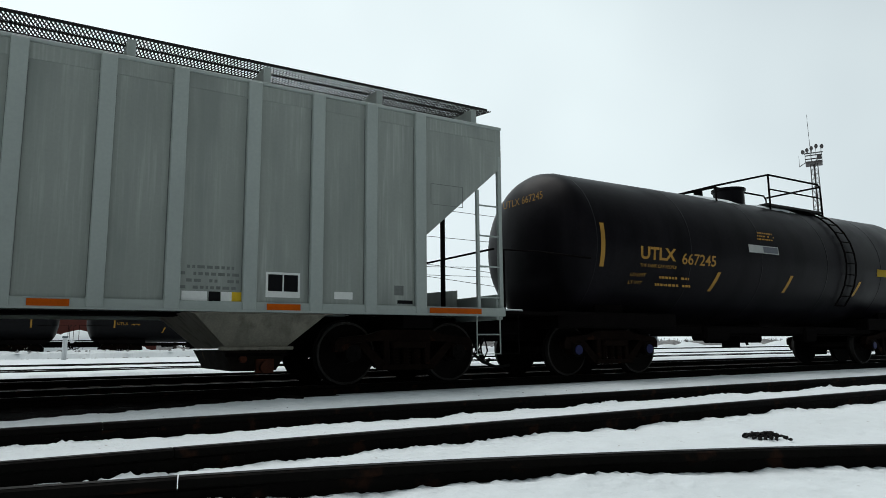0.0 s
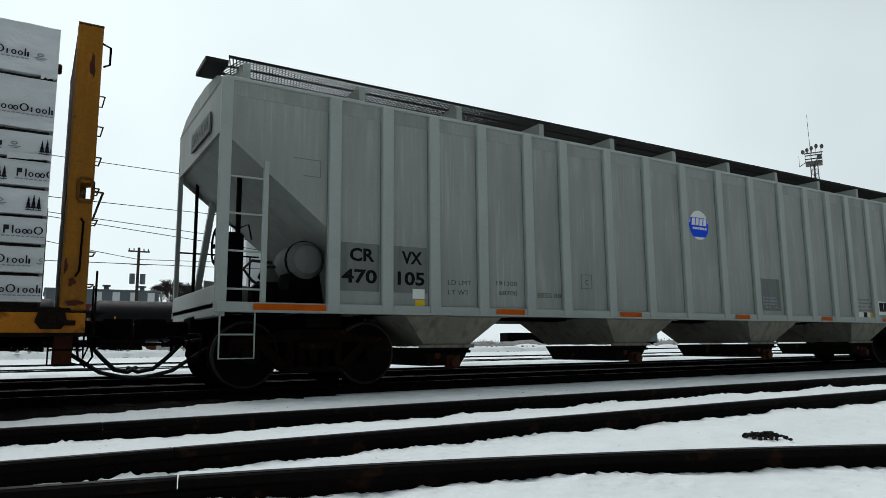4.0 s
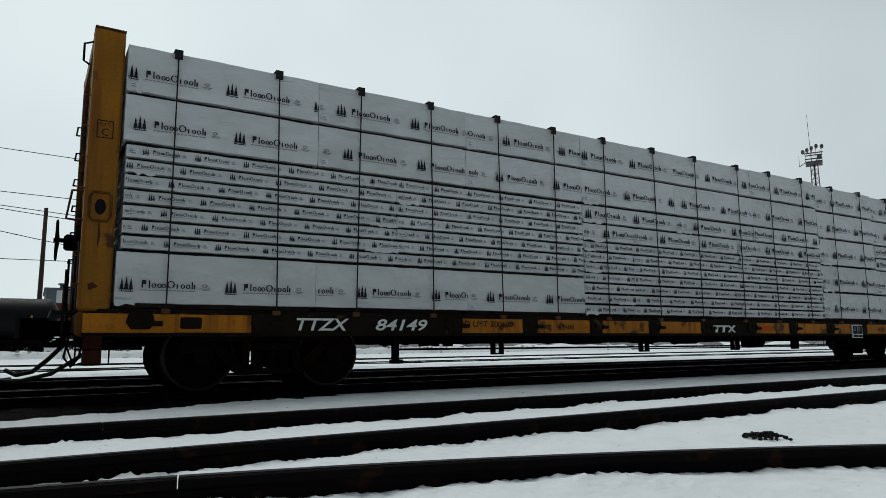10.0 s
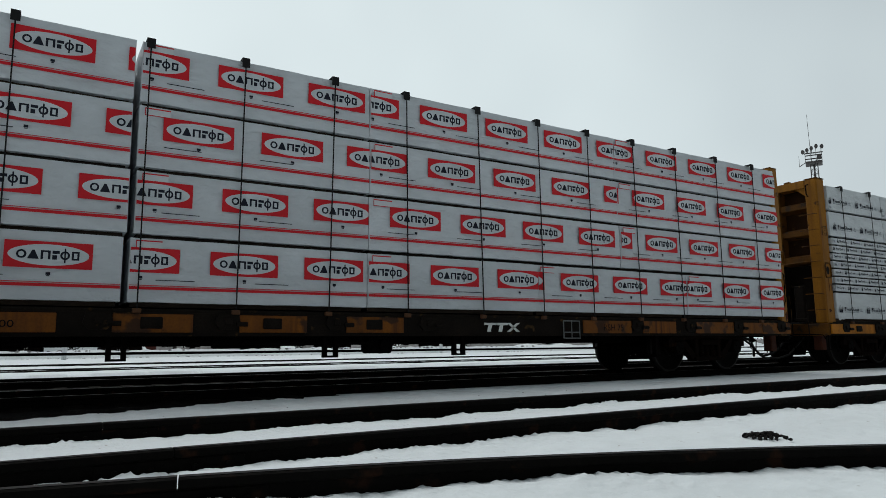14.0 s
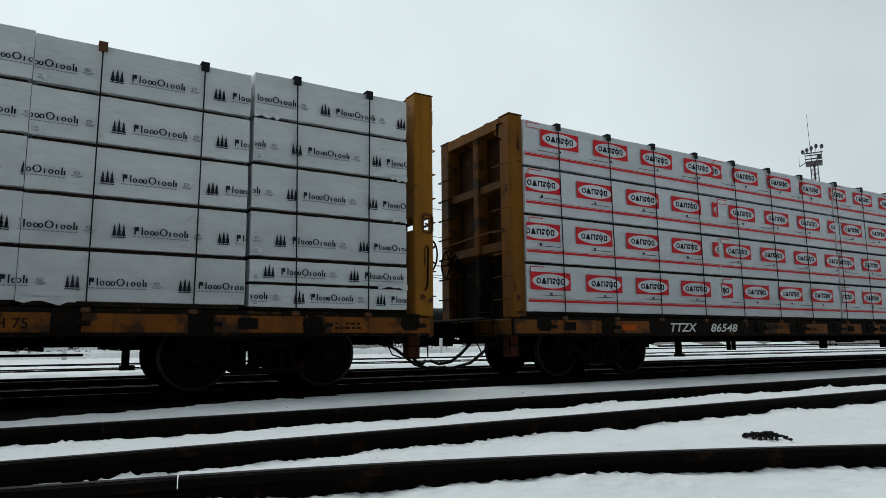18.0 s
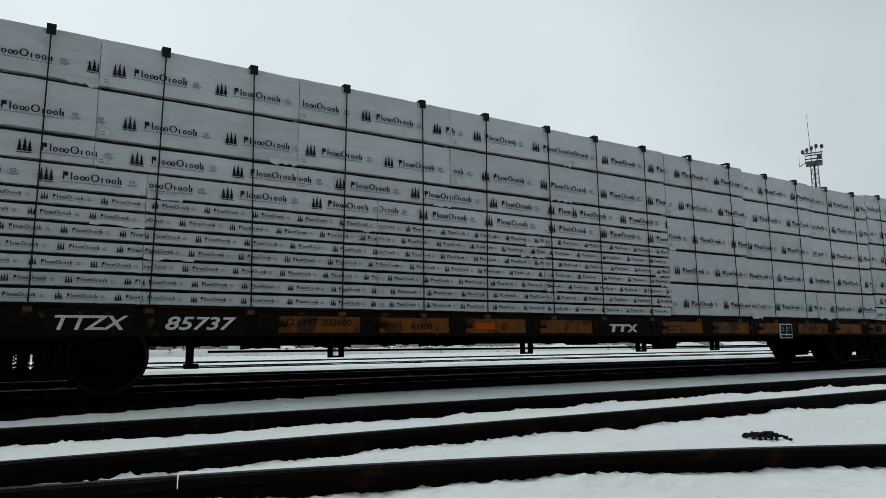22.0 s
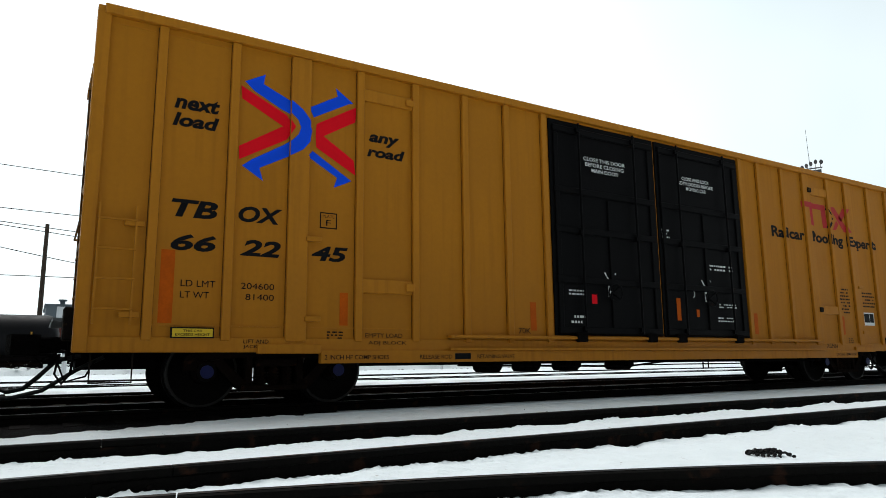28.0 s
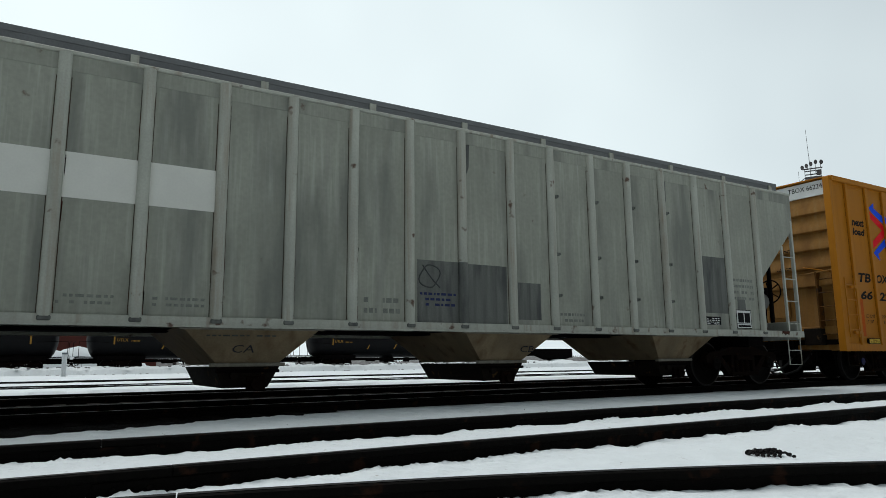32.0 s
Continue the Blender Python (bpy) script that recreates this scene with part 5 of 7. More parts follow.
    for a, b, z0, z1 in ((-8.64, -8.48, 1.05, 1.94), (-6.32, -6.2, 1.06, 1.51), (-3.0, -2.88, 1.04, 1.5), (2.89, 3.01, 1.05, 1.48), (6.21, 6.31, 1.08, 1.5), (8.5, 8.62, 1.1, 1.95)):
        box_part("reflector", ORANGE, car, a, b, W - 0.004, W, z0, z1, 0, "orange reflective strip")
    pl = box_part("data_panel", WHITE, car, 7.16, 7.64, W - 0.004, W, 1.31, 1.62, 0, "white framed black data panel")
    box_part("panel", BLACKINK, pl, 7.19, 7.42, W - 0.007, W - 0.004, 1.38, 1.59)
    box_part("panel", BLACKINK, pl, 7.44, 7.61, W - 0.007, W - 0.004, 1.38, 1.59)
    # crossed-track emblem and slogan, painted over the panels and the posts
    posts = [(-6.95, 0.14), (4.27, 0.055), (5.19, 0.14), (6.08, 0.055), (6.95, 0.14), (7.88, 0.055)]

    def emblem(polys, material, name, lift=0.0):
        g = G()
        for poly in polys:
            g.add([(x, 0, z) for x, z in poly], [tuple(range(len(poly)))])
        drape(part(name, g, material, car, "painted crossed-track emblem", False), posts, W - 0.004 - lift, R - 0.003 - lift)
    outer = [(-7.47, 4.30), (-7.10, 4.14), (-6.93, 4.03), (-6.82, 3.9), (-6.77, 3.76), (-6.80, 3.6), (-6.9, 3.46), (-7.04, 3.37), (-7.49, 3.12)]
    inner = [(-7.60, 4.18), (-7.22, 3.99), (-7.08, 3.94), (-6.99, 3.86), (-6.95, 3.76), (-6.98, 3.66), (-7.06, 3.57), (-7.17, 3.49), (-7.60, 3.22)]
    emblem([[outer[i], outer[i + 1], inner[i + 1], inner[i]] for i in range(8)]
           + [[(-7.72, 4.29), (-7.45, 4.44), (-7.47, 4.30), (-7.60, 4.18)], [(-7.60, 3.22), (-7.49, 3.12), (-7.44, 2.95), (-7.72, 3.12)],
              [(-6.82, 4.09), (-6.40, 4.34), (-6.24, 4.25), (-6.75, 3.96)], [(-6.40, 4.34), (-6.43, 4.46), (-6.16, 4.28), (-6.24, 4.25)],
              [(-6.76, 3.47), (-6.30, 3.19), (-6.39, 3.13), (-6.83, 3.38)], [(-6.30, 3.19), (-6.17, 3.11), (-6.44, 2.98), (-6.39, 3.13)]], BLUEP, "blue_emblem")
    emblem([[(-7.77, 4.22), (-7.14, 3.92), (-7.02, 3.76), (-7.19, 3.75), (-7.75, 4.04)], [(-7.02, 3.76), (-7.13, 3.57), (-7.76, 3.20), (-7.77, 3.38), (-7.19, 3.75)],
            [(-6.71, 3.87), (-6.11, 4.23), (-6.12, 4.0), (-6.60, 3.71), (-6.72, 3.71)], [(-6.72, 3.71), (-6.60, 3.71), (-6.14, 3.42), (-6.11, 3.20), (-6.71, 3.53)]], REDP, "red_emblem", 0.001)
    emblem([[(4.99, 3.99), (4.99, 4.12), (5.97, 4.12), (5.97, 3.99)], [(5.23, 4.0), (5.25, 3.58), (5.45, 3.58), (5.43, 4.0)], [(5.78, 4.0), (5.81, 3.57), (6.0, 3.57), (5.97, 4.0)],
            [(6.15, 4.12), (6.38, 4.12), (6.95, 3.54), (6.70, 3.54)], [(6.95, 4.12), (6.72, 4.12), (6.52, 3.90), (6.62, 3.78)], [(6.40, 3.80), (6.50, 3.72), (6.36, 3.56), (6.22, 3.56)]], RED_EMBLEM, "red_emblem")
    emblem([[(5.98, 4.08), (6.28, 3.83), (6.20, 3.83), (5.98, 4.02)], [(6.28, 3.83), (6.02, 3.56), (5.96, 3.60), (6.20, 3.83)]], BLACKINK, "dark_chevron", 0.001)
    for t, x0, x1, z0 in (("Railcar", 3.77, 5.02, 3.19), ("Pooling", 5.25, 6.61, 3.12), ("Experts", 6.77, 8.11, 3.12)):
        drape(words(t, x0, x1, z0, 3.44, 0, BLACKINK, car, 0, 0.035), posts, W - 0.004, R - 0.003)
    for u in (-3.4, -2.6, -1.7, -0.4):
        part("brake_gear", G().box(u - 0.15, u + 0.15, -1.1, -0.6, 0.38, 0.62, 0.05).cyl((u, -1.1, 0.5), (u, -1.18, 0.5), 0.08, 10), UNDER, car)
    part("brake_pipe", G().tube([(-4.2, -1.2, 0.50), (-0.5, -1.2, 0.44), (0.5, -1.2, 0.52), (5.5, -1.2, 0.5)], 0.018, 6), UNDER, car)
    for u in (1.6, 4.4):
        part("hanger", G().tube([(u, -1.2, 0.56), (u, -1.2, 0.38), (u + 0.16, -1.2, 0.38), (u + 0.16, -1.2, 0.56)], 0.014, 6), UNDER, car)


# ---- covered hoppers ----
def hopper_car(xc, half, ribs, top, slope_x, bays, paint, ribpaint, label, round_posts, plate):
    car = tagged(new("hopper_car"), label, "hopper car", "covered hopper cars")
    mover(car, xc)
    W, R = -1.53, -1.60
    lo, hi = slope_x
    for s in (-1, 1):
        y0, y1 = sorted((s * 1.53, s * 1.50))
        part("side_sheet", G().prism([(lo, 1.06), (hi, 1.06), (hi, 2.18), (half, 3.42), (half, top), (-half, top), (-half, 3.34), (lo, 2.18)], y0, y1), paint, car)
        part("side_sill", G().box(-half, half, *sorted((s * 1.58, s * 1.46)), 1.0, 1.13, 0.008).box(lo - 0.1, hi + 0.1, *sorted((s * 1.60, s * 1.5)), 1.0, 1.03), ribpaint, car)
        part("top_rail", G().box(-half, half, *sorted((s * 1.56, s * 1.48)), top - 0.02, top + 0.03, 0.01), ribpaint, car)
        part("top_band", G().box(-half + 0.1, half - 0.1, *sorted((s * 1.537, s * 1.5)), top - 0.22, top - 0.03), paint, car)
    if round_posts:
        rib = G().cyl((0, W - 0.01, 1.10), (0, W - 0.01, top - 0.02), 0.075, 12).mesh("side_post", ribpaint)
        foot = G().box(-0.07, 0.07, W - 0.075, W, 1.05, 1.11, 0.015).mesh("post_foot", GREY2DK)
    else:
        rib = G().box(-0.09, 0.09, R, W + 0.005, 1.02, top - 0.0, 0.012).mesh("side_post", ribpaint)
    for i, x in enumerate(ribs):
        p = part("side_post", rib, ribpaint, car)
        p.location = (x, 0, 0)
        if not round_posts:
            # dark grey strips draw the post's edge shadows on the sheet
            for u in (-0.098, 0.090):
                part("weld_seam", G().box(u, u + 0.008, W - 0.002, W + 0.002, 1.14, top - 0.24), GREYDK, p)
        if round_posts:
            part("post_foot", foot, GREY2DK, p)
            for u in (-0.084, 0.076):
                part("rust_seam", G().box(u, u + 0.009, W - 0.003, W + 0.002, 1.12, top - 0.3), SEAM, p)
            if 2.0 < x < 6:
                for z in (1.6, 2.3, 3.3):
                    part("post_lug", G().box(0.05, 0.12, W - 0.07, W - 0.01, z, z + 0.055, 0.01).box(0.1, 0.115, W - 0.09, W - 0.06, z + 0.01, z + 0.05), GREY2DK, p)
    # roof, hatch trough and the walkways
    part("roof", G().prism([(-1.55, top), (-1.1, top + 0.18), (-0.4, top + 0.27), (0.4, top + 0.27), (1.1, top + 0.18), (1.55, top)], -half, half, "x"), paint, car)
    for i in range(4):
        x = -half * 0.75 + i * half * 0.5
        part("hatch_cover", G().box(x - half * 0.22, x + half * 0.22, -0.32, 0.32, top + 0.24, top + 0.36, 0.04), paint, car)
    zw = top + (0.25 if plate else 0.38)
    for s in (-1, 1):
        a, b = sorted((s * 1.30, s * 0.66))
        wk = part("roof_walk", G().box(-half + 0.1, half - 0.1, s * 1.30 - 0.012, s * 1.30 + 0.012, zw - (0.03 if plate else 0.005), zw + (0.05 if plate else 0.03)).box(-half + 0.1, half - 0.1, s * 0.66 - 0.012, s * 0.66 + 0.012, zw - 0.005, zw + 0.03), PLATE2 if plate else GRATE, car)
        if plate:
            # added upright strip, its grey stands in for the walk's lit underside
            part("walk_skirt", G().box(-half + 0.1, half - 0.1, *sorted((s * 1.30, s * 1.27)), zw - 0.2, zw - 0.03), PLATE2, wk)
            part("walk_plate", G().box(-half + 0.1, half - 0.1, a, b, zw, zw + 0.01), PLATE2, wk)
        else:
            n = int((2 * half - 0.2) / 0.046)
            g = G()
            for i in range(n):
                x = -half + 0.1 + i * 0.046
                g.add([(x, a, zw + 0.01), (x + 0.016, a, zw + 0.01), (x + 0.193, b, zw + 0.01), (x + 0.177, b, zw + 0.01)], [(0, 1, 2, 3)])
                g.add([(x, a, zw - 0.003), (x + 0.177, b, zw - 0.003), (x + 0.177, b, zw + 0.013), (x, a, zw + 0.013)], [(0, 1, 2, 3)])
                g.add([(x + 0.177, a, zw - 0.003), (x, b, zw - 0.003), (x, b, zw + 0.013), (x + 0.177, a, zw + 0.013)], [(0, 1, 2, 3)])
                g.add([(x + 0.177, a, zw + 0.016), (x + 0.192, a, zw + 0.016), (x + 0.015, b, zw + 0.016), (x, b, zw + 0.016)], [(0, 1, 2, 3)])
            y = (a + b) / 2
            g.box(-half + 0.1, half - 0.1, y - 0.005, y + 0.005, zw - 0.005, zw + 0.02)
            part("walk_grating", g, GRATE, wk, "black expanded-metal grating", False)
        br = G().prism([(s * 1.33, zw - 0.02), (s * 1.33, zw - 0.3), (s * 1.15, zw - 0.3), (s * 0.7, zw - 0.02)] if plate else [(s * 1.28, zw - 0.02), (s * 1.28, zw - 0.3), (s * 1.15, zw - 0.3), (s * 0.7, zw - 0.02)], -0.05, 0.05, "x").mesh("walk_bracket", ribpaint)
        for i in range(12):
            part("walk_bracket", br, ribpaint, wk).location = (-half + 0.35 + i * (2 * half - 0.7) / 11, 0, 0)
    part("roof_end_walk", G().box(-half - 0.2, -half + 0.1, -1.3 if not plate else -0.75, -0.66 if not plate else 0.75, zw - 0.1, zw - 0.04), PLATE2 if plate else GRATE, car)
    part("roof_end_walk", G().box(half - 0.1, half + 0.05, -0.75, 0.75, zw - 0.1, zw - 0.04), PLATE2 if plate else GRATE, car)
    # sloping ends and the open platforms
    for s, xs in ((-1, lo), (1, hi)):
        xe = s * half
        part("slope_sheet", G().prism([(xe - s * 0.02, 3.42), (xe - s * 0.02, 3.50), (xs - s * 1.36, 1.06), (xs - s * 1.28, 1.06)], -1.5, 1.5), paint, car)
        part("end_sheet", G().box(min(xe, xe - s * 0.04), max(xe, xe - s * 0.04), -1.5, 1.5, 3.36, top + 0.02), paint, car)
        part("end_deck", G().box(min(xs, xe), max(xs, xe), -1.46, 1.46, 1.06, 1.12), GRIME, car)
        part("end_sill", G().box(min(xe, xe - s * 0.12), max(xe, xe - s * 0.12), -1.5, 1.5, 0.95, 1.35, 0.01), ribpaint, car)
        for y in (-1.5, 1.5):
            part("corner_post", G().box(min(xe, xe - s * 0.07), max(xe, xe - s * 0.07), y - 0.035, y + 0.035, 1.1, 3.6, 0.008), ribpaint, car)
        part("diagonal_brace", G().prism([(xe - s * 0.35, 1.1), (xe - s * 0.25, 1.1), (xe - s * 0.5, 3.0), (xe - s * 0.6, 3.0)], 1.35, 1.45), ribpaint, car)
        for y in (-0.5, 0.5):
            part("end_stanchion", G().box(xe - s * 0.5 - 0.03, xe - s * 0.5 + 0.03, y - 0.03, y + 0.03, 1.1, 3.0), UNDER, car)
        for u, z1 in ((0.95, 2.2), (0.25, 3.3)):
            part("end_stanchion", G().box(xe - s * u - 0.022, xe - s * u + 0.022, 1.2, 1.26, 1.1, z1), UNDER, car)
        part("hand_rail", G().tube([(xe - s * 0.05, 1.4, 2.1), (xs - s * -0.1, 1.4, 2.1)], 0.014, 6).tube([(xs + s * 0.25, 1.4, 1.1), (xs + s * 0.25, 1.4, 2.1)], 0.014, 6), UNDER, car)
        part("platform_wall", G().prism([(xs, 1.12), (xe - s * 0.1, 1.12), (xe - s * 0.1, 1.50), (xs, 1.36)], -0.32, -0.28), paint, car)
        ladder(car, *sorted((xe - s * 0.03, xe - s * (0.62 if s < 0 and not plate else 0.5))), -1.52, 1.05, 3.0, 4, ribpaint, 0.032 if s < 0 and not plate else 0.024)
        if s < 0 and not plate:
            part("corner_plate", G().box(xe - 0.03, xe + 0.12, -1.565, -1.50, 1.0, top, 0.01), ribpaint, car)
        stirrup(car, *sorted((xe - s * 0.06, xe - s * 0.5)), -1.5, 0.42, 1.02, ribpaint)
        stirrup(car, xe - 0.01, xe + 0.01, 1.45, 0.42, 1.02, UNDER)
        coupler(car, s * (half + 0.05), s)
        truck(car, s * (half - 1.48))
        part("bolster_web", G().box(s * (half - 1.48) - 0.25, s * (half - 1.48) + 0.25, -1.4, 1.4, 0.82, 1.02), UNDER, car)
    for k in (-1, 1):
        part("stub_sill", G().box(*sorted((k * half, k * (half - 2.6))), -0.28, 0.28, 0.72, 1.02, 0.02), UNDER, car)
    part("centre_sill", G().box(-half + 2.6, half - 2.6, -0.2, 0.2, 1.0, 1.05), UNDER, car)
    for x in bays:
        by = part("hopper_bay", G().add([(x - 0.92, -1.3, 1.03), (x + 0.92, -1.3, 1.03), (x + 0.92, 1.3, 1.03), (x - 0.92, 1.3, 1.03), (x - 0.40, -0.98, 0.55), (x + 0.40, -0.98, 0.55), (x + 0.40, 0.98, 0.55), (x - 0.40, 0.98, 0.55)],
                                        [(0, 1, 5, 4), (1, 2, 6, 5), (2, 3, 7, 6), (3, 0, 4, 7), (4, 5, 6, 7), (0, 3, 2, 1)]), BAYRUST if plate else BAYGREY, car, "dirty beige discharge hopper with rust" if plate else "dirty grey discharge hopper")
        part("bay_flange", G().box(x - 0.95, x + 0.95, -1.34, -1.28, 0.99, 1.05), BAYGREY, by)
        part("bay_lip", G().box(x - 0.5, x + 0.5, -1.04, -0.96, 0.52, 0.57, 0.01), BAYGREY, by)
        part("gate_frame", G().add([(x - 0.43, -1.0, 0.52), (x + 0.43, -1.0, 0.52), (x + 0.43, 1.0, 0.52), (x - 0.43, 1.0, 0.52), (x - 0.3, -0.9, 0.24), (x + 0.3, -0.9, 0.24), (x + 0.3, 0.9, 0.24), (x - 0.3, 0.9, 0.24)],
                                   [(0, 1, 5, 4), (1, 2, 6, 5), (2, 3, 7, 6), (3, 0, 4, 7), (4, 5, 6, 7), (0, 3, 2, 1)]), GRIME, by)
        part("gate_drive", G().cyl((x + 0.12, -1.08, 0.29), (x + 0.12, -0.9, 0.29), 0.085, 12).box(x + 0.0, x + 0.24, -1.0, -0.92, 0.21, 0.40), TRUCK if plate else RUST, by, "worn gate drive" if plate else "rusty red gate drive")
        part("gate_pinion", G().cyl((x - 0.18, -1.02, 0.4), (x - 0.18, -0.92, 0.4), 0.05, 10), GRIME if plate else RUST, by)
        part("gate_shaft", G().cyl((x - 0.42, -1.02, 0.46), (x + 0.42, -1.02, 0.46), 0.022, 8), UNDER, by)
    return car


def hopper_one():
    ribs = [-8.31, -7.49, -6.7, -5.82, -4.89, -4.11, -3.06, -2.05, -1.03, 0.08, 1.14, 2.19, 3.15, 4.06, 4.88, 5.81, 6.7, 7.51, 8.32]
    car = hopper_car(-3.48, 9.85, ribs, 4.06, (-8.4, 8.42), (-6.15, -2.05, 2.05, 6.09), GREY, GREYRIB, "light grey covered hopper with flat side posts and roof gratings", False, False)
    W = -1.53
    for t, u, a, b in (("CR", "470", -8.2, -7.60), ("VX", "105", -7.38, -6.82)):
        pn = box_part("number_panel", GREYDK, car, a, b, W - 0.004, W, 1.32, 2.0, 0, "dark grey stencil panel")
        words(t, a + 0.14, b - 0.08, 1.74, 1.93, W - 0.008, BLACKINK, pn, 0, 0.03)
        words(u, a + 0.02 if t == "CR" else a + 0.07, b - 0.04, 1.43, 1.63, W - 0.008, BLACKINK, pn, 0, 0.03)
    for a, b in ((-9.4, -8.42), (-5.60, -5.05), (-2.92, -2.38), (0.34, 0.78), (3.4, 3.81), (6.03, 6.48), (8.45, 9.37)):
        box_part("reflector", ORANGE, car, a, b, -1.604, -1.60, 1.03, 1.11, 0, "orange reflective strip")
    words("LD LMT", -6.45, -6.03, 1.47, 1.54, W - 0.004, INKSOFT, car)
    words("LT WT", -6.45, -6.07, 1.32, 1.39, W - 0.004, INKSOFT, car)
    words("191300", -5.55, -5.14, 1.49, 1.56, W - 0.004, INKSOFT, car)
    words("68700", -5.50, -5.14, 1.34, 1.41, W - 0.004, INKSOFT, car)
    words("BESS 88", -4.72, -4.22, 1.32, 1.40, W - 0.004, INKSOFT, car)
    fr = G()
    for a, b, c, d in ((-3.75, -3.5, 1.74, 1.75), (-3.75, -3.5, 1.50, 1.51), (-3.75, -3.74, 1.5, 1.75), (-3.51, -3.5, 1.5, 1.75)):
        fr.box(a, b, W - 0.004, W, c, d)
    part("stencil_frame", fr, GREYDK, car)
    words("C", -3.66, -3.59, 1.57, 1.66, W - 0.004, INKSOFT, car)
    # round blue and white emblem
    def disc(pts, material, y, name):
        part(name, G().prism([(-0.56 + 0.29 * x, 2.88 + 0.30 * z) for x, z in pts], y, y + 0.003), material, car, "round blue and white emblem")
    disc([(math.cos(a), math.sin(a)) for a in [2 * math.pi * k / 28 for k in range(28)]], BLUEP, W - 0.005, "blue_emblem")
    disc([(math.cos(a) * 0.99, math.sin(a) * 0.99) for a in [math.pi * (0.05 + 0.9 * k / 12) for k in range(13)]], WHITE, W - 0.008, "emblem_cap")
    disc([(-0.93, -0.05), (0.95, -0.05), (0.86, 0.5), (-0.84, 0.5)], BLUEP, W - 0.011, "emblem_band")
    for k in range(4):
        u = -0.78 + k * 0.4
        disc([(u, -0.02), (u + 0.3, -0.02), (u + 0.38, 0.46), (u + 0.08, 0.46)], WHITE, W - 0.014, "emblem_block")
    for k in range(6):
        u = -0.7 + k * 0.25
        disc([(u, -0.3), (u + 0.18, -0.3), (u + 0.2, -0.14), (u + 0.02, -0.14)], WHITE, W - 0.014, "emblem_bar")
    disc([(math.cos(a) * 0.99, math.sin(a) * 0.99) for a in [math.pi * (1.3 + 0.4 * k / 8) for k in range(9)]], WHITE, W - 0.008, "emblem_base")
    box_part("repainted_panel", GREYDK, car, 1.28, 1.98, W - 0.004, W, 1.22, 1.90, 0, "darker grey repainted panel")
    bars(4, 1.36, 1.85, 1.28, 1.55, W - 0.006, INKGREY, car, 6)
    pl = box_part("data_panel", WHITE, car, 6.03, 6.49, W - 0.004, W, 1.20, 1.53, 0, "white framed black data panel")
    box_part("panel", BLACKINK, pl, 6.06, 6.25, W - 0.007, W - 0.004, 1.28, 1.50)
    box_part("panel", BLACKINK, pl, 6.27, 6.46, W - 0.007, W - 0.004, 1.28, 1.50)
    bars(4, 4.98, 5.7, 1.28, 1.62, W - 0.001, GREYDK, car, 8)
    box_part("label", WHITE, car, 5.0, 5.3, W - 0.004, W, 1.12, 1.25, 0, "white label")
    box_part("label", BLACKINK, car, 5.32, 5.46, W - 0.004, W, 1.13, 1.25)
    box_part("label", WHITE, car, 5.47, 5.6, W - 0.004, W, 1.13, 1.25)
    box_part("label", YSIGN, car, 5.6, 5.74, W - 0.004, W, 1.13, 1.25, 0, "small yellow label")
    box_part("label", WHITE, car, 6.98, 7.25, W - 0.004, W, 1.20, 1.30)
    box_part("label", GREYDK, car, 7.9, 8.05, W - 0.004, W, 1.28, 1.42)
    box_part("label", BLACKINK, car, 7.95, 8.2, W - 0.004, W, 1.16, 1.21)
    box_part("label", YSIGN, car, -7.02, -6.86, W - 0.008, W, 1.10, 1.22)
    box_part("label", WHITE, car, -7.06, -6.86, W - 0.008, W, 1.24, 1.38)
    fr = G()
    for a, b, c, d in ((-8.9, -8.5, 3.105, 3.115), (-8.51, -8.5, 2.87, 3.11), (-8.75, -8.5, 2.87, 2.88), (8.52, 9.1, 3.0, 3.008), (8.52, 9.1, 2.68, 2.688), (8.52, 8.528, 2.68, 3.0), (9.09, 9.1, 2.68, 3.0)):
        fr.box(a, b, W - 0.004, W, c, d)
    part("stencil_frame", fr, GREYDK, car)
    # brake gear on the end platform
    part("air_reservoir", G().lathe([(-0.42, 0), (-0.4, 0.2), (-0.3, 0.27), (0.3, 0.27), (0.4, 0.2), (0.42, 0)], 20, "y", (-8.51, -0.7, 1.78)), GREYDK, car)
    part("reservoir_strap", G().lathe([(-0.03, 0.275), (-0.03, 0.285), (0.03, 0.285), (0.03, 0.275)], 20, "y", (-8.51, -0.95, 1.78)), UNDER, car)
    part("reservoir_stand", G().prism([(-8.8, 1.1), (-8.22, 1.1), (-8.3, 1.6), (-8.72, 1.6)], -1.0, -0.5), UNDER, car)
    part("brake_cylinder", G().cyl((-9.0, -0.3, 1.35), (-8.5, -0.3, 1.35), 0.17, 14).box(-9.2, -8.6, -1.1, -0.9, 1.12, 1.35, 0.03), UNDER, car)
    part("brake_hose", G().tube([(-9.05, -1.1, 1.3), (-9.3, -1.12, 1.45), (-9.42, -1.12, 1.6), (-9.3, -1.1, 1.72), (-9.0, -1.0, 1.72)], 0.02, 6).tube([(-9.0, -1.05, 1.3), (-9.2, -1.1, 1.5), (-9.15, -1.1, 1.64), (-8.95, -1.0, 1.66)], 0.02, 6), HOSE, car)
    part("control_valve", G().box(-9.3, -9.0, -1.2, -0.9, 1.12, 1.38, 0.04), UNDER, car)
    brake_wheel(car, -9.62, -0.3, 2.0, -1)
    part("brake_stand", G().box(-9.5, -9.25, -0.5, -0.1, 1.1, 2.2, 0.04), UNDER, car)
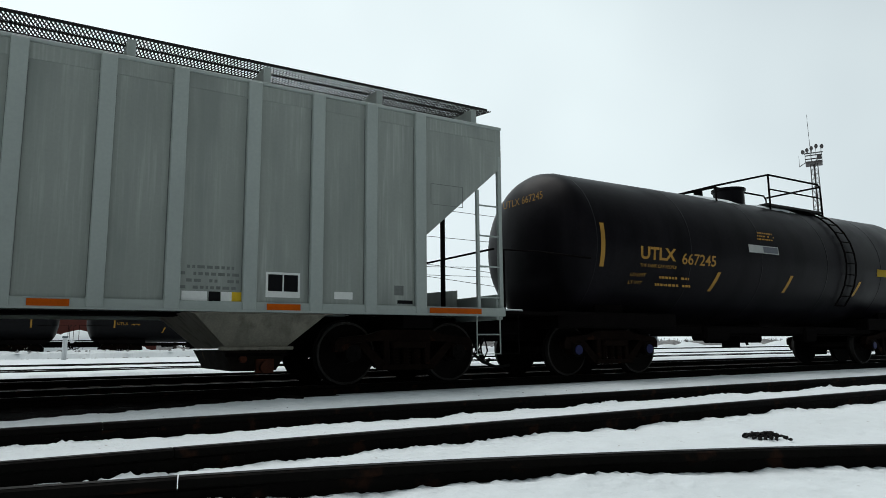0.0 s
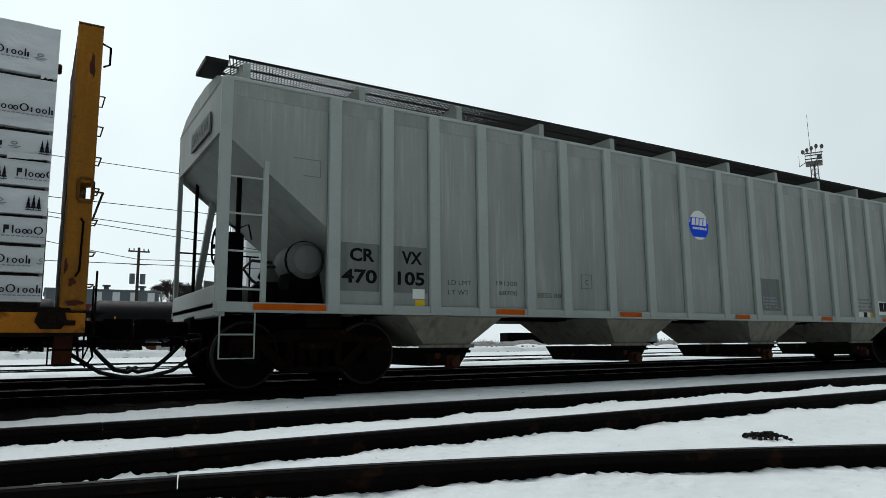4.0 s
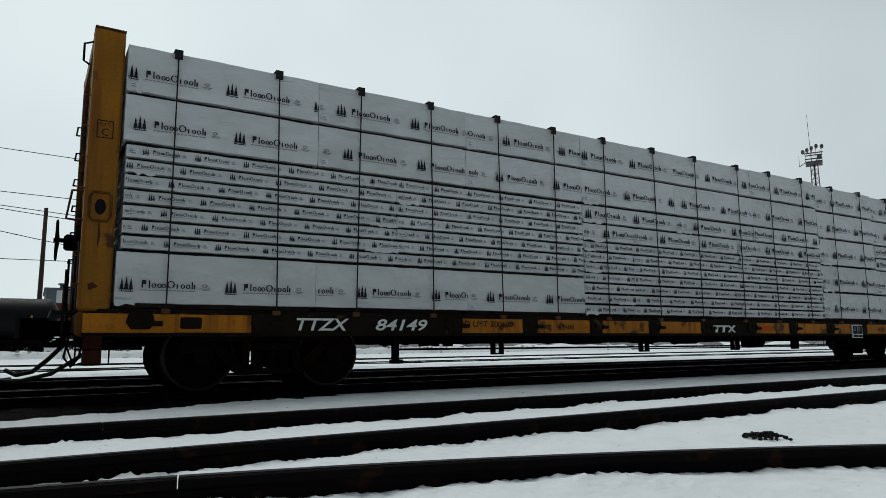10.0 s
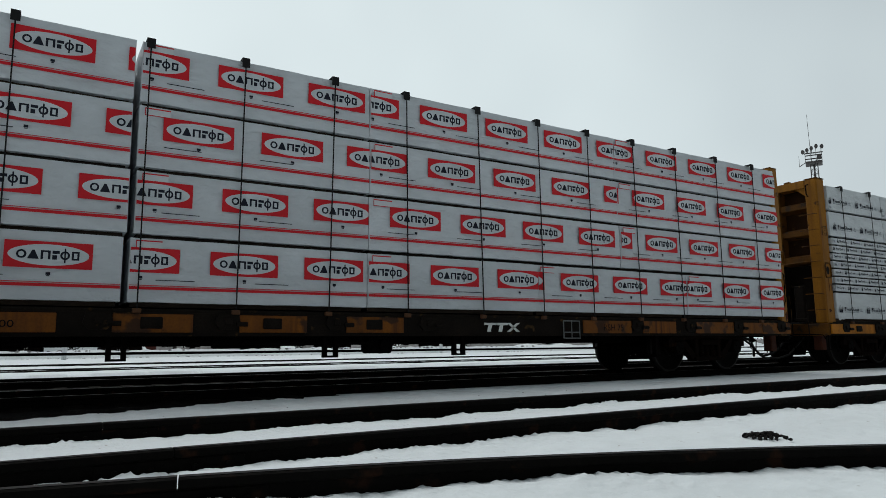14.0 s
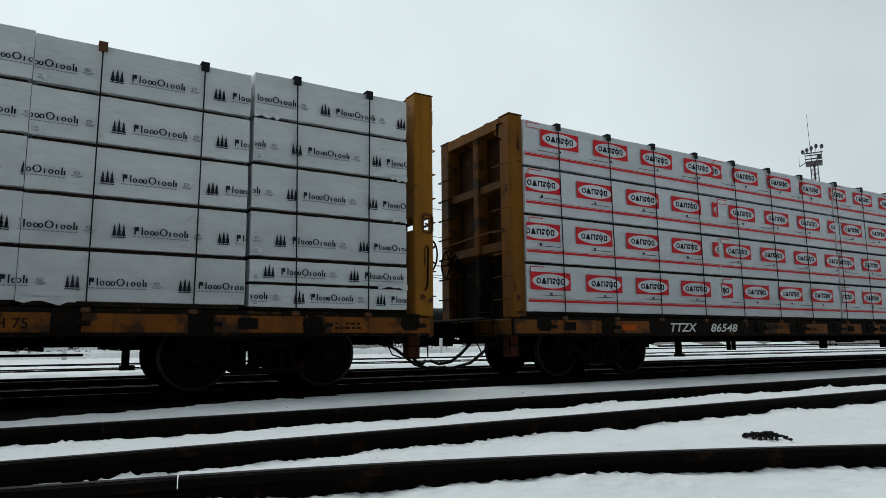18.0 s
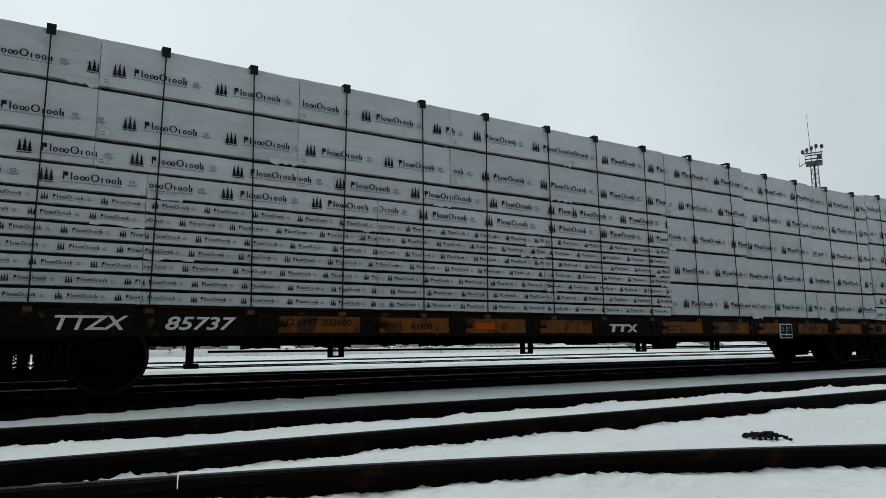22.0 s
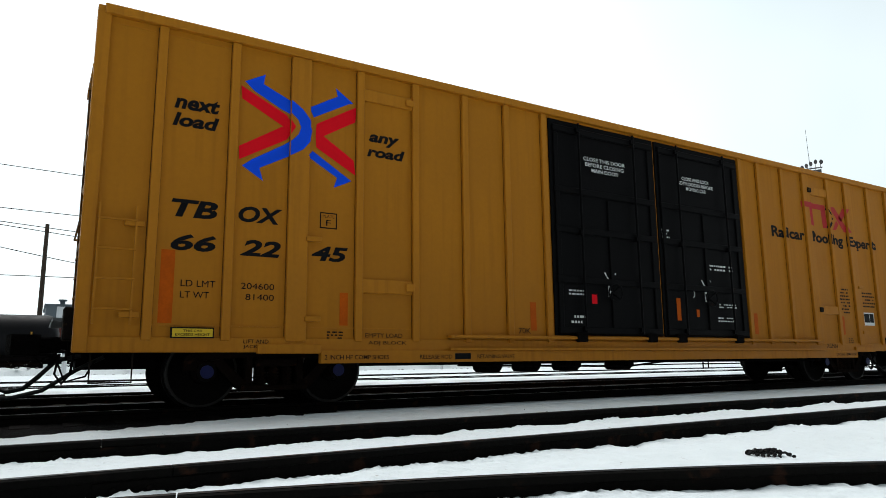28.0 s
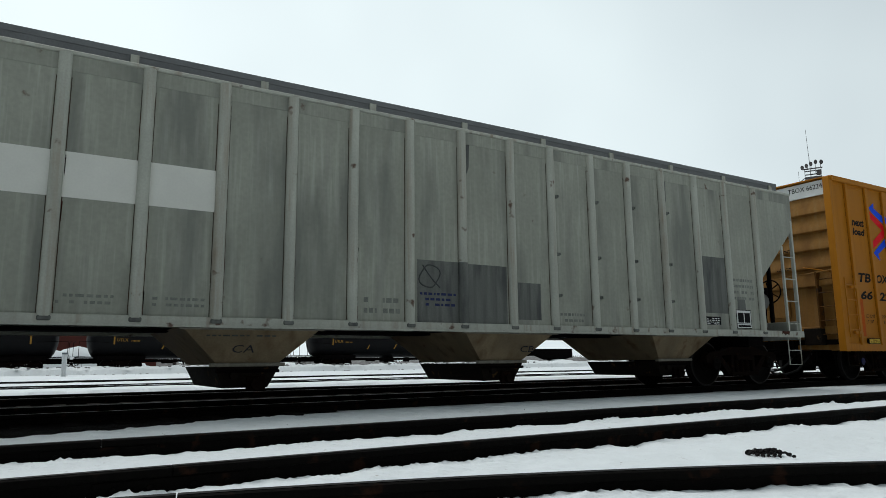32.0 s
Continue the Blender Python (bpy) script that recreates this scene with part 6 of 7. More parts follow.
    part("brake_lever", G().tube([(-9.55, -0.5, 2.55), (-9.5, -0.5, 2.3), (-9.35, -0.5, 2.25), (-9.2, -0.5, 2.32), (-9.15, -0.5, 2.1)], 0.014, 6), UNDER, car)
    ob = words("CRVX 470 105", -0.55, 0.55, 3.55, 3.72, 0, BLACKINK, car)
    ob.rotation_euler, ob.location = (0, 0, radians(-90)), (-9.895, -0.3, 0)
    pn = part("number_panel", G().box(-9.885, -9.86, -0.9, 0.35, 3.5, 3.78), GREYDK, car)


def hopper_two():
    ribs = [-8.2, -7.3, -6.75, -5.83, -4.9, -3.98, -3.06, -2.14, -1.23, -0.32, 0.61, 1.56, 2.42, 3.35, 4.27, 5.19, 6.15, 7.07, 8.07]
    car = hopper_car(-118.72, 9.47, ribs, 4.20, (-8.2, 8.15), (-6.65, -2.49, 1.70, 5.90), GREY2, GREY2RIB, "weathered grey covered hopper with round side posts and rust streaks", True, True)
    W = -1.53
    for a, b in zip([-9.4] + [r for r in ribs if r < -3.0], [r for r in ribs if r < -3.0]):
        if b - a > 0.3:
            box_part("white_band", BANDWHITE, car, a + 0.07, b - 0.07, W - 0.004, W, 2.46, 3.0, 0, "white painted band")
    for a, b, z0, z1 in ((-0.19, 0.53, 1.13, 2.06), (0.69, 1.45, 1.13, 2.05), (1.67, 2.14, 1.21, 1.81), (6.23, 6.98, 1.45, 2.58), (7.3, 7.55, 1.5, 1.75)):
        box_part("repainted_panel", GREY2DK, car, a, b, W - 0.004, W, z0, z1, 0, "darker grey repainted panel")
    part("repainted_post", G().cyl((0.61, W - 0.01, 1.13), (0.61, W - 0.01, 2.06), 0.079, 14), GREY2DK, car, "post repainted darker grey")
    loop = G().tube([(0.02 + 0.17 * math.cos(a) * (1 + 0.25 * math.sin(2 * a)), W - 0.006, 1.82 + 0.17 * math.sin(a)) for a in [2 * math.pi * k / 20 for k in range(21)]], 0.011, 5)
    loop.tube([(-0.1, W - 0.006, 1.98), (0.0, W - 0.006, 1.85), (0.12, W - 0.006, 1.72), (0.2, W - 0.006, 1.66)], 0.012, 5)
    part("scrawl", loop, INKSOFT, car, "dark scrawl on the repainted panel")
    rnd = random.Random(17)
    # rust runs and chips beside the posts
    for k, x in enumerate(ribs):
        for j in range(rnd.choice((1, 2, 2, 3))):
            z, ln, w = rnd.uniform(1.3, 3.9), rnd.uniform(0.06, 0.4), rnd.uniform(0.006, 0.016)
            g = G().add([(x + 0.078, W - 0.004, z), (x + 0.078 + w, W - 0.004, z - 0.02), (x + 0.082 + w * 0.4, W - 0.004, z - ln), (x + 0.078, W - 0.004, z - ln * 0.8)], [(0, 1, 2, 3)])
            part("rust_run", g, RUST if j else GRIME, car, "", False)
    for x in (0.61, 5.19):
        part("soot_mark", G().prism([(x - 0.07, 3.95), (x + 0.16, 3.98), (x + 0.14, 3.6), (x + 0.05, 3.35), (x - 0.02, 3.5)], W - 0.003, W), GREY2DK, car, "sooty stain below the roof")
    bars(3, -0.15, 0.48, 1.38, 1.62, W - 0.005, BLUEINK, car, 3)
    bars(2, -1.05, -0.45, 1.25, 1.55, W - 0.001, GHOST, car, 5)
    bars(4, 7.2, 7.85, 1.75, 2.25, W - 0.001, GHOST, car, 6)
    bars(2, 2.55, 3.1, 1.2, 1.4, W - 0.001, GHOST, car, 7)
    bars(2, -4.8, -4.2, 1.25, 1.4, W - 0.001, GHOST, car, 8)
    bars(2, -3.8, -3.2, 1.25, 1.4, W - 0.001, GHOST, car, 9)
    box_part("label", BLACKINK, car, 6.28, 6.72, W - 0.004, W, 1.22, 1.38, 0, "black data plate")
    bars(4, 6.30, 6.70, 1.23, 1.37, W - 0.005, WHITE, car, 14)
    pl = box_part("data_panel", BLACKINK, car, 7.22, 7.70, W - 0.004, W, 1.16, 1.54, 0, "black framed white data panel")
    face = box_part("panel_face", WHITE, pl, 7.235, 7.685, W - 0.006, W - 0.004, 1.175, 1.525)
    for a, b, z0, z1 in ((7.27, 7.45, 1.28, 1.48), (7.48, 7.655, 1.28, 1.48), (7.235, 7.685, 1.25, 1.262), (7.26, 7.66, 1.19, 1.23)):
        box_part("panel", BLACKINK, face, a, b, W - 0.008, W - 0.006, z0, z1)
    for x, t in ((-2.75, "CA"), (1.95, "CB")):
        words(t, x - 0.0, x + 0.28, 0.70, 0.80, -1.19, INK, car, 0.2)
    bars(1, -3.1, -2.2, 0.91, 0.95, -1.265, INKSOFT, car, 4)
    part("air_reservoir", G().lathe([(-0.42, 0), (-0.4, 0.15), (-0.32, 0.2), (0.32, 0.2), (0.4, 0.15), (0.42, 0)], 20, "x", (8.72, -0.9, 1.81)).box(8.2, 8.36, -1.0, -0.8, 1.72, 1.82), GREY2DK, car)
    part("reservoir_band", G().lathe([(-0.02, 0.2), (-0.02, 0.215), (0.02, 0.215), (0.02, 0.2)], 20, "x", (8.8, -0.9, 1.81)), UNDER, car)
    part("brake_cylinder", G().cyl((8.2, -0.8, 1.38), (8.5, -0.8, 1.38), 0.15, 14).cyl((8.5, -0.8, 1.38), (8.62, -0.8, 1.36), 0.15, 14, 0.08), GREY2DK, car)
    part("brake_valve", G().box(8.62, 8.95, -1.1, -0.7, 1.12, 1.28, 0.05).cyl((8.85, -0.9, 1.28), (8.85, -0.9, 1.42), 0.07, 10), RUST, car)
    part("rust_stain", G().add([(8.66, -1.586, 1.125), (8.93, -1.586, 1.125), (8.9, -1.586, 1.04), (8.82, -1.586, 1.07), (8.76, -1.586, 1.03), (8.7, -1.586, 1.08), (8.64, -1.586, 1.05)], [(0, 1, 2, 3, 4, 5, 6)]), RUST, car, "rust running down the sill")
    part("air_pipe", G().tube([(8.6, -0.9, 1.7), (8.7, -1.0, 1.5), (8.9, -1.05, 1.3)], 0.02, 6).tube([(9.0, -0.9, 1.7), (8.95, -1.0, 1.3)], 0.02, 6), UNDER, car)
    for u, y, w, z1 in ((9.36, -0.3, 0.09, 3.6), (9.38, 0.9, 0.04, 3.6), (9.42, -0.9, 0.035, 3.6), (8.68, -0.9, 0.025, 2.3), (9.2, 0.5, 0.05, 3.3)):
        part("end_post", G().box(u - w, u + w, y - 0.04, y + 0.04, 1.1, z1, 0.008), PLATE2 if w > 0.08 else UNDER, car)
    brake_wheel(car, 9.86, -0.6, 2.11, 1)


# ---- tank cars ----
def tank_car(x, y, moving, label, h=6.5):
    car = tagged(new("tank_car"), label, "tank car", "" if moving else "parked tank cars")
    if moving:
        mover(car, x)
    else:
        car.location = (x, y, 0)
    r, zc = 1.49, 2.41
    paint = TANK if moving else FARTANK
    prof = [(-h + 0.75 - 0.75 * math.sin(a), r * math.cos(a)) for a in [math.pi / 2 * (1 - k / 8) for k in range(9)]]
    prof += [(-p, q) for p, q in reversed(prof)]
    part("tank", G().lathe(prof, 48, "x", (0, 0, zc)), paint, car, "black cylindrical tank")
    seam = G().lathe([(-0.02, r), (-0.01, r + 0.003), (0.01, r + 0.003), (0.02, r)], 48, "x", (0, 0, zc)).mesh("weld_seam", paint)
    for u in (-h + 0.78, -3.2, -0.9, 1.6, 4.0, h - 0.78):
        part("weld_seam", seam, paint, car).location = (u, 0, 0)
    for s in (-1, 1):
        part("saddle", G().prism([(-0.95, 0.82), (-1.0, 1.25), (-0.8, 1.5), (0.8, 1.5), (1.0, 1.25), (0.95, 0.82)], s * 5.0 - 0.35, s * 5.0 + 0.35, "x"), UNDER, car)
        part("body_bolster", G().box(s * 5.0 - 1.5, s * 5.0 + 1.5, -1.3, 1.3, 0.84, 1.12, 0.03), UNDER, car)
        part("stub_sill", G().box(min(s * 4.0, s * 7.9), max(s * 4.0, s * 7.9), -0.3, 0.3, 0.68, 1.0, 0.02), UNDER, car)
        part("end_platform", G().box(min(s * 6.2, s * 7.8), max(s * 6.2, s * 7.8), -1.4, 1.4, 1.05, 1.1), UNDER, car)
        part("snow_on_platform", G().box(min(s * 7.3, s * 7.95), max(s * 7.3, s * 7.95), -1.35, 1.3, 1.10, 1.135, 0.015), SNOW, car, "thin snow on the platform")
        part("platform_rail", G().tube([(s * 7.7, -1.38, 1.1), (s * 7.7, -1.38, 2.1), (s * 7.0, -1.45, 2.1), (s * 5.9, -1.5, 2.05)], 0.018, 6).tube([(s * 7.9, -1.38, 2.1), (s * 7.9, 1.38, 2.1), (s * 7.9, 1.38, 1.1)], 0.018, 6), UNDER, car)
        stirrup(car, *sorted((s * 7.45, s * 7.85)), -1.4, 0.42, 1.06, UNDER)
        coupler(car, s * 7.9, s)
        truck(car, s * 5.0, moving, moving)
    part("manway", G().cyl((0.2, 0, 3.85), (0.2, 0, 4.22), 0.36, 20).cyl((0.2, 0, 4.22), (0.2, 0, 4.27), 0.40, 20), paint, car)
    part("top_platform", G().box(0.6, 2.9, -0.75, -0.35, 3.80, 3.85).box(0.6, 2.9, 0.35, 0.75, 3.80, 3.85), GRATE, car)
    rail = G()
    for yy in (-0.75, 0.75):
        rail.tube([(-1.3, yy, 3.7), (-1.3, yy, 4.05), (0.7, yy, 4.55), (2.8, yy, 4.55), (2.9, yy, 4.45), (2.9, yy, 3.7)], 0.024, 6)
        rail.tube([(0.7, yy, 4.55), (0.7, yy, 3.7)], 0.024, 6).tube([(0.7, yy, 4.2), (2.9, yy, 4.2)], 0.018, 6)
    rail.tube([(2.9, -0.75, 4.5), (2.9, 0.75, 4.5)], 0.024, 6).tube([(-1.3, -0.75, 4.05), (-1.3, 0.75, 4.05)], 0.024, 6)
    part("safety_rail", rail, UNDER, car)
    part("valve", G().cyl((-1.2, -0.2, 3.85), (-1.2, -0.2, 4.05), 0.1, 10), UNDER, car)
    lad = G()
    pts = [(0, -(r + 0.06) * math.cos(a), zc + (r + 0.06) * math.sin(a)) for a in [math.radians(-40 + 10 * k) for k in range(13)]]
    for u in (2.3, 2.72):
        lad.tube([(u, q[1], q[2]) for q in pts], 0.02, 6)
    for q in pts:
        lad.tube([(2.3, q[1], q[2]), (2.72, q[1], q[2])], 0.014, 6)
    part("side_ladder", lad, UNDER, car)

    def curved(ob):
        for v in ob.data.vertices:
            z = v.co.z - zc
            v.co.y = -math.sqrt(max(r * r - z * z, 0.01)) - 0.006
        return ob
    for u, z0, z1 in ((-5.62, 1.93, 2.72), (-2.5, 1.60, 1.98), (0.0, 1.65, 2.02), (2.85, 1.65, 2.0), (5.5, 1.93, 2.72)):
        n = 6
        q = [(u + (0.0 if z1 - z0 > 0.5 else 0.16 * k / n), z0 + (z1 - z0) * k / n) for k in range(n + 1)]
        v = [(a, 0, b) for a, b in q] + [(a + 0.1, 0, b) for a, b in q]
        curved(part("reflector", G().add(v, [(k, k + 1, n + 2 + k, n + 1 + k) for k in range(n)]), YELLOWINK, car, "yellow reflective strip", False))
    if moving:
        curved(words("UTLX", -4.61, -3.64, 2.12, 2.36, 0, YELLOWINK, car, 0, 0.03))
        curved(words("667245", -3.46, -2.44, 2.08, 2.30, 0, YELLOWINK, car, 0, 0.01))
        curved(words("THE TANK CAR PEOPLE", -4.6, -3.6, 1.98, 2.04, 0, YELLOWINK, car))
        curved(words("LD LMT", -4.8, -4.4, 1.80, 1.86, 0, YELLOWINK, car))
        curved(words("LT WT", -4.8, -4.45, 1.66, 1.72, 0, YELLOWINK, car))
        bars(1, -4.2, -3.2, 1.78, 1.88, -r + 0.06, YELLOWINK, car, 2)
        bars(1, -4.2, -3.2, 1.64, 1.74, -r + 0.08, YELLOWINK, car, 3)
        ob = curved(part("badge", G().box(-1.35, -0.3, -0.002, 0, 2.45, 2.62), WHITE, car, "pale badge with dark band"))
        ob = curved(part("badge_band", G().box(-0.85, -0.33, -0.001, 0, 2.47, 2.60), INKGREY, car))
        for v in ob.data.vertices:
            v.co.y -= 0.005
        bars(3, -1.0, -0.4, 2.75, 2.95, -r + 0.02, YELLOWINK, car, 12)
        curved(part("placard", G().box(3.8, 4.4, -0.002, 0, 2.16, 2.34), YSIGN, car, "yellow placard"))
        for x0, x1, a0, a1 in ((-1.9, -0.5, 18, 30), (0.3, 1.7, 20, 31)):
            g, rnd = G(), random.Random(7)
            v = []
            for i in range(9):
                for k in range(4):
                    a = radians(a0 + (a1 - a0) * k / 3 + (rnd.uniform(-3, 3) if k in (0, 3) else 0))
                    rr = r + (0.004 if k in (0, 3) or i in (0, 8) else 0.03)
                    v.append((x0 + (x1 - x0) * i / 8, -rr * math.sin(a), zc + rr * math.cos(a)))
            part("snow_patch", g.add(v, [(4 * i + k, 4 * i + k + 1, 4 * i + k + 5, 4 * i + k + 4) for i in range(8) for k in range(3)]), SNOW, car, "patch of snow beside the walkway")
        ob = words("UTLX 667245", -0.6, 0.6, 3.2, 3.34, 0, YELLOWINK, car)
        ob.rotation_euler, ob.location = (0, 0, radians(-90)), (-h + 0.02, -0.35, 0)
        ob.location = (-h + 0.10, -0.25, 0)
    else:
        curved(words("UTLX", -5.4, -4.7, 2.13, 2.33, 0, YELLOWINK, car, 0, 0.01))
        bars(1, -4.5, -3.9, 2.13, 2.33, -r - 0.001, YELLOWINK, car, round(x * 7), "lettering")
    part("bottom_gear", G().box(-0.5, 0.4, -0.5, 0.5, 0.55, 1.0, 0.05).cyl((-0.1, 0, 0.45), (-0.1, 0, 0.7), 0.2, 12), UNDER, car)
    part("running_pipe", G().box(-4.2, 4.2, -1.0, -0.9, 0.74, 0.90, 0.02), UNDER, car)
    part("brake_rigging", G().tube([(-3.8, -0.9, 0.72), (3.8, -0.9, 0.72)], 0.03, 6).box(-2.4, -1.6, -1.1, -0.7, 0.6, 0.9, 0.05).box(1.2, 1.7, -1.05, -0.7, 0.55, 0.92, 0.05).tube([(-0.9, -0.9, 0.72), (-0.85, -0.95, 0.5)], 0.03, 6), UNDER, car)
    return car


# ---- ground and tracks ----
def bank(x):
    """Near edge of the bare, dark track bed."""
    e = min(-2.55 + 0.36 * (x + 0.2), -0.92) if x > -0.2 else -2.55 + 0.12 * (x + 0.2)
    return e + 0.16 * noise.noise((x * 1.1, 3.1, 0)) + 0.07 * noise.noise((x * 4.3, 1.7, 0)) + 0.03 * noise.noise((x * 13, 5.0, 0))


def c_rail(x):
    """The diverging rail nearest the camera."""
    return -7.21 - 0.17 * x - 0.0475 * x * x if x > 0 else -7.21 - 0.17 * x


def ground():
    xs = np.unique(np.concatenate([np.linspace(-1500, -40, 12), np.linspace(-40, -4, 40), np.arange(-4, -1, 0.1), np.arange(-1, 8, 0.035), np.arange(8, 14, 0.07), np.arange(14, 40, 0.2), np.linspace(40, 160, 60), np.linspace(160, 2500, 14)]))
    ys = np.unique(np.concatenate([np.linspace(-400, -14, 8), np.linspace(-14, -9.5, 10), np.arange(-9.5, -1.6, 0.05), np.arange(-1.6, 9, 0.25), np.arange(9, 30, 0.5), np.linspace(30, 120, 40), np.linspace(120, 2500, 14)]))
    v = []
    for y in ys:
        for x in xs:
            z = -0.11
            if -10 < y < -1.5 and -5 < x < 45:
                z = -0.035 if y < -4.9 else (-0.10 if y > -4.2 else -0.035 - 0.065 * (y + 4.9) / 0.7)
                z += 0.020 * noise.noise((x * 1.2, y * 1.2, 0)) + 0.016 * noise.noise((x * 4.5, y * 4.5, 2)) + 0.011 * noise.noise((x * 14, y * 14, 5))
                for yr in (-5.1, -6.58, c_rail(x)):
                    if 0.0 < y - yr < 0.12:
                        z -= 0.04
            elif 8 < y < 36:
                z = -0.035 + 0.012 * noise.noise((x * 0.5, y * 0.5, 1)) + 0.012 * noise.noise((x * 2.5, y * 2.5, 1))
            elif 9 < y < 120:
                z = -0.12 + 0.05 * noise.noise((x * 0.15, y * 0.15, 1)) + 0.02 * noise.noise((x * 0.8, y * 0.8, 1))
                if y > 60:
                    z += 0.25 * max(0, noise.noise((x * 0.05, y * 0.05, 7)))
            elif y >= 120:
                z = -0.1
            if y > bank(x) and y < 7.9 + 0.3 * noise.noise((x * 0.8, 2, 2)):
                z = -0.30
            v.append((x, y, z))
    nx = len(xs)
    f = [(j * nx + i, j * nx + i + 1, (j + 1) * nx + i + 1, (j + 1) * nx + i) for j in range(len(ys) - 1) for i in range(nx - 1)]
    me = bpy.data.meshes.new("ground")
    me.from_pydata(v, [], f)
    me.polygons.foreach_set("use_smooth", [True] * len(f))
    me.materials.append(SNOW)
    tagged(new("ground", me), "trodden snow over a rail yard", "snow", kind="structure")
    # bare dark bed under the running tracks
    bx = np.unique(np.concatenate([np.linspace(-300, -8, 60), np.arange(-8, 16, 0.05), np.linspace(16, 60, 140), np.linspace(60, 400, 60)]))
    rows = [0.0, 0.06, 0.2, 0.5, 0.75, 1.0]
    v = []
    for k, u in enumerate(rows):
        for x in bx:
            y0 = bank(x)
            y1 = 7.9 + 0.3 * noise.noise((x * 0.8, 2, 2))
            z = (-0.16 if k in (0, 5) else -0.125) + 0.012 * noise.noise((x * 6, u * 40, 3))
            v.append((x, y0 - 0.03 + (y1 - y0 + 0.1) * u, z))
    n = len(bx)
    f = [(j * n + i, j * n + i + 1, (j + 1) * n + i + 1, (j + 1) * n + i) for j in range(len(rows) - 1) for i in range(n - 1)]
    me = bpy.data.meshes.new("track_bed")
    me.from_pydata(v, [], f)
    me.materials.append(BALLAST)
    tagged(new("track_bed", me), "black ballast between the running tracks", "ballast", kind="structure")


def rail(path, top, label, group, kind="structure"):
    """A steel rail along (x, y) points, its head at the height top."""
    prof = [(-0.07, -0.172), (0.07, -0.172), (0.07, -0.160), (0.012, -0.135), (0.012, -0.05), (0.036, -0.038), (0.036, -0.006), (0.028, 0.0), (-0.028, 0.0), (-0.036, -0.006), (-0.036, -0.038), (-0.012, -0.05), (-0.012, -0.135), (-0.07, -0.160)]
    g, n = G(), len(prof)
    v = []
    for i, (x, y) in enumerate(path):
        a, b = path[max(i - 1, 0)], path[min(i + 1, len(path) - 1)]
        d = Vector((b[0] - a[0], b[1] - a[1])).normalized()
        v += [(x - d.y * p, y + d.x * p, top + q) for p, q in prof]
    f = [(i * n + j, (i + 1) * n + j, (i + 1) * n + (j + 1) % n, i * n + (j + 1) % n) for i in range(len(path) - 1) for j in range(n)]
    f += [tuple(range(n)), tuple(range(len(v) - 1, len(v) - n - 1, -1))]
    ob = tagged(new("rail", G().add(v, f).mesh("rail", RAIL)), label, "rail", group, kind)
    w = G()
    v = []
    for i, (x, y) in enumerate(path):
        a, b = path[max(i - 1, 0)], path[min(i + 1, len(path) - 1)]
        d = Vector((b[0] - a[0], b[1] - a[1])).normalized()
        v += [(x - d.y * p, y + d.x * p, top + 0.003) for p in (-0.022, 0.022)]
    w.add(v, [(2 * i, 2 * i + 1, 2 * i + 3, 2 * i + 2) for i in range(len(path) - 1)])
    part("running_surface", w, RAILTOP, ob, "", False)
    return ob


def joint(x, y, top, turn=0.0):
    ob = tagged(new("joint_bar", G().box(-0.35, 0.35, -0.02, 0.02, top - 0.16, top - 0.048, 0.006).mesh("joint_bar", RAIL)), "dark joint bar bolted across a rail gap", "joint bar", "rail joints", "structure")
    bolt = G().cyl((0, 0, 0), (0, -0.02, 0), 0.014, 6).mesh("bolt", RAIL)
    for u in (-0.26, -0.1, 0.1, 0.26):
        part("bolt", bolt, RAIL, ob).location = (u, -0.02, top - 0.09)
    ob.location, ob.rotation_euler = (x, y, 0), (0, 0, turn)


def snow_ridges():
    """Crumbly snow thrown up along the near side of each near rail."""
    xs = np.concatenate([np.arange(-0.8, 3.0, 0.012), np.arange(3.0, 5.0, 0.018), np.arange(5.0, 9.0, 0.03)])
    for yr in (-5.1, -6.58, None):
        v = []
        for k in range(27):
            d = 0.012 + k * 0.016
            for x in xs:
                y0 = c_rail(x) if yr is None else yr
                y = y0 - d
                z = -0.035 if y < -4.9 else -0.035
                z += 0.020 * noise.noise((x * 1.2, y * 1.2, 0)) + 0.016 * noise.noise((x * 4.5, y * 4.5, 2)) + 0.011 * noise.noise((x * 14, y * 14, 5))
                f = 1 - d / 0.43
                w = max(0.0, 0.5 + 0.8 * noise.noise((x * 1.7, y0 * 3, 5)))
                z += f * w * (0.016 + 0.022 * abs(noise.noise((x * 7, y * 7, 8))) + 0.020 * abs(noise.noise((x * 17, y * 17, 3))) + 0.018 * noise.noise((x * 37, y * 37, 6)) + 0.010 * noise.noise((x * 80, y * 80, 1)))
                v.append((x, y, z - (0.012 if k in (0, 26) else 0.004)))
        n = len(xs)
        f = [(j * n + i, (j + 1) * n + i, (j + 1) * n + i + 1, j * n + i + 1) for j in range(26) for i in range(n - 1)]
        me = bpy.data.meshes.new("snow_ridge")
        me.from_pydata(v, [], f)
        me.polygons.foreach_set("use_smooth", [True] * len(f))
        me.materials.append(SNOW)
        tagged(new("snow_ridge", me), "crumbly ridge of white snow along a rail", "snow", "snow ridges", "structure")


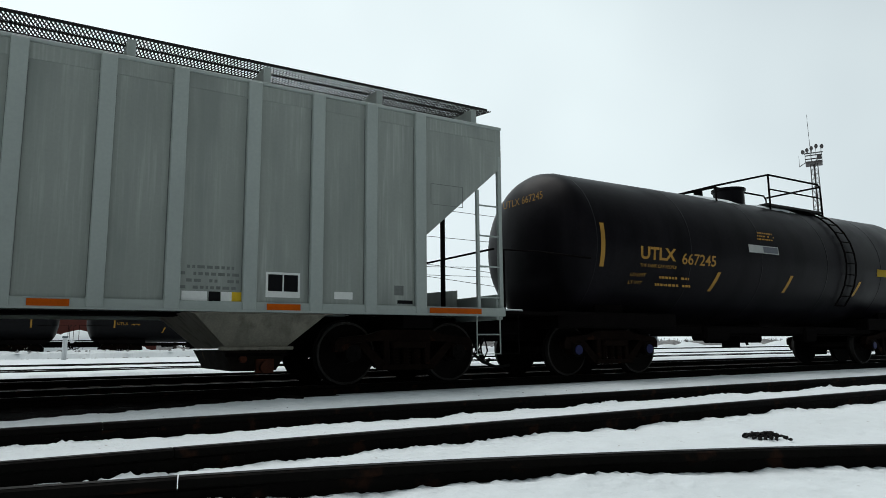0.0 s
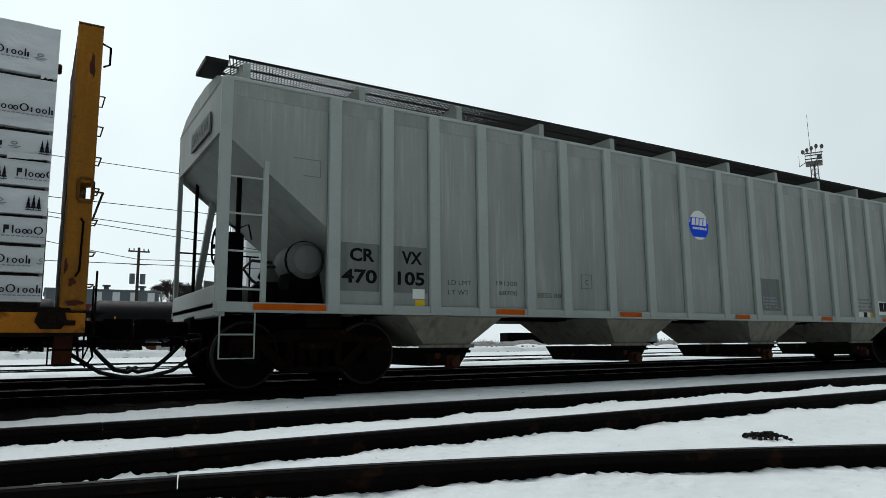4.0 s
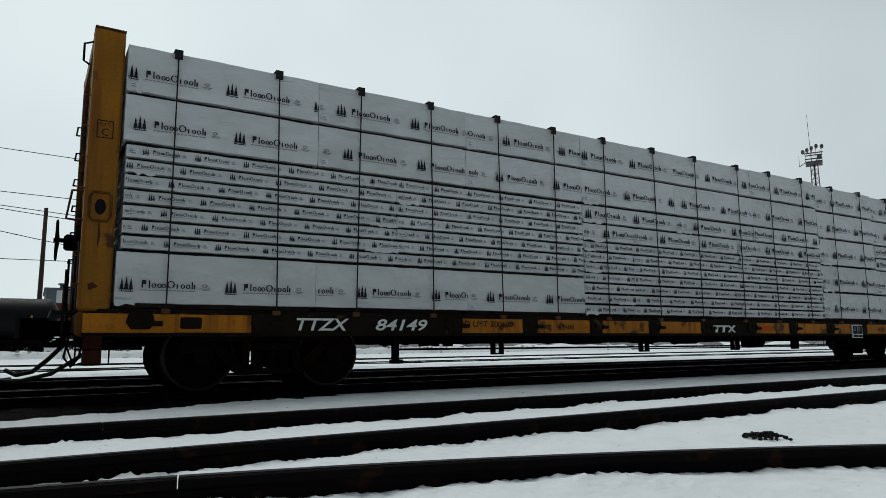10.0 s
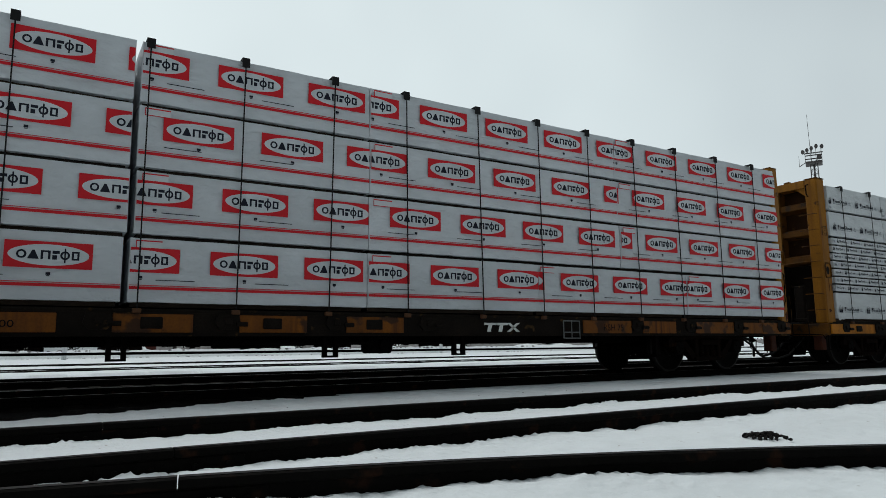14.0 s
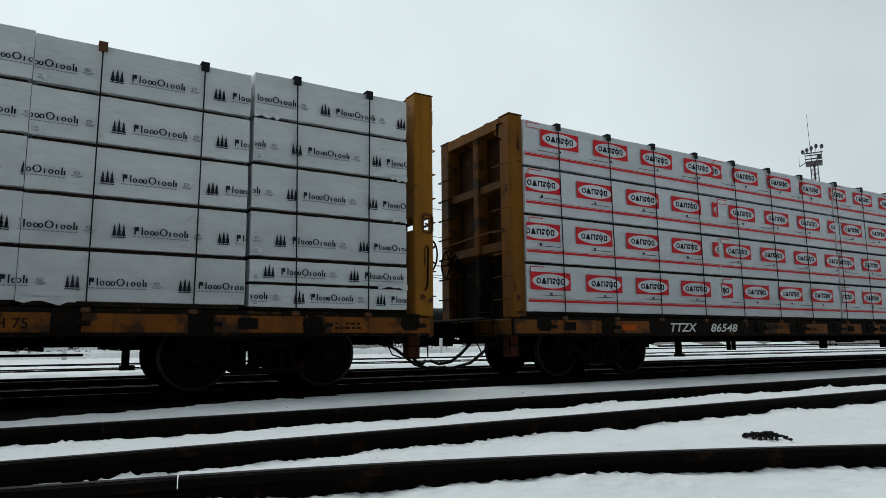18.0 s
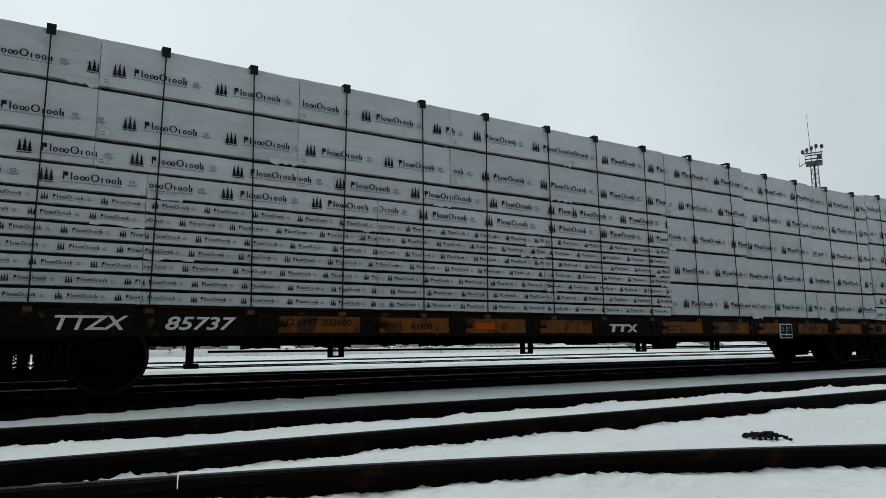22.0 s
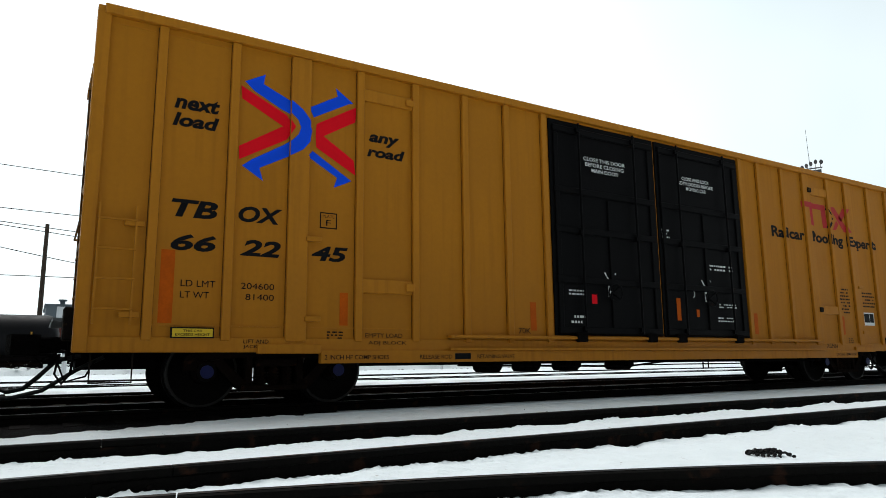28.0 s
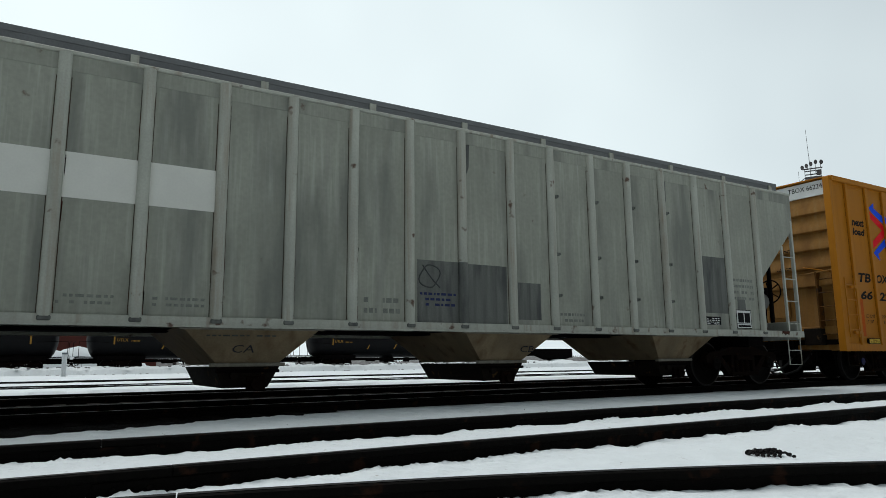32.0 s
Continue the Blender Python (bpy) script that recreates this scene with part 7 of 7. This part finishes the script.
def tracks():
    for y, gap in ((-5.06, 0.44), (-6.55, 0.63)):
        lab = "dark rusty rail half buried in snow"
        rail([(-40, y), (gap - 0.003, y)], 0.075, lab, "near rails")
        rail([(gap + 0.003, y), (15, y), (200, y + 0.4)], 0.075, lab, "near rails")
        joint(gap, y, 0.075)
    cx = [-30, -10, -3, 0, 0.52 - 0.003]
    rail([(x, c_rail(x)) for x in cx], 0.07, "dark rusty rail curving away through the snow", "near rails")
    rail([(x, c_rail(x)) for x in [0.52 + 0.003] + [0.8 + 0.3 * k for k in range(24)]], 0.07, "dark rusty rail curving away through the snow", "near rails")
    joint(0.52, c_rail(0.52), 0.07, math.atan(-0.17 - 0.095 * 0.52))
    for y in (-0.7525, 0.7525, 3.65, 5.15):
        rail([(-300, y), (400, y)], 0.0, "worn rail of the running track", "running rails")
    for y in (10.35, 11.85, 16.6, 18.1):
        rail([(-300, y), (400, y)], 0.0, "rail of a snowed-in siding", "siding rails")
    for y in (42.25, 43.75):
        rail([(-200, y), (260, y)], 0.0, "rail of a storage track", "siding rails")
    tie = G().box(-0.11, 0.11, -1.3, 1.3, -0.26, -0.115, 0.012).mesh("railway_tie", TIE)
    for yc in (0.0, 4.4):
        for i in range(60):
            ob = new("railway_tie", tie)
            tagged(ob, "dark creosoted wooden tie in black ballast", "tie", "ties of the running tracks", "structure")
            ob.location = (-8 + i * 0.53, yc, 0.0)
    # heap of dark stones breaking through the snow
    heap = tagged(new("stone_heap"), "small heap of dark rubble breaking through the snow", "rubble")
    heap.location = (3.98, -7.50, -0.03)
    rnd = random.Random(4)
    for i in range(64):
        r = rnd.choice((0.007, 0.010, 0.013, 0.017, 0.022))
        g = G().lathe([(-r * 0.6, 0), (-r * 0.4, r * 0.9), (r * 0.2, r), (r * 0.55, r * 0.55), (r * 0.6, 0)], 5, "z")
        g.v = [(a * rnd.uniform(0.6, 1.4), b * rnd.uniform(0.6, 1.4), c * rnd.uniform(0.6, 1.3)) for a, b, c in g.v]
        ob = part("stone", g, STONE, heap, "", False)
        a, d = rnd.uniform(0, 6.28), rnd.random() ** 0.6
        ob.location, ob.rotation_euler = (0.11 * d * math.cos(a), 0.15 * d * math.sin(a), 0.03 * (1 - d) ** 1.5 + 0.006), (rnd.random(), rnd.random(), rnd.random() * 6)
    crumbs = G()
    for i in range(340):
        x, y, r = rnd.uniform(0.3, 8), rnd.uniform(-9.3, -2.6), rnd.choice((0.003, 0.004, 0.005, 0.007, 0.012))
        if i % 2:
            y = rnd.choice((c_rail(x), -6.55, -5.06)) - abs(rnd.gauss(0.0, 0.22)) - 0.05
        crumbs.lathe([(-r * 0.5, 0), (0, r), (r * 0.6, 0)], 5, "z", (x, y, -0.05 if y < -4.6 else -0.1))
    tagged(new("stone_crumbs", crumbs.mesh("stone_crumbs", STONE)), "scattered dark stone crumbs on the snow", "rubble", kind="stuff")


# ---- the yard's far side ----
def far_side():
    # lattice light tower with a mast
    tw = tagged(new("light_tower"), "tall steel lattice floodlight tower with an antenna mast", "light tower")
    tw.location, tw.rotation_euler, tw.scale = (87.4, 38.4, 0), (0, 0, radians(-61)), (0.66, 0.66, 0.985)
    for i, (a, b) in enumerate(((-1, -1), (1, -1), (1, 1), (-1, 1))):
        part("leg", G().cyl((a * 1.1, b * 1.1, -0.2), (a * 0.62, b * 0.62, 24.4), 0.09, 8), STEEL, tw)
    br = G()
    for k in range(20):
        z0, z1 = k * 1.22, (k + 1) * 1.22
        w0, w1 = 1.1 - 0.48 * z0 / 24.4, 1.1 - 0.48 * z1 / 24.4
        for (a, b), (c, d) in (((-1, -1), (1, -1)), ((1, -1), (1, 1)), ((1, 1), (-1, 1)), ((-1, 1), (-1, -1))):
            br.cyl((a * w0, b * w0, z0), (c * w1, d * w1, z1), 0.045, 4).cyl((c * w0, d * w0, z0), (a * w1, b * w1, z1), 0.045, 4)
    part("lattice", br, STEEL, tw)
    part("ladder", G().box(-0.16, 0.16, -0.16, 0.16, 0, 24.4), STEEL, tw)
    part("platform", G().box(-1.5, 1.5, -1.5, 1.5, 24.2, 24.5), STEEL, tw)
    part("platform_rail", G().box(-1.5, 1.5, -1.52, -1.46, 25.2, 25.35).box(-1.5, -1.42, -1.5, -1.42, 24.5, 25.6).box(1.42, 1.5, -1.5, -1.42, 24.5, 25.6).box(-0.5, -0.42, -1.5, -1.42, 24.5, 25.6).box(0.42, 0.5, -1.5, -1.42, 24.5, 25.6).box(0.6, 1.4, -1.48, -1.42, 24.6, 25.2).box(-1.5, 1.5, 1.46, 1.52, 25.2, 25.35), STEEL, tw)
    part("lamp_frame", G().box(-1.7, 1.7, -1.6, -1.5, 25.5, 25.65), STEEL, tw)
    for k, (x, z) in enumerate(((-1.65, 25.9), (-0.95, 26.1), (-0.25, 26.3), (0.5, 26.5), (1.4, 26.4))):
        part("floodlight", G().cyl((x, -1.3, z), (x + (k - 2) * 0.1, -1.75, z - 0.1), 0.2, 14, 0.32).cyl((x, -1.4, z), (x, -1.5, 25.6), 0.05, 6), STEEL, tw)
    part("mast", G().cyl((-0.4, 0, 24.4), (-0.6, 0, 31.4), 0.06, 6, 0.03), STEEL, tw)
    part("side_arm", G().cyl((-1.5, 0, 24.6), (-2.7, 0, 24.1), 0.05, 6).cyl((-2.6, 0, 24.1), (-2.6, 0, 25.6), 0.03, 5), STEEL, tw)
    # tall white concrete elevator
    el = tagged(new("grain_elevator"), "tall white gabled elevator house beyond the parked tank cars", "building")
    el.location, el.scale = (20.75, 62.0, 0), (0.66, 1, 0.99)
    part("wall", G().prism([(-2.3, 0), (2.3, 0), (2.3, 17.0), (0.2, 18.6), (-2.3, 17.0)], 0, 7), FARWHITE, el)
    part("roof", G().prism([(-2.5, 16.95), (0.2, 18.75), (2.5, 16.95), (2.5, 17.12), (0.2, 18.95), (-2.5, 17.12)], -0.2, 7.2), FARGREY, el)
    w = part("window", G().box(-1.7, -1.0, -0.06, 0.05, 15.2, 16.0), FARGREY, el)
    part("pane", G().box(-1.62, -1.08, -0.08, -0.05, 15.3, 15.9), BLACKINK, w)
    part("vent", G().box(1.2, 1.5, -0.2, 0.05, 14.0, 16.2), FARGREY, el)
    part("lower_house", G().box(-2.2, 2.2, -3.2, 0, 0, 7.2), FARWHITE, el)
    part("stair_tower", G().box(-3.1, -2.4, -1.5, 0, 9.0, 12.5).box(-3.2, -2.3, -1.6, 0, 12.5, 12.7), FARWHITE, el)
    part("dark_opening", G().box(-0.6, 1.0, -3.26, -3.18, 5.2, 6.4), BLACKINK, el)
    part("sign", G().box(0.0, 0.9, -3.26, -3.18, 3.4, 4.3), FARWHITE, el)
    part("chute", G().cyl((-2.4, -3.3, 7.0), (-5.2, -3.4, 3.2), 0.12, 8).cyl((0.6, -3.3, 8.8), (-1.2, -3.3, 6.0), 0.08, 6).cyl((0.6, -3.3, 8.8), (1.6, -3.3, 6.0), 0.08, 6), FARGREY, el)
    part("flagpole", G().cyl((-6.0, -2.5, 9.0), (-6.0, -2.5, 17.6), 0.06, 6).box(-6.3, -5.9, -2.55, -2.45, 17.0, 17.6), FARGREY, el)
    # brick shed with a striped upper wall
    sh = tagged(new("brick_shed"), "long brick shed with a grey and white striped upper wall", "building")
    sh.location = (7.4, 84.5, 0)
    part("wall", G().box(-6.3, 6.5, 0, 14, -0.2, 6.0), BRICK, sh)
    part("upper_wall", G().box(-6.3, 6.5, 0.05, 14, 6.0, 7.75), FARGREY, sh)
    st = G().box(-0.42, 0.42, -0.02, 0.06, 6.1, 7.6).mesh("white_panel", FARWHITE)
    for i in range(6):
        part("white_panel", st, FARWHITE, sh).location = (5.55 - i * 2.06, 0, 0)
    part("roof", G().box(-6.5, 6.7, -0.2, 14.2, 7.75, 7.9), FARGREY, sh)
    for x in (-4.5, 0.5, 4.8):
        part("roof_vent", G().cyl((x, 3, 7.9), (x, 3, 8.5), 0.3, 10).cyl((x, 3, 8.5), (x, 3, 8.7), 0.5, 10), FARGREY, sh)
    # poles and wires
    for x, y, hgt, arms in ((0.3, 49.8, 11.4, 0), (9.4, 69.3, 11.4, 1)):
        p = tagged(new("utility_pole"), "weathered wooden utility pole" + (" with a crossarm and transformers" if arms else " carrying wires"), "utility pole", "poles in the yard")
        p.location = (x, y, 0)
        part("pole", G().cyl((0, 0, -0.3), (0, 0, hgt), 0.2, 10, 0.14), POLE, p)
        if arms:
            part("crossarm", G().box(-1.1, 1.1, -0.08, 0.08, hgt - 0.5, hgt - 0.35), POLE, p)
            for u in (-0.95, -0.5, 0.5, 0.95):
                part("insulator", G().cyl((u, 0, hgt - 0.35), (u, 0, hgt - 0.1), 0.06, 8), FARGREY, p)
            for u in (-0.55, 0.5):
                part("transformer", G().cyl((u, -0.1, hgt - 4.0), (u, -0.1, hgt - 2.9), 0.28, 12), FARGREY, p)
            part("lower_arm", G().box(-0.8, 0.8, -0.06, 0.06, hgt - 1.9, hgt - 1.8), POLE, p)
    for za, zb, sag in ((19.4, 16.5, 0.4), (15.1, 13.2, 0.4), (15.7, 8.8, 0.3), (16.4, 6.8, 0.3), (8.0, 9.1, 0.2)):
        a, b = Vector((-40, 60, za)), Vector((60, 60, zb))
        pts = [a.lerp(b, k / 16) - Vector((0, 0, sag * 4 * (k / 16) * (1 - k / 16) - sag)) for k in range(17)]
        tagged(new("overhead_wire", G().tube(pts, 0.035, 5).mesh("overhead_wire", WIRE)), "thin black overhead wire", "wire", "overhead wires")
    for a, b in (((-12, 50, 11.3), (9.4, 69.3, 10.1)), ((9.4, 69.3, 10.1), (60, 66, 11.5))):
        pts = [Vector(a).lerp(Vector(b), k / 12) - Vector((0, 0, 0.8 * (k / 12) * (1 - k / 12))) for k in range(13)]
        tagged(new("overhead_wire", G().tube(pts, 0.035, 5).mesh("overhead_wire", WIRE)), "thin black overhead wire", "wire", "overhead wires")
    # bare trees
    rnd = random.Random(11)

    def tree(x, y, hgt):
        ob = tagged(new("bare_tree"), "leafless winter tree with a fine rounded crown of twigs", "tree", "bare trees")
        ob.location = (x, y, -0.2)
        trunk, limbs, twigs = G(), G(), G()
        trunk.cyl((0, 0, 0), (0.1, 0, hgt * 0.35), 0.28, 8, 0.2)

        def grow(p, d, ln, r, lv):
            q = p + d * ln
            (limbs if lv < 2 else twigs).cyl(p, q, r, 5 if lv < 2 else 3, r * 0.6, False)
            if lv < 5:
                for k in range(4 if lv < 5 else 3):
                    nd = (d + Vector((rnd.uniform(-1, 1), rnd.uniform(-1, 1), rnd.uniform(-0.35, 0.5))) * 0.8).normalized()
                    grow(q, nd, ln * rnd.uniform(0.6, 0.8), max(r * 0.6, 0.028), lv + 1)
        for k in range(4):
            a = k * 1.57 + rnd.random()
            grow(Vector((0.1, 0, hgt * 0.33)), Vector((math.cos(a) * 0.6, math.sin(a) * 0.6, 1)).normalized(), hgt * 0.2, 0.14, 0)
        part("trunk", trunk, BARK, ob)
        part("limbs", limbs, BARK, ob)
        part("twigs", twigs, BARK, ob, "fine grey twigs", False)
    for x, y, hgt in ((18.6, 99, 12.5), (23.5, 101, 12.0), (28, 104, 11.0)):
        tree(x, y, hgt)
    for x in (-21.7, -5.65, 10.4, 26.45):
        tank_car(x, 43.0, False, "black tank car parked on a storage track", 7.2)
    # ploughed berm before the parked tank cars
    bx, br = np.arange(-22, 52, 0.22), (38.4, 39.0, 39.5, 40.0, 40.5, 41.0, 41.6)
    v = []
    for k, y in enumerate(br):
        for x in bx:
            h = (0.0, 0.30, 0.42, 0.46, 0.42, 0.32, 0.0)[k]
            z = -0.2 if k in (0, 6) else h - 0.06 + 0.14 * noise.noise((x * 0.5, y, 4)) + 0.10 * noise.noise((x * 1.7, y * 2, 9)) + 0.05 * noise.noise((x * 4, y * 5, 2))
            v.append((x, y + 0.2 * noise.noise((x * 0.4, k, 1)), z))
    m = len(bx)
    me = bpy.data.meshes.new("snow_berm")
    me.from_pydata(v, [], [(j * m + i, j * m + i + 1, (j + 1) * m + i + 1, (j + 1) * m + i) for j in range(6) for i in range(m - 1)])
    me.materials.append(SNOW)
    tagged(new("snow_berm", me), "ploughed bank of rough snow before the storage track", "snow", kind="structure")
    clods, mess = G(), random.Random(21)
    heaps = G()
    for x, y, r, h in ((1.6, 72, 2.4, 2.2), (4.3, 73, 2.8, 2.4), (8.5, 72, 2.4, 1.1), (-2.4, 74, 2.4, 1.2)):
        heaps.lathe([(-0.3, r * 1.3), (h * 0.5, r), (h * 0.9, r * 0.5), (h, 0)], 14, "z", (x, y, 0))
    heaps.v = [(a, b, c + 0.25 * noise.noise((a * 0.9, b * 0.9, c))) for a, b, c in heaps.v]
    tagged(new("snow_pile", heaps.mesh("snow_pile", SNOW)), "ploughed white snow piles before the brick shed", "snow", kind="stuff")
    for i in range(260):
        x, y, r = mess.uniform(-8, 40), mess.uniform(36.5, 40.5), mess.uniform(0.04, 0.16)
        clods.lathe([(-r * 0.4, 0), (-r * 0.2, r), (r * 0.3, r * 0.7), (r * 0.5, 0)], 6, "z", (x, y, -0.1 if y < 38.6 else 0.38))
    tagged(new("snow_clods", clods.mesh("snow_clods", DIRTYSNOW)), "grey clods of dirty snow and ballast", "snow", kind="stuff")
    # low clutter along the far tracks
    yard = random.Random(5)
    bank_me = G()
    for i in range(46):
        x, y, r = yard.uniform(20, 150), yard.uniform(70, 120), yard.uniform(1.0, 3.2)
        bank_me.lathe([(-0.2, r * 1.6), (r * 0.12, r * 1.3), (r * 0.3, r * 0.7), (r * 0.36, 0)], 12, "z", (x, y, -0.2))
    tagged(new("snow_heaps", bank_me.mesh("snow_heaps", SNOW)), "ploughed snow heaps along the far tracks", "snow", kind="stuff")
    mounds = G()
    for i in range(150):
        x, y, r = yard.uniform(-30, 230), yard.uniform(88, 135), yard.uniform(0.8, 3.4)
        n = 9
        q = [yard.uniform(0.75, 1.25) for k in range(n)]
        ringz = [(1.5, -0.3), (1.15, r * 0.16), (0.6, r * 0.36)]
        v = [(x + r * f * q[k] * math.cos(2 * math.pi * k / n), y + r * f * q[k] * math.sin(2 * math.pi * k / n), z * q[(k * 2) % n] if z > 0 else z) for f, z in ringz for k in range(n)] + [(x, y, r * 0.42)]
        f = [(j * n + k, j * n + (k + 1) % n, (j + 1) * n + (k + 1) % n, (j + 1) * n + k) for j in range(2) for k in range(n)] + [(2 * n + k, 2 * n + (k + 1) % n, 3 * n) for k in range(n)]
        mounds.add(v, f)
    tagged(new("ballast_mounds", mounds.mesh("ballast_mounds", DIRTYSNOW)), "grey mounds of snowy ballast along the far edge of the yard", "mound", kind="stuff")
    scrub = G()
    for i in range(2600):
        x, y = yard.uniform(-60, 260), 138 + yard.uniform(0, 30)
        top_at, base = yard.uniform(0.8, 2.4), Vector((x, y, -0.2))
        for k in range(3):
            scrub.cyl(base, (x + yard.uniform(-0.9, 0.9), y + yard.uniform(-0.5, 0.5), top_at * yard.uniform(0.6, 1.0)), 0.05, 3, 0.02, False)
    tagged(new("far_scrub", scrub.mesh("far_scrub", BARK)), "leafless scrub along the far edge of the yard", "scrub", kind="stuff")
    for i, (x, y, w, hgt) in enumerate(((96, 108, 18, 3.0), (130, 112, 16, 2.8))):
        b = tagged(new("rail_wagon"), "dark low freight wagon standing in the far yard", "wagon", "far wagons")
        b.location = (x, y, 0)
        part("body", G().box(-w / 2, w / 2, -1.4, 1.4, 0.9, hgt, 0.05), FARGREY if i % 2 else UNDER, b)
        part("underframe", G().box(-w / 2, w / 2, -0.4, 0.4, 0.5, 0.9), UNDER, b)
        for u in (-w * 0.36, w * 0.36):
            for w in (-0.9, 0.9):
                part("wheel_set", G().cyl((u + w, -0.8, 0.45), (u + w, 0.8, 0.45), 0.45, 14), UNDER, b)
    for x, y in ((1.5, 30.5), (26.0, 33.0), (46.0, 36.0)):
        m = tagged(new("marker_post"), "short white marker post in the snow", "post", "marker posts")
        m.location = (x, y, -0.2)
        part("post", G().cyl((0, 0, 0), (0, 0, 1.3), 0.12, 8), FARWHITE, m)
        part("cap", G().cyl((0, 0, 1.3), (0, 0, 1.4), 0.14, 8), FARGREY, m)


ground()
far_side()
tank_car(14.2, 0.0, True, "glossy black tank car with yellow lettering and top railings")
hopper_one()
load_one()
load_two()
load_three()
box_car()
hopper_two()
tracks()
snow_ridges()


def motions():
    times = [float(t) for t in range(0, 26)] + [26 + 0.5 * k for k in range(8)] + [30.0, 30.5, 31.0, 31.5, 32.0]
    for ob, x, y, z in MOVERS:
        walk(ob, [(t, pose(x + rolled(t), y, z)) for t in times])
    for ob, x in WHEELS:
        walk(ob, [(k * 4 / 30, pose(x, 0, 0.457, 0, math.degrees(rolled(k * 4 / 30) / 0.457), 0)) for k in range(241)])


motions()
